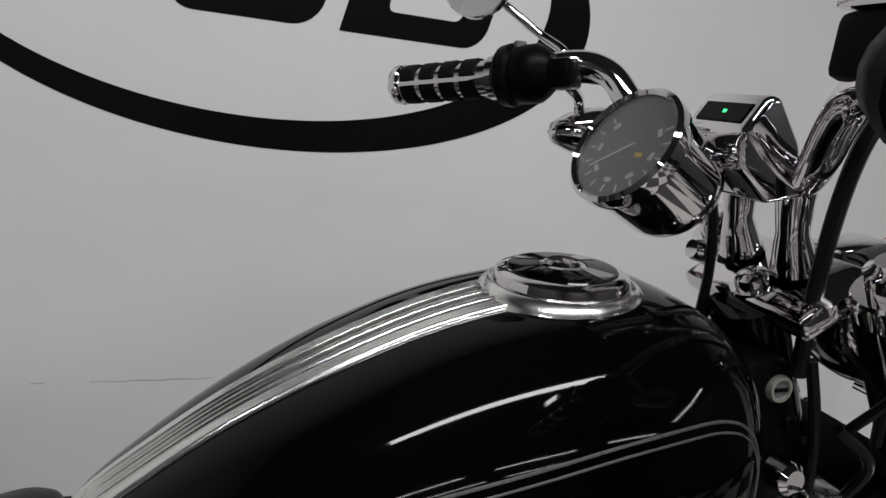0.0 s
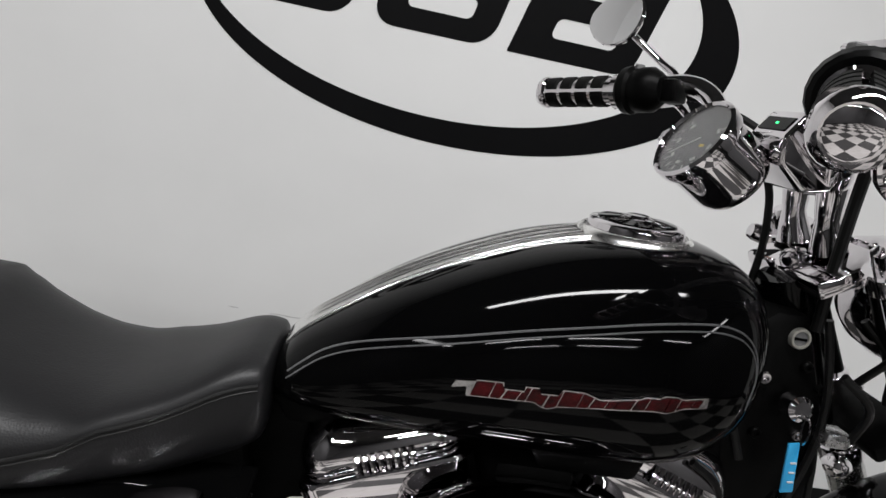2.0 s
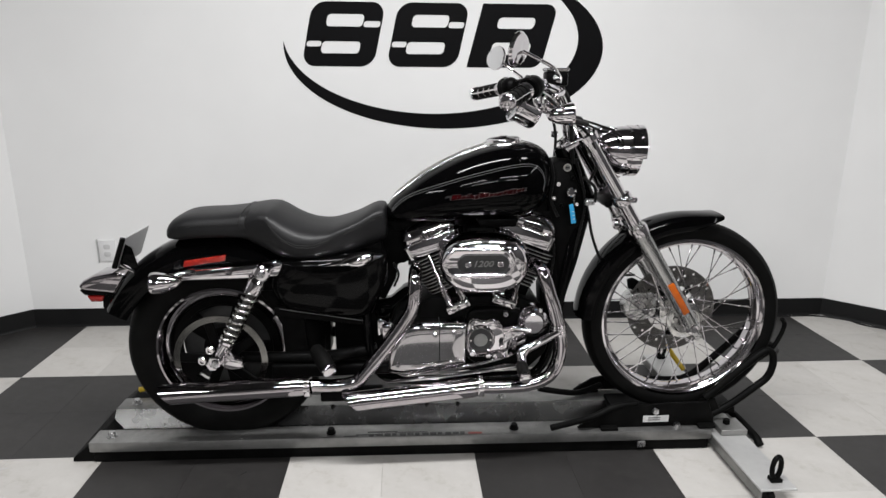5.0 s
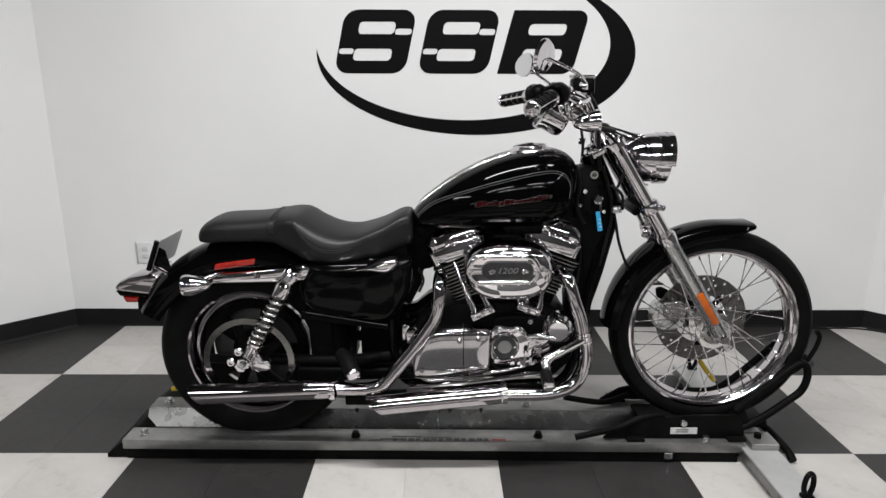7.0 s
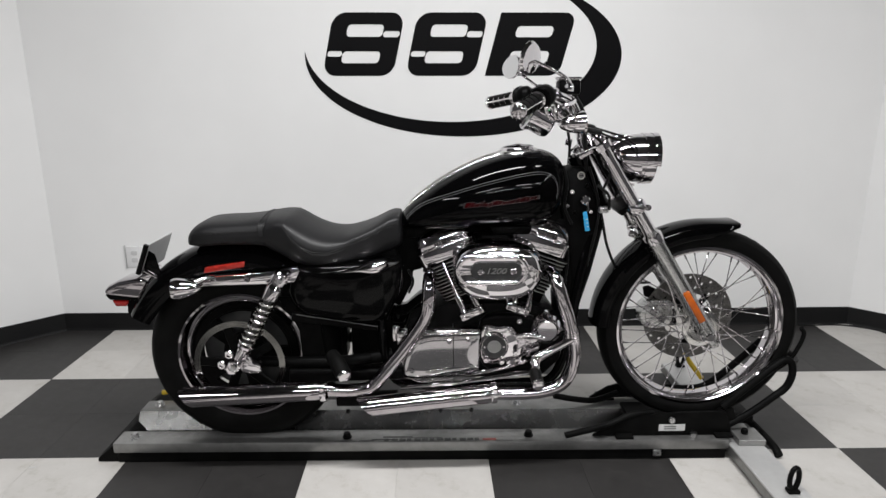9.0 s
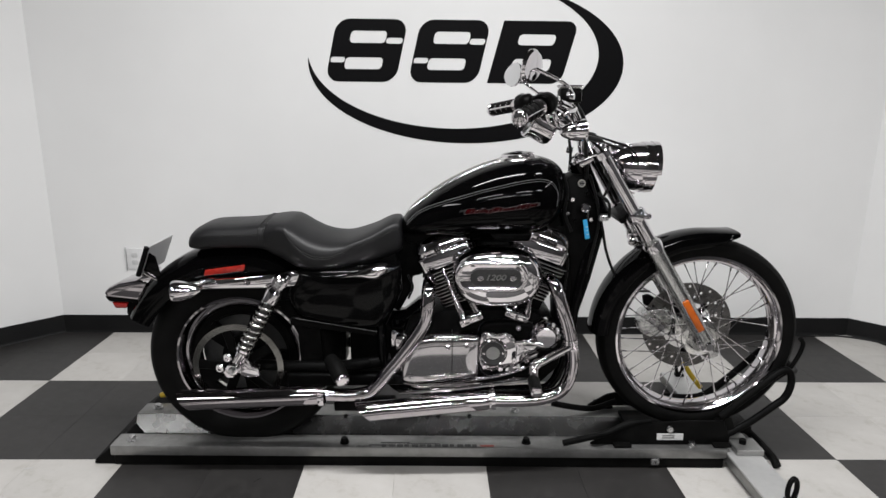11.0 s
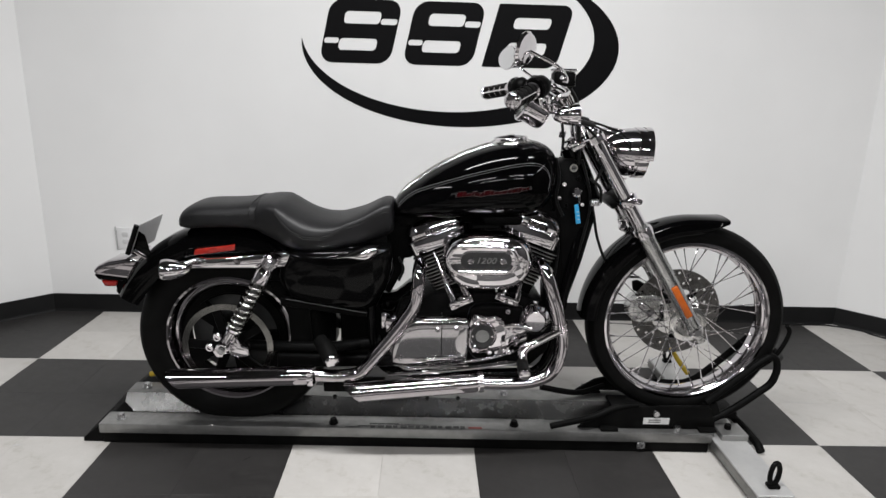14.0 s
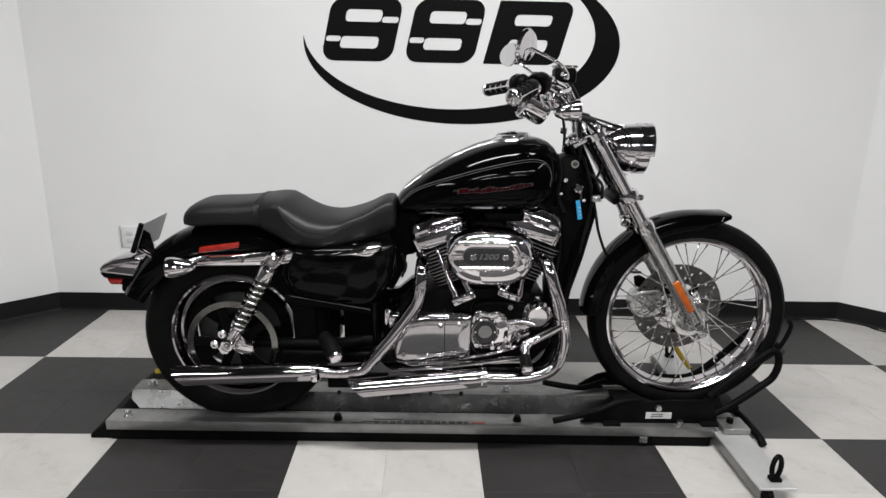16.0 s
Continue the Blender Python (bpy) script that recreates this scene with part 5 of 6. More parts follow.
# pushrod tubes and lifter blocks
for top, bot in (((1.714, -0.596, 0.680), (1.782, -0.652, 0.522)), ((1.763, -0.596, 0.668), (1.826, -0.652, 0.540)), ((1.955, -0.615, 0.585), (1.937, -0.645, 0.540)), ((1.998, -0.615, 0.585), (1.984, -0.645, 0.530))):
    a, b = Vector(top), Vector(bot)
    d = (b - a)
    sub("pushrod_tube", tube([a, a + d * 0.62, a + d * 0.63, b], [0.0085, 0.0085, 0.0115, 0.0115], 16, 1), M_CHROME, eng, "chrome pushrod tube")
for cx_, cz_, tl_ in ((1.804, 0.532, -24), (1.950, 0.545, 22)):
    mm = Matrix.Translation((cx_, -0.650, cz_)) @ Matrix.Rotation(radians(tl_), 4, "Y")
    lb = sub("lifter_block", block(-0.039, 0.039, -0.024, 0.024, -0.013, 0.012, 0.005, 2, None, mm), M_CHROME, eng)
    for q in (-0.028, 0.0, 0.028):
        bolt(mm @ Vector((q, -0.024, -0.002)), (0, -1, 0), 0.006, 0.006, lb)

# air cleaner
AC = Vector((1.882, 0, 0.682))
AP = Vector((1.860, 0, 0.696))    # middle of its raised panel


def oval(q, hx=0.139, hz=0.0935, n=64, p=0.78):
    out = []
    for k in range(n):
        a = 2 * math.pi * k / n
        c, s = math.cos(a), math.sin(a)
        out.append((AC.x + hx * q * math.copysign(abs(c) ** p, c), AC.z + hz * q * math.copysign(abs(s) ** p, s)))
    return out


def oval_loft(levels, hx=0.139, hz=0.0935):
    return loft(bmesh.new(), [[(x, y, z) for x, z in oval(q, hx, hz)] for q, y in levels])


ac = sub("air_cleaner", oval_loft([(0.90, -0.625), (0.96, -0.640), (0.99, -0.650), (1.0, -0.660), (1.0, -0.668), (0.992, -0.672), (0.992, -0.675), (1.0, -0.678), (0.995, -0.692), (0.975, -0.707), (0.94, -0.721), (0.89, -0.732), (0.83, -0.740), (0.74, -0.745), (0.55, -0.748), (0.2, -0.749)]), M_CHROME, None, "oval chrome air cleaner cover", angle=40)
sub("cover_face", loft(bmesh.new(), [[(x, y, z) for x, z in rounded_para(AP.x - hx, AP.x + hx, AP.z - hz, AP.z + hz, hz * 0.98, 0.0, 12)] for hx, hz, y in ((0.114, 0.052, -0.736), (0.112, 0.050, -0.745), (0.108, 0.046, -0.7505), (0.103, 0.041, -0.7525), (0.097, 0.036, -0.7515), (0.092, 0.032, -0.749))]), M_CHROME, ac, "raised chrome oval panel", angle=40)
ins = sub("insert", loft(bmesh.new(), [[(x, y, z) for x, z in rounded_para(AP.x + 0.0125 - hx, AP.x + 0.0125 + hx, AP.z - 0.001 - hz, AP.z - 0.001 + hz, hz * 0.98, 0.0, 10)] for hx, hz, y in ((0.0765, 0.0275, -0.747), (0.0765, 0.0275, -0.7525), (0.0745, 0.0255, -0.7535), (0.071, 0.0225, -0.7525))]), M_INSERT, ac, "grey cast insert with raised numerals", angle=20)
for bx in (1.826, 1.924):
    bolt((bx, -0.7525, 0.695), (0, -1, 0), 0.010, 0.005, ins)


def text_mesh(txt, size, depth):
    cu = bpy.data.curves.new("lettering", "FONT")
    cu.body, cu.size, cu.extrude, cu.align_x, cu.align_y = txt, size, depth, "CENTER", "CENTER"
    ob = bpy.data.objects.new("lettering", cu)
    scene.collection.objects.link(ob)
    dg = bpy.context.evaluated_depsgraph_get()
    me = bpy.data.meshes.new_from_object(ob.evaluated_get(dg))
    bpy.data.objects.remove(ob)
    bpy.data.curves.remove(cu)
    return me


tm = text_mesh("1200", 0.031, 0.0016)
tm.transform(Matrix(((1, 0.28, 0, 0), (0, 0.8, 0, 0), (0, 0, 1, 0), (0, 0, 0, 1))))
tm.materials.clear()
tm.materials.append(M_ALU)
sub("numerals", tm, None, ins, "raised numerals 1200", m=Matrix.Translation((1.873, -0.7540, 0.695)) @ Matrix.Rotation(radians(90), 4, "X"))

# covers on the case
SPC = smooth_poly([(1.576, 0.325), (1.585, 0.40), (1.612, 0.455), (1.66, 0.480), (1.74, 0.484), (1.815, 0.485), (1.835, 0.470), (1.832, 0.40), (1.825, 0.330), (1.77, 0.312), (1.69, 0.306), (1.60, 0.306)], 4)
spc = sub("sprocket_cover", loft(bmesh.new(), [[(1.71 + (x - 1.71) * (1 - (1 - q) * 0.45), y, 0.40 + (z - 0.40) * q) for x, z in SPC] for q, y in ((1.0, C - 0.10), (1.0, C - 0.140), (0.985, C - 0.151), (0.95, C - 0.160), (0.89, C - 0.1655), (0.78, C - 0.1685), (0.5, C - 0.170), (0.03, C - 0.1705))]), M_POLISH, eng, "polished sprocket cover", angle=50)
sub("joint_line", slab([(1.742, 0.30), (1.7445, 0.30), (1.7445, 0.487), (1.742, 0.487)], C - 0.1715, C - 0.12), M_SATIN, spc)
for bx, bz in ((1.73, 0.445), (1.79, 0.452), (1.80, 0.36), (1.61, 0.345)):
    bolt((bx, C - 0.168, bz), (0, -1, 0), 0.008, 0.006, spc)
sub("lower_trim", tube([(1.578, C - 0.150, 0.397), (1.583, C - 0.150, 0.348), (1.603, C - 0.150, 0.3175), (1.637, C - 0.150, 0.301), (1.70, C - 0.150, 0.308), (1.796, C - 0.150, 0.323), (1.908, C - 0.150, 0.344), (1.980, C - 0.150, 0.370)], 0.0065, 12, 4), M_CHROME, spc)
sub("cover_ridge", tube([(1.630, C - 0.160, 0.338), (1.72, C - 0.163, 0.346), (1.82, C - 0.160, 0.356)], [0.008, 0.011, 0.010], 14, 5), M_POLISH, spc)
sub("gear_case", slab(smooth_poly([(1.828, 0.475), (1.85, 0.515), (1.95, 0.520), (2.02, 0.500), (2.035, 0.44), (2.00, 0.365), (1.92, 0.335), (1.85, 0.335), (1.825, 0.40)], 4), C - 0.140, C - 0.10, 0.012, 3), M_SATIN, eng, "black gear case")
cam_c = sub("cam_cover", slab(smooth_poly([(1.832, 0.470), (1.85, 0.494), (1.885, 0.487), (1.92, 0.490), (1.945, 0.470), (1.955, 0.425), (1.935, 0.378), (1.88, 0.360), (1.838, 0.372), (1.828, 0.42)], 4), C - 0.160, C - 0.13, 0.010, 3), M_CHROME, eng, "chrome cam gear cover")
for bx, bz in ((1.848, 0.480), (1.925, 0.482), (1.944, 0.40), (1.90, 0.368), (1.848, 0.376)):
    bolt((bx, C - 0.160, bz), (0, -1, 0), 0.008, 0.008, cam_c)
tc_ = sub("timer_cover", revolve([(0.0, 0.010), (0.0395, 0.010), (0.0430, 0.0125), (0.0462, 0.009), (0.0475, -0.01)], (1.874, C - 0.162, 0.427), (0, -1, 0), 44), M_CHROME, eng, "round chrome timer cover with badge")
sub("cover_ring", revolve([(0.022, 0.0125), (0.0385, 0.0125), (0.0385, 0.010), (0.022, 0.010)], (1.874, C - 0.162, 0.427), (0, -1, 0), 44, loop=True), M_INSERT, tc_)
sub("cover_badge", revolve([(0.0, 0.0135), (0.010, 0.0135), (0.0102, 0.0125), (0.012, 0.0125), (0.0122, 0.0132), (0.0205, 0.0130), (0.022, 0.010)], (1.874, C - 0.162, 0.427), (0, -1, 0), 40), M_ALU, tc_)
for s in (-1, 1):
    bolt((1.874 + 0.031 * s, C - 0.1743, 0.427), (0, -1, 0), 0.0035, 0.002, tc_)
of = sub("oil_filter", revolve([(0.0, 0.100), (0.030, 0.100), (0.034, 0.097), (0.038, 0.088), (0.049, 0.078), (0.053, 0.066), (0.053, 0.0)], (2.046, C - 0.078, 0.470), (-0.04, -0.97, 0.10), 14), M_CHROME, eng, "chrome oil filter")
sub("oil_line_block", block(1.972, 2.012, C - 0.170, C - 0.13, 0.425, 0.460, 0.010), M_CHROME, eng)
for bx, bz, r in ((1.955, 0.505, 0.010), (1.985, 0.392, 0.009), (2.005, 0.495, 0.008), (1.965, 0.365, 0.008)):
    bolt((bx, C - 0.140, bz), (0, -1, 0), r, 0.016, eng)
sub("oil_line", tube([(1.95, C - 0.165, 0.46), (1.985, C - 0.18, 0.468), (2.03, C - 0.175, 0.455)], 0.009, 12, 5), M_CHROME, eng)

sub("case_wing", slab(smooth_poly([(1.925, 0.478), (1.945, 0.462), (1.962, 0.448), (1.992, 0.470), (2.012, 0.455), (2.018, 0.412), (1.992, 0.398), (1.965, 0.385), (1.960, 0.358), (1.915, 0.360), (1.93, 0.42)], 3), C - 0.158, C - 0.12, 0.006), M_CHROME, eng, "chrome cover behind the oil filter")
for bx, bz in ((1.935, 0.470), (2.004, 0.448), (1.985, 0.410), (1.950, 0.372)):
    bolt((bx, C - 0.158, bz), (0, -1, 0), 0.009, 0.010, eng)

# carburettor and dark parts between cylinders
sub("intake", block(1.83, 1.93, C - 0.10, C + 0.05, 0.62, 0.78, 0.02), M_ENGINE, eng)
sub("under_tank_frame", slab([(1.58, 0.79), (2.09, 0.86), (2.10, 0.82), (2.05, 0.785), (1.60, 0.755)], C - 0.045, C + 0.045, 0.008), M_SATIN, None, "black frame backbone")
sub("ignition_coil", slab([(1.86, 0.805), (2.00, 0.805), (1.99, 0.775), (1.88, 0.775)], C - 0.10, C - 0.02, 0.008), M_SATIN, None, "black ignition coil")

# exhaust
ye = C - 0.185
f_pts = [(2.040, C - 0.09, 0.655), (2.056, C - 0.145, 0.660), (2.070, ye + 0.008, 0.636), (2.086, ye, 0.584), (2.107, ye, 0.525), (2.122, ye, 0.455), (2.127, ye, 0.400), (2.118, ye, 0.345), (2.088, ye - 0.005, 0.302), (2.03, ye - 0.01, 0.281), (1.95, ye - 0.015, 0.277), (1.86, ye - 0.018, 0.279)]
ex1 = sub("exhaust_pipe", tube(f_pts, 0.0215, 20, 6), M_PIPE, None, "chrome front exhaust header pipe")
r_pts = [(1.676, C - 0.080, 0.640), (1.671, C - 0.130, 0.650), (1.668, ye + 0.012, 0.632), (1.667, ye, 0.5965), (1.658, ye, 0.540), (1.634, ye, 0.496), (1.588, ye, 0.430), (1.542, ye, 0.371), (1.502, ye, 0.322), (1.474, ye, 0.297), (1.41, ye, 0.287), (1.31, ye, 0.290)]
sub("exhaust_pipe", tube(r_pts, 0.0215, 20, 6), M_PIPE, None, "chrome rear exhaust header pipe")
# ribbed heat-shield clamp low on the front pipe
for k in range(4):
    sub("shield_clamp", revolve([(0.0215, -0.003), (0.0250, -0.003), (0.0250, 0.003), (0.0215, 0.003)], Vector((2.118, ye, 0.478)) + Vector((0.001, 0, -0.009)) * k, (-0.15, 0, 1), 20, loop=True), M_CHROME, ex1)


def muffler(front, rear, r, cut):
    """Straight silencer, slash-cut at the tail so that the upper edge reaches further back."""
    a, b = Vector(front), Vector(rear)
    d = (b - a).normalized()
    ax = axis_frame(a, d)
    inv = ax.inverted()
    up = (inv.to_3x3() @ Vector((0, 0, 1))).normalized()
    L0 = (b - a).length
    def ring(h, q, slash=0.0):
        out = []
        for k in range(36):
            v = Vector((q * math.cos(2 * math.pi * k / 36), q * math.sin(2 * math.pi * k / 36), 0))
            out.append(ax @ Vector((v.x, v.y, h + slash * v.dot(up) / r)))
        return out
    rows = [ring(-0.006, 0.026), ring(0.004, r * 0.9), ring(0.02, r), ring(0.12, r), ring(L0 - 0.06, r)]
    rows += [ring(L0, r, cut), ring(L0, r - 0.0025, cut), ring(L0 - 0.15, r - 0.003, 0.0), ring(L0 - 0.16, 0.004)]
    return loft(bmesh.new(), rows)


mf1 = sub("muffler", muffler((1.868, ye - 0.016, 0.279), (1.462, ye - 0.016, 0.236), 0.0315, 0.028), M_PIPE, None, "chrome slash-cut front muffler")
mf2 = sub("muffler", muffler((1.322, ye - 0.005, 0.291), (0.882, ye - 0.005, 0.270), 0.0325, 0.022), M_PIPE, None, "chrome slash-cut rear muffler")
for (px_, pz_, mf) in ((1.868, 0.279, mf1), (1.322, 0.291, mf2)):
    cl = sub("muffler_clamp", revolve([(0.0255, -0.010), (0.0335, -0.009), (0.0345, 0.0), (0.0335, 0.009), (0.0255, 0.010)], (px_ + 0.004, ye - 0.012, pz_), (1, 0, 0.06), 24, loop=True), M_CHROME, mf)
    bolt((px_ + 0.004, ye - 0.045, pz_ + 0.022), (0, -1, 0), 0.008, 0.008, cl)
for bx in (1.52, 1.55, 1.70, 1.80, 1.40):
    bolt((bx, ye - 0.01, 0.222), (0, 0, -1), 0.007, 0.010, mf1, M_SATIN)
sub("muffler_mount", block(1.36, 1.56, C - 0.18, C - 0.13, 0.225, 0.262, 0.006), M_SATIN, None, "black muffler bracket")

# frame, swingarm, side panel
for s in (-1, 1):
    sub("frame_rail", tube([(2.215, C + 0.02 * s, 0.855), (2.165, C + 0.055 * s, 0.62), (2.125, C + 0.075 * s, 0.40), (2.08, C + 0.085 * s, 0.28), (1.98, C + 0.09 * s, 0.262), (1.62, C + 0.10 * s, 0.262), (1.53, C + 0.11 * s, 0.33), (1.51, C + 0.11 * s, 0.52), (1.50, C + 0.10 * s, 0.68), (1.30, C + 0.105 * s, 0.665)], 0.016, 14, 6), M_PAINT, None, "gloss black frame tube")
    sub("swingarm", tube([(1.030, C + 0.095 * s, 0.358), (1.10, C + 0.097 * s, 0.352), (1.36, C + 0.106 * s, 0.352), (1.54, C + 0.10 * s, 0.372)], [0.018, 0.018, 0.019, 0.022], 14, 5), M_SATIN, None, "black swingarm")
sub("neck_gusset", slab([(2.094, 0.962), (2.125, 0.984), (2.165, 0.985), (2.222, 0.862), (2.238, 0.790), (2.205, 0.640), (2.160, 0.480), (2.128, 0.48), (2.135, 0.62), (2.112, 0.78), (2.085, 0.90)], C - 0.050, C + 0.050, 0.012), M_SATIN, None, "black frame gusset at the steering head")
SP = smooth_poly([(1.215, 0.600), (1.235, 0.665), (1.27, 0.690), (1.42, 0.696), (1.560, 0.705), (1.582, 0.690), (1.572, 0.60), (1.535, 0.525), (1.49, 0.492), (1.38, 0.498), (1.26, 0.528)], 4)


def pillow(poly, cx, cz, levels):
    """Convex moulding: the outline drawn in step by step towards (cx, cz)."""
    return loft(bmesh.new(), [[(cx + (x - cx) * q, y, cz + (z - cz) * q) for x, z in poly] for q, y in levels])


side = sub("side_panel", pillow(SP, 1.40, 0.625, [(1.0, C - 0.06), (1.0, C - 0.118), (0.985, C - 0.128), (0.93, C - 0.137), (0.82, C - 0.144), (0.62, C - 0.149), (0.35, C - 0.152), (0.05, C - 0.153)]), M_PANEL, None, "gloss black oil tank side panel", angle=60)
trim_ = smooth_poly([(1.352, 0.672), (1.43, 0.684), (1.475, 0.702), (1.515, 0.712), (1.540, 0.706), (1.530, 0.682), (1.50, 0.668), (1.44, 0.672)], 3)
sub("side_trim", pillow(trim_, 1.48, 0.688, [(1.0, C - 0.12), (1.0, C - 0.156), (0.9, C - 0.163), (0.65, C - 0.170), (0.3, C - 0.173), (0.03, C - 0.174)]), M_CHROME, side, "chrome trim flash", angle=60)
sub("side_panel", slab([(1.24, 0.68), (1.58, 0.70), (1.56, 0.55), (1.49, 0.50), (1.27, 0.53)], C + 0.06, C + 0.14, 0.015), M_PAINT, None, "gloss black battery side panel")
sub("rear_frame", slab([(1.16, 0.66), (1.30, 0.69), (1.56, 0.74), (1.58, 0.60), (1.52, 0.47), (1.36, 0.45), (1.24, 0.50)], C - 0.06, C + 0.06, 0.01), M_SATIN, None, "black rear frame and battery tray")
sub("lower_guard", slab([(1.225, 0.535), (1.50, 0.488), (1.50, 0.470), (1.22, 0.505)], C - 0.135, C - 0.11, 0.004), M_SATIN, None, "black belt guard")
sub("brake_line", tube([(1.24, C - 0.137, 0.530), (1.36, C - 0.138, 0.510), (1.50, C - 0.137, 0.486)], 0.0016, 8, 4), M_INSERT, None, "thin metal brake line")
sub("black_panel", slab(smooth_poly([(1.10, 0.40), (1.18, 0.47), (1.30, 0.49), (1.47, 0.47), (1.50, 0.44), (1.35, 0.43), (1.2, 0.39)], 3), C + 0.10, C + 0.13, 0.004), M_SATIN, None, "black drive belt guard")
sub("belt", tube([(1.05, C + 0.115, 0.47), (1.58, C + 0.115, 0.47)], 0.012, 8, 1, flat=1.0), M_RUBBER, None, "black drive belt")

# pegs and pedal
peg = sub("footpeg", revolve([(0.0, 0.0), (0.016, 0.0), (0.019, 0.004), (0.019, 0.07), (0.014, 0.075), (0.0, 0.075)], (1.999, C - 0.290, 0.351), (0, 1, 0.10), 18), M_RUBBER, None, "rider footpeg of black rubber")
sub("peg_end", revolve([(0.0, 0.006), (0.010, 0.006), (0.017, 0.003), (0.018, -0.004)], (1.999, C - 0.292, 0.351), (0, -1, -0.1), 18), M_CHROME, peg)
sub("peg_arm", tube([(2.001, C - 0.220, 0.359), (2.006, C - 0.20, 0.395), (2.05, C - 0.195, 0.420), (2.118, C - 0.20, 0.462)], [0.014, 0.016, 0.013, 0.012], 14, 5), M_CHROME, peg)
sub("brake_pedal", tube([(1.994, C - 0.21, 0.354), (1.88, C - 0.205, 0.335), (1.773, C - 0.20, 0.318), (1.572, C - 0.18, 0.290)], 0.0062, 10, 5), M_CHROME, None, "long chrome brake rod")
sub("brake_rod", tube([(1.985, C - 0.170, 0.338), (1.92, C - 0.170, 0.331), (1.80, C - 0.170, 0.310), (1.633, C - 0.170, 0.287)], 0.0055, 10, 5), M_CHROME, None, "thin chrome brake linkage")
rp = sub("footpeg", tube([(1.352, C - 0.165, 0.402), (1.378, C - 0.205, 0.386), (1.400, C - 0.240, 0.366)], [0.022, 0.026, 0.025], 16, 4), M_RUBBER, None, "folded pillion footpeg")
sub("peg_end", revolve([(0.0, 0.010), (0.010, 0.010), (0.020, 0.006), (0.023, 0.0), (0.023, -0.006)], (1.402, C - 0.243, 0.364), (0.45, -0.78, -0.42), 18), M_CHROME, rp)
sub("peg_arm", tube([(1.372, C - 0.18, 0.388), (1.412, C - 0.15, 0.375), (1.47, C - 0.12, 0.372)], [0.016, 0.018, 0.014], 12, 4), M_SATIN, rp)
sub("horn_cover", block(1.56, 1.60, C - 0.15, C - 0.11, 0.42, 0.475, 0.010), M_CHROME, None, "small chrome cover")

# cables, hoses
for pts, r in (([(2.110, -0.640, 1.205), (2.142, -0.600, 1.165), (2.156, -0.582, 1.11), (2.163, -0.576, 1.04), (2.170, -0.574, 0.97)], 0.0068),
               ([(2.05, -0.26, 1.205), (2.11, -0.33, 1.20), (2.18, -0.42, 1.14), (2.16, -0.47, 1.02), (2.12, -0.48, 0.95)], 0.0050),
               ([(2.05, -0.74, 1.175), (2.12, -0.68, 1.125), (2.20, -0.645, 1.06), (2.235, -0.62, 0.98), (2.225, -0.59, 0.92)], 0.0046),
               ([(2.225, -0.555, 0.845), (2.235, -0.56, 0.80), (2.255, -0.555, 0.72), (2.30, -0.54, 0.63), (2.37, -0.50, 0.58), (2.44, -0.45, 0.56)], 0.0048),
               ([(2.20, -0.60, 0.93), (2.235, -0.61, 0.90), (2.245, -0.59, 0.85)], 0.0050)):
    sub("hose", tube(pts, r, 10, 6), M_HOSE, None, "black control cable")
sub("hose_joint", block(2.212, 2.245, -0.595, -0.565, 0.838, 0.858, 0.006), M_STEEL, None, "metal brake hose joint")
fork_lock = sub("fork_lock", revolve([(0.0085, 0.002), (0.009, 0.006), (0.0115, 0.006), (0.0125, 0.003), (0.0125, -0.004)], (2.155, C - 0.050, 0.957), (0, -1, 0.06), 26), M_GOLDPRINT, None, "brass steering lock on the frame neck")
sub("lock_plug", revolve([(0.0, 0.004), (0.0088, 0.004), (0.009, -0.002)], (2.155, C - 0.050, 0.957), (0, -1, 0.06), 20), M_GREY, fork_lock)
sub("key_slot", block(2.148, 2.162, C - 0.0558, C - 0.0535, 0.9555, 0.9585), M_SATIN, fork_lock)
for bx, bz, r in ((2.128, 0.905, 0.008), (2.115, 0.86, 0.007), (2.19, 0.84, 0.007)):
    bolt((bx, C - 0.050, bz), (0, -1, 0), r, 0.008, bike)
for bx, bz, r in ((2.105, 0.935, 0.006), (2.175, 0.925, 0.007), (2.20, 0.90, 0.006), (2.14, 0.835, 0.007)):
    bolt((bx, C - 0.050, bz), (0, -1, 0), r, 0.007, bike, M_SATIN)
lock = sub("ignition_lock", revolve([(0.0, 0.022), (0.010, 0.022), (0.015, 0.018), (0.016, 0.0)], (2.166, C - 0.060, 0.880), (0, -1, 0.15), 20), M_CHROME, None, "chrome ignition lock with key")
sub("key_ring", revolve([(0.014, -0.001), (0.016, 0.0), (0.014, 0.001), (0.012, 0.0)], (2.172, C - 0.088, 0.862), (1, -0.4, 0), 18, loop=True), M_STEEL, lock)
sub("key_tag", slab([(2.157, 0.845), (2.170, 0.848), (2.182, 0.786), (2.167, 0.783)], C - 0.090, C - 0.087, 0.001), M_BLUE, lock, "blue plastic key tag")
for k in range(3):
    sub("tag_print", slab([(2.166 + 0.002 * k, 0.823 - 0.012 * k), (2.173 + 0.002 * k, 0.824 - 0.012 * k), (2.174 + 0.002 * k, 0.822 - 0.012 * k), (2.167 + 0.002 * k, 0.821 - 0.012 * k)], C - 0.0908, C - 0.0900), M_LABEL, lock)

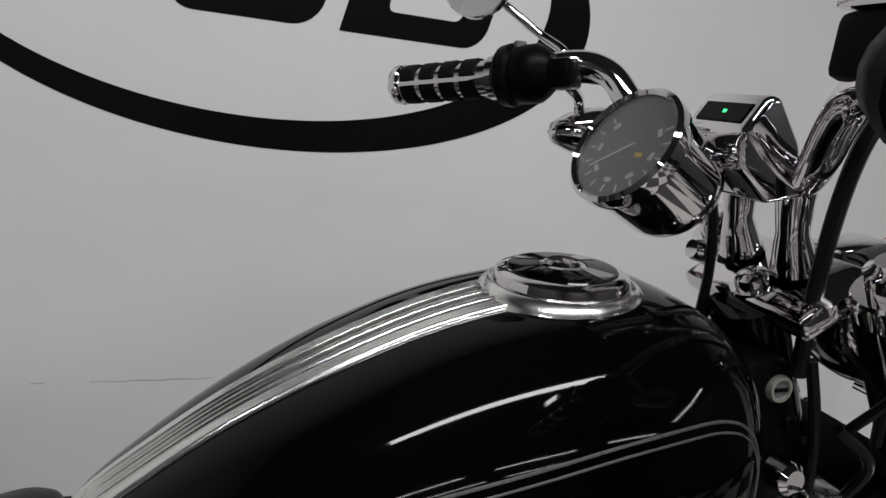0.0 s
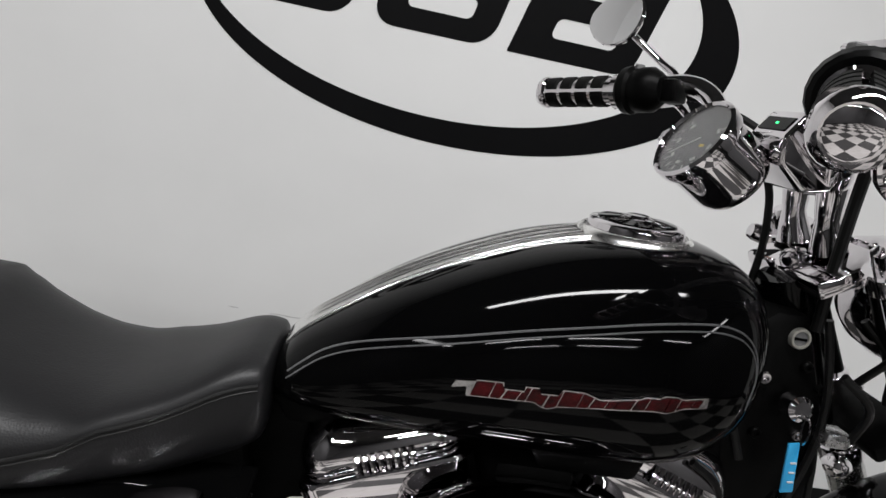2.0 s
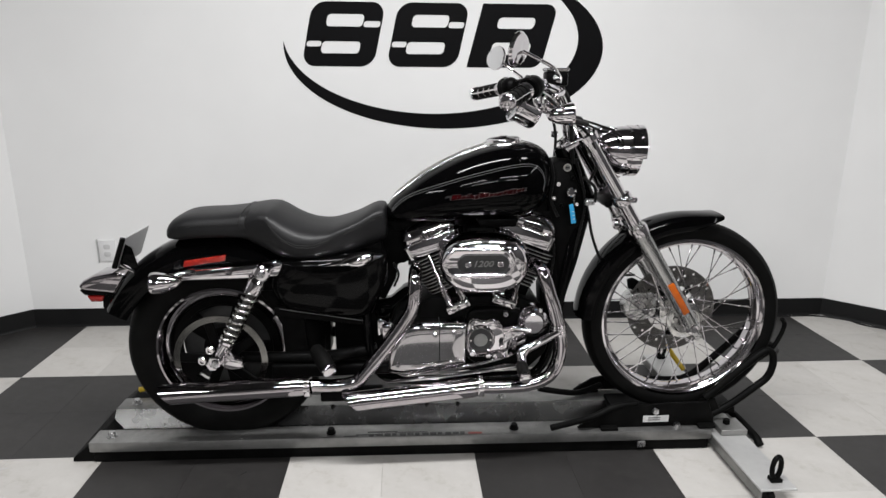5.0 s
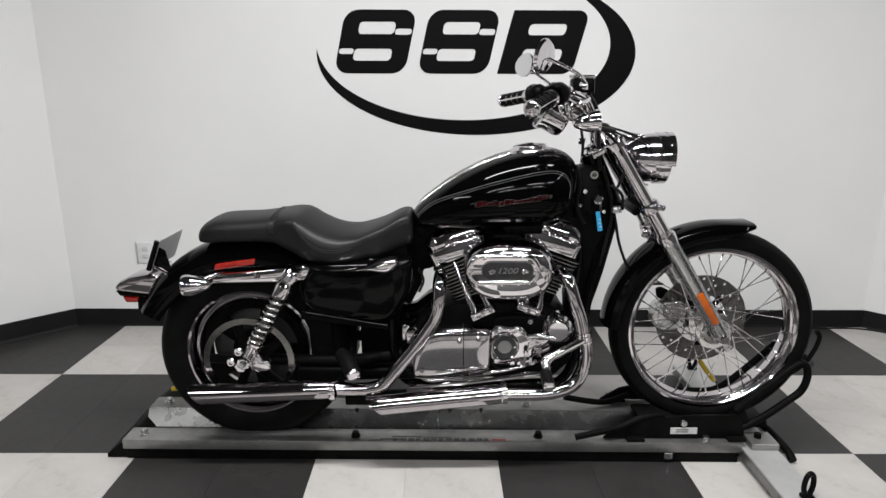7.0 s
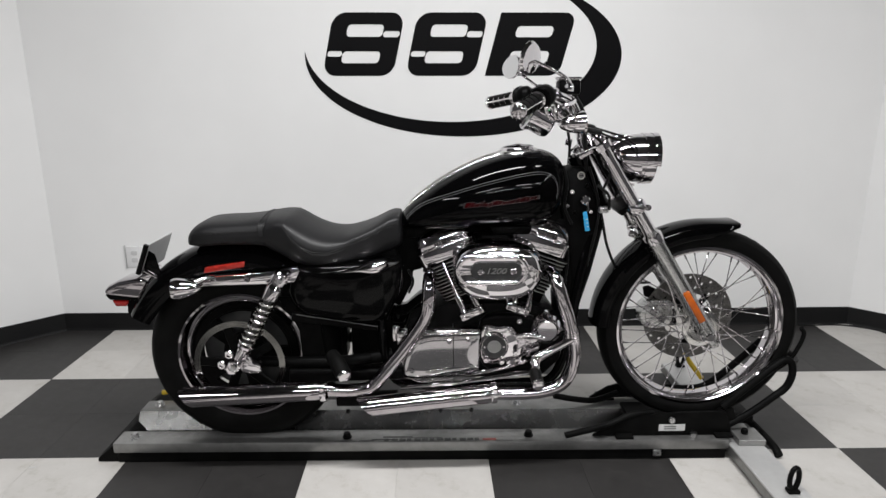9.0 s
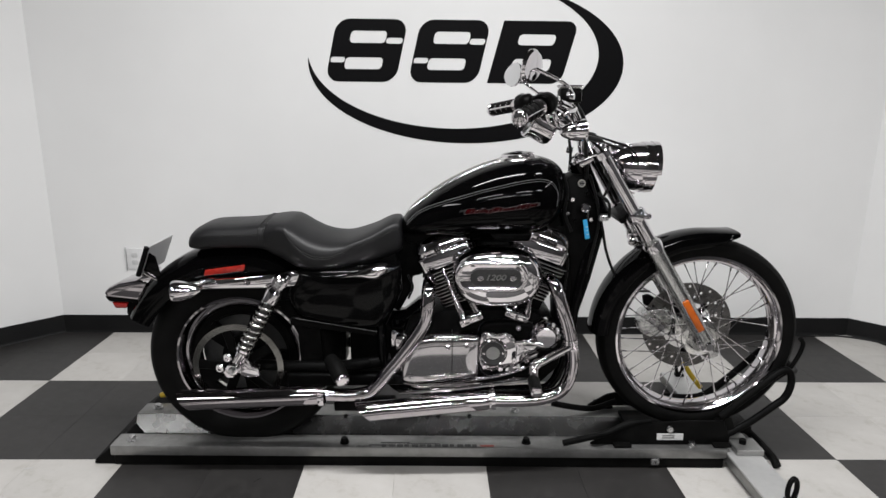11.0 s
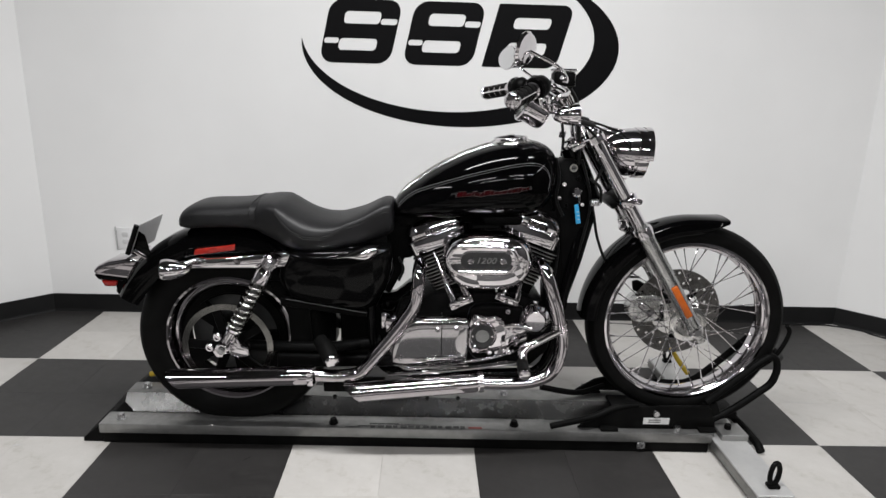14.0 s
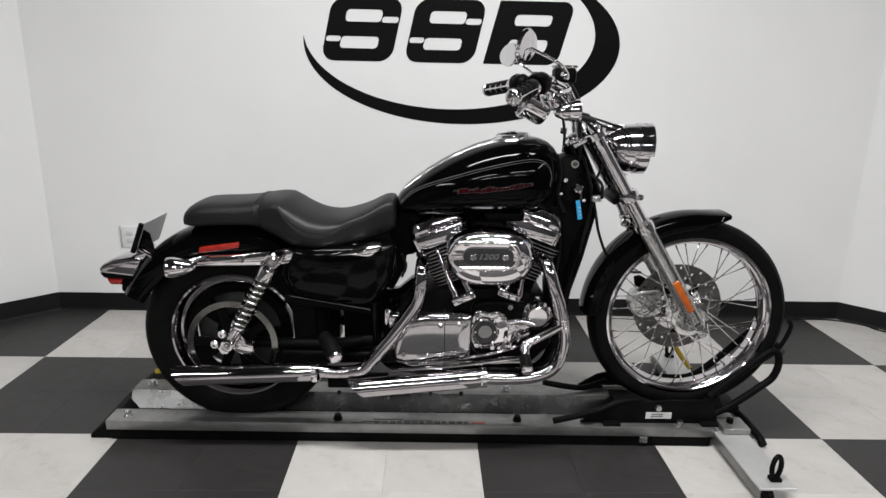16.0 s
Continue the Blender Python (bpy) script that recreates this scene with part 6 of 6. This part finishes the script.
# dark clutter that fills the bike's middle
for nm, poly, y0, y1, lab in (
        ("battery_tray", [(1.545, 0.810), (1.70, 0.810), (1.68, 0.70), (1.640, 0.642), (1.612, 0.638), (1.606, 0.588), (1.566, 0.512), (1.53, 0.53)], C - 0.02, C + 0.10, "black battery tray behind the cylinder"),
        ("starter_motor", [(1.578, 0.503), (1.630, 0.549), (1.665, 0.566), (1.69, 0.535), (1.63, 0.44), (1.53, 0.45), (1.53, 0.505)], C - 0.03, C + 0.06, "black starter motor cover"),
        ("voltage_regulator", [(2.075, 0.82), (2.135, 0.82), (2.150, 0.64), (2.140, 0.44), (2.095, 0.40), (2.085, 0.55), (2.115, 0.68)], C - 0.045, C + 0.045, "black regulator ahead of the engine"),
        ("belt_cover", [(1.262, 0.49), (1.375, 0.49), (1.370, 0.30), (1.30, 0.29), (1.262, 0.31)], C + 0.03, C + 0.12, "black belt cover"),
        ("brake_cylinder", [(1.395, 0.50), (1.58, 0.49), (1.58, 0.29), (1.42, 0.28), (1.395, 0.30)], C - 0.02, C + 0.10, "black rear brake cylinder and bracket"),
        ("exhaust_bracket", [(1.20, 0.335), (1.60, 0.330), (1.60, 0.295), (1.20, 0.285)], C - 0.13, C - 0.09, "black exhaust bracket")):
    sub(nm, slab(poly, y0, y1, 0.016 if nm == "starter_motor" else 0.008, 3), M_PAINT if nm == "starter_motor" else M_SATIN, None, lab)

for k, dz in enumerate((0.0, -0.014)):
    el = sub("cable_elbow", tube([(2.000 + 0.02 * k, -0.790, 1.178), (2.012 + 0.02 * k, -0.782, 1.150 + dz * 0.3), (2.045 + 0.02 * k, -0.760, 1.136 + dz * 0.5), (2.080 + 0.02 * k, -0.735, 1.130 + dz)], 0.0050, 10, 5), M_CHROME, None, "chrome throttle cable elbow")
    sub("cable_sleeve", tube([(2.080 + 0.02 * k, -0.735, 1.130 + dz), (2.120 + 0.02 * k, -0.700, 1.122 + dz), (2.165 + 0.02 * k, -0.660, 1.112 + dz)], 0.0085, 12, 4), M_HOSE, el, "black cable sleeve")
    sub("cable", tube([(2.165 + 0.02 * k, -0.660, 1.112 + dz), (2.235, -0.61, 1.092 + dz), (2.295, -0.592, 1.070 + dz), (2.325, -0.592, 1.030 + dz), (2.305, -0.585, 0.985)], 0.0036, 8, 6), M_HOSE, el)

sub("wiring_cover", slab([(1.64, 0.800), (2.08, 0.825), (2.085, 0.77), (2.00, 0.73), (1.94, 0.70), (1.82, 0.70), (1.76, 0.73), (1.68, 0.765)], C + 0.005, C + 0.055, 0.008), M_ENGINE, None, "black wiring and intake covers under the tank")
for pts, r in (([(2.095, -0.575, 0.99), (2.11, -0.578, 0.93), (2.105, -0.575, 0.86), (2.13, -0.575, 0.80)], 0.005),
               ([(2.178, -0.577, 0.985), (2.196, -0.580, 0.93), (2.212, -0.578, 0.87), (2.213, -0.575, 0.80), (2.185, -0.575, 0.66)], 0.005),
               ([(2.06, -0.60, 0.80), (2.10, -0.60, 0.77), (2.12, -0.585, 0.70), (2.115, -0.58, 0.60)], 0.0045),
               ([(1.60, -0.60, 0.66), (1.615, -0.60, 0.62), (1.60, -0.60, 0.58)], 0.004),
               ([(1.66, -0.60, 0.80), (1.70, -0.615, 0.805), (1.76, -0.61, 0.80), (1.80, -0.60, 0.805)], 0.005),
               ([(2.225, -0.57, 0.99), (2.262, -0.585, 0.95), (2.275, -0.585, 0.90)], 0.005),
               ([(2.112, -0.482, 1.125), (2.124, -0.484, 1.094), (2.132, -0.486, 1.040), (2.130, -0.488, 0.985)], 0.0048)):
    sub("wire_loom", tube(pts, r, 8, 6), M_HOSE, None, "black wiring loom")

sub("fender_mount", revolve([(0.0, 0.016), (0.010, 0.014), (0.017, 0.006), (0.019, -0.004), (0.016, -0.02)], (2.369, -0.45, 0.743), (-0.4, -1, 0.2), 20), M_CHROME, None, "chrome fender mount")
sub("frame_plug", slab([(1.546, 0.480), (1.552, 0.481), (1.598, 0.462), (1.590, 0.456), (1.549, 0.424), (1.545, 0.426)], C - 0.118, C - 0.108, 0.003), M_CHROME, None, "small triangular chrome bracket")


# ---- the lift under the motorcycle ----
lift = thing("motorcycle_lift", (1.7, C, 0.0), "low aluminium motorcycle dolly with black wheel chock", "motorcycle dolly")
YAW = Matrix.Translation((1.66, C, 0)) @ Matrix.Rotation(radians(-0.5), 4, "Z") @ Matrix.Translation((-1.66, -C, 0))


def lpart(name, bm, material, parent=None, label=""):
    return part(name, bm, material, parent or lift, label)


near = lpart("near_rail", block(0.596, 2.676, -0.668, -0.586, 0.040, 0.075, 0.003, 2, None, YAW), M_ALU, None, "brushed aluminium side rail")
far = lpart("far_rail", block(0.605, 2.560, -0.478, -0.398, 0.012, 0.094, 0.003, 2, None, YAW), M_ALU, None, "brushed aluminium side rail")
# sloping side of the far rail, its shade under the bike put into the colour
face = slab([(-0.479, 0.091), (-0.4795, 0.093), (-0.514, 0.040), (-0.518, 0.036), (-0.516, 0.032), (-0.510, 0.036)], 0.606, 2.556)
bmesh.ops.transform(face, matrix=YAW @ Matrix.Rotation(radians(90), 4, "Z") @ Matrix.Scale(-1, 4, (0, 1, 0)), verts=face.verts)
lpart("inner_face", face, M_TROUGH, far, "sloping sheet inside the far rail, darkened for shade")
lpart("trough", block(0.606, 2.640, -0.586, -0.515, 0.014, 0.037, 0.002, 1, None, YAW), M_TROUGH, None, "worn metal wheel trough, darkened for the shade under the bike")
# dark base ledge, deepened to the floor to fill in the shade under the rail
lpart("under_bar", block(0.604, 2.670, -0.662, -0.590, 0.001, 0.040, 0.003, 1, None, YAW), M_IRON)
for x, y in ((0.655, -0.622), (1.377, -0.634), (1.997, -0.634)):
    lpart("rail_bolt", revolve([(0.0, 0.018), (0.010, 0.018), (0.012, 0.014), (0.012, 0.004), (0.016, 0.004), (0.016, 0.0)], (x, y, 0.0755), (0, 0, 1), 12), M_STEEL if x == 0.655 else M_IRON)
for x, y in ((0.663, -0.430), (1.98, -0.445)):
    lpart("rail_bolt", revolve([(0.0, 0.016), (0.010, 0.016), (0.012, 0.012), (0.012, 0.004), (0.017, 0.004), (0.017, 0.0)], (x, y, 0.0945), (0, 0, 1), 12), M_STEEL)
# tail skid
bm = slab([(0.532, 0.001), (0.640, 0.001), (0.640, 0.040), (0.604, 0.066), (0.588, 0.060), (0.534, 0.016)], -0.648, -0.262, 0.004)
lpart("tail_skid", bm, M_IRON, None, "black end skid")
# cross member with ring
lpart("cross_member", block(2.676, 2.790, -0.984, -0.018, 0.050, 0.058, 0.002, 1), M_BAR, None, "flat aluminium cross bar")
lpart("cross_flange", block(2.676, 2.682, -0.984, -0.018, 0.020, 0.050, 0.001, 1), M_ALU)
for yy in (-0.968, -0.040):
    lpart("caster", revolve([(0.0, 0.0), (0.018, 0.0), (0.022, 0.004), (0.022, 0.020), (0.018, 0.024), (0.0, 0.024)], (2.70, yy, 0.024), (1, 0, 0), 20), M_IRON, None, "small black caster")
for ry in (-0.942, -0.060):
    ringp = [(2.742 + 0.017 * math.cos(q), ry + 0.006 * math.cos(q), 0.104 + 0.036 * math.sin(q)) for q in (2 * math.pi * k / 24 for k in range(24))]
    lpart("tie_ring", tube(ringp + [ringp[0]], 0.0075, 10, 1), M_IRON, None, "black tie-down ring")
    lpart("ring_base", block(2.725, 2.760, ry - 0.013, ry + 0.014, 0.058, 0.070, 0.003), M_IRON)
# printed mark on the near rail: plain bars
for k in range(13):
    x0 = 1.505 + 0.0255 * k
    lpart("rail_print", block(x0, x0 + (0.021 if k % 3 else 0.015), -0.663 + 0.003 * (k % 2), -0.646, 0.0752, 0.0756), M_PRINT, near)
for x0, x1, y0, y1 in ((1.420, 1.470, -0.660, -0.656), (1.462, 1.530, -0.654, -0.648), (1.500, 1.600, -0.640, -0.632), (1.590, 1.700, -0.643, -0.639)):
    lpart("rail_print", slab([(x0, 0.0752), (x1, 0.0752), (x1, 0.0756), (x0, 0.0756)], y0, y1), M_PRINT, near)
lpart("rail_print", block(1.838, 1.884, -0.662, -0.650, 0.0752, 0.0756), M_REDPRINT, near)

# wheel chock
chock = thing("wheel_chock", (2.6, C, 0.075), "black steel front wheel chock bolted on the dolly", "wheel chock")


def cpart(name, bm, material, parent=None, label=""):
    return part(name, bm, material, parent or chock, label)


for s, yy in ((-1, -0.640), (1, -0.400)):
    z0 = 0.076 if s < 0 else 0.095
    outline = [(2.215, z0), (2.690, z0), (2.690, 0.105), (2.665, 0.163), (2.52, 0.161), (2.36, 0.150), (2.275, 0.130)] if s < 0 else [(2.26, z0), (2.46, z0), (2.45, 0.150), (2.40, 0.158), (2.33, 0.140)]
    cpart("side_plate", slab(outline, yy - 0.006, yy + 0.006, 0.002), M_IRON, None, "black chock side plate")
    bar_ = [(2.114, yy - 0.042, 0.102), (2.26, yy - 0.014, 0.122), (2.34, yy, 0.150), (2.42, yy + 0.008, 0.158)] if s < 0 else [(2.112, -0.475, 0.141), (2.200, -0.465, 0.120), (2.275, -0.450, 0.109), (2.36, -0.425, 0.125)]
    cpart("release_bar", tube(bar_, 0.011, 12, 5), M_IRON)
    ya = yy + 0.02 if s < 0 else yy - 0.02
    if s < 0:
        loop_ = [(2.690, 0.100), (2.765, 0.146), (2.838, 0.205), (2.876, 0.240), (2.890, 0.285), (2.884, 0.326), (2.862, 0.340), (2.830, 0.320), (2.756, 0.253), (2.664, 0.166)]
        cpart("cradle_loop", tube([(x, ya, z) for x, z in loop_], 0.0125, 12, 5), M_IRON, None, "black looped cradle bar")
        cpart("tyre_guard", tube([(x, ya + 0.015, z) for x, z in ((2.676, 0.163), (2.772, 0.252), (2.868, 0.318), (2.905, 0.372), (2.920, 0.425), (2.908, 0.448))], 0.0075, 10, 5), M_IRON)
        cpart("loop_gusset", slab([(2.62, 0.115), (2.72, 0.118), (2.70, 0.165), (2.65, 0.162)], ya - 0.006, ya + 0.006, 0.002), M_IRON)
    else:
        cpart("cradle_bar", tube([(x, ya, z) for x, z in ((2.42, 0.135), (2.524, 0.142), (2.63, 0.138), (2.69, 0.150), (2.753, 0.199), (2.879, 0.325), (2.905, 0.365))], 0.013, 12, 5), M_IRON, None, "black cradle bar")
    cpart("foot", block(2.29, 2.35, yy - 0.03, yy + 0.03, z0 - 0.0005, z0 + 0.010, 0.003), M_IRON)
    if s < 0:
        cpart("foot", block(2.63, 2.69, yy - 0.03, yy + 0.03, z0 - 0.0005, z0 + 0.010, 0.003), M_IRON)
cpart("cradle_front", tube([(2.884, -0.62, 0.330), (2.925, -0.57, 0.318), (2.936, C, 0.316), (2.925, -0.46, 0.325), (2.892, -0.42, 0.345)], 0.011, 12, 5), M_IRON)
cpart("cradle_floor", block(2.36, 2.80, -0.58, -0.46, 0.080, 0.107, 0.003), M_IRON)
stk = cpart("sticker", block(2.440, 2.530, -0.6475, -0.6465, 0.094, 0.118, 0.0), M_LABEL, None, "white maker's sticker")
for k in range(2):
    cpart("sticker_print", block(2.458, 2.500, -0.6482, -0.6476, 0.100 + 0.008 * k, 0.104 + 0.008 * k), M_GREY, stk)
cpart("plate_bolt", revolve([(0.0, 0.008), (0.010, 0.008), (0.012, 0.0)], (2.482, -0.646, 0.134), (0, -1, 0), 14), M_STEEL)

lpart("outrigger", tube([(2.780, -0.46, 0.055), (2.822, -0.51, 0.052), (2.846, -0.64, 0.030), (2.848, -0.68, 0.014)], 0.014, 10, 5), M_IRON, None, "black outrigger bar")
lpart("rail_tab", block(2.418, 2.446, -0.676, -0.664, 0.014, 0.038, 0.002, 1), M_STEEL)
lpart("joint_plate", block(2.700, 2.792, -0.690, -0.606, 0.0585, 0.080, 0.002, 1), M_ALU)
lpart("rail_bolt", revolve([(0.0, 0.016), (0.011, 0.016), (0.013, 0.012), (0.013, 0.0)], (2.738, -0.645, 0.0805), (0, 0, 1), 6), M_IRON)
lpart("rail_bolt", revolve([(0.0, 0.016), (0.010, 0.014), (0.012, 0.008), (0.012, 0.0)], (2.560, -0.652, 0.0755), (0, 0, 1), 12), M_STEEL)

# both stand a little askew to the walls
bike.matrix_basis = BIKE_STAND @ Matrix.Translation(bike.location)
for ob in (lift, chock):
    ob.matrix_basis = LIFT_STAND @ Matrix.Translation(ob.location)

# yellow handles
solo("strap_handle", tube([(2.630, -0.33, 0.255), (2.668, -0.335, 0.196), (2.712, -0.34, 0.140)], 0.0095, 10, 4), M_YELLOW, "worn yellow strap handle hanging by the far fork leg", "strap handle", "yellow straps", m=LIFT_STAND)
solo("strap_handle", tube([(0.640, -0.345, 0.104), (0.668, -0.348, 0.112), (0.715, -0.352, 0.132)], 0.010, 10, 4), M_YELLOW, "yellow strap end lying on the far rail", "strap handle", "yellow straps", m=LIFT_STAND)


# ---- floor tiles, last: near ones singly, the rest joined ----
def tile_mesh(name, material):
    g = 0.00022
    b2 = block(g, T2 - g, g, T2 - g, -0.004, 0.0, 0.0003, 1)
    return mesh_of(name, b2, material)


TW, TB = tile_mesh("tile", M_TILE_W), tile_mesh("tile", M_TILE_B)


def tile_white(i, j):
    """Colour of tile column i, row j counted in half squares from the corner (0, 0)."""
    return (math.floor(i / 2) + math.floor(j / 2)) % 2 == 0


far_tiles = {True: bmesh.new(), False: bmesh.new()}
for j in range(-28, 2):
    for i in range(-6, 18):
        x, y = i * T2, j * T2
        white = tile_white(i, j)
        if -4 <= i < 15 and -12 <= j:
            part("tile", TW if white else TB, None, floor, m=Matrix.Translation((x, y, 0)))
        else:
            b = far_tiles[white]
            g = 0.0005
            vs = [b.verts.new(p) for p in ((x + g, y + g, 0), (x + T2 - g, y + g, 0), (x + T2 - g, y + T2 - g, 0), (x + g, y + T2 - g, 0))]
            b.faces.new(vs)
for white, b in far_tiles.items():
    o = part("far_tiles", b, M_TILE_W if white else M_TILE_B, floor)
    o["kind"] = "stuff"
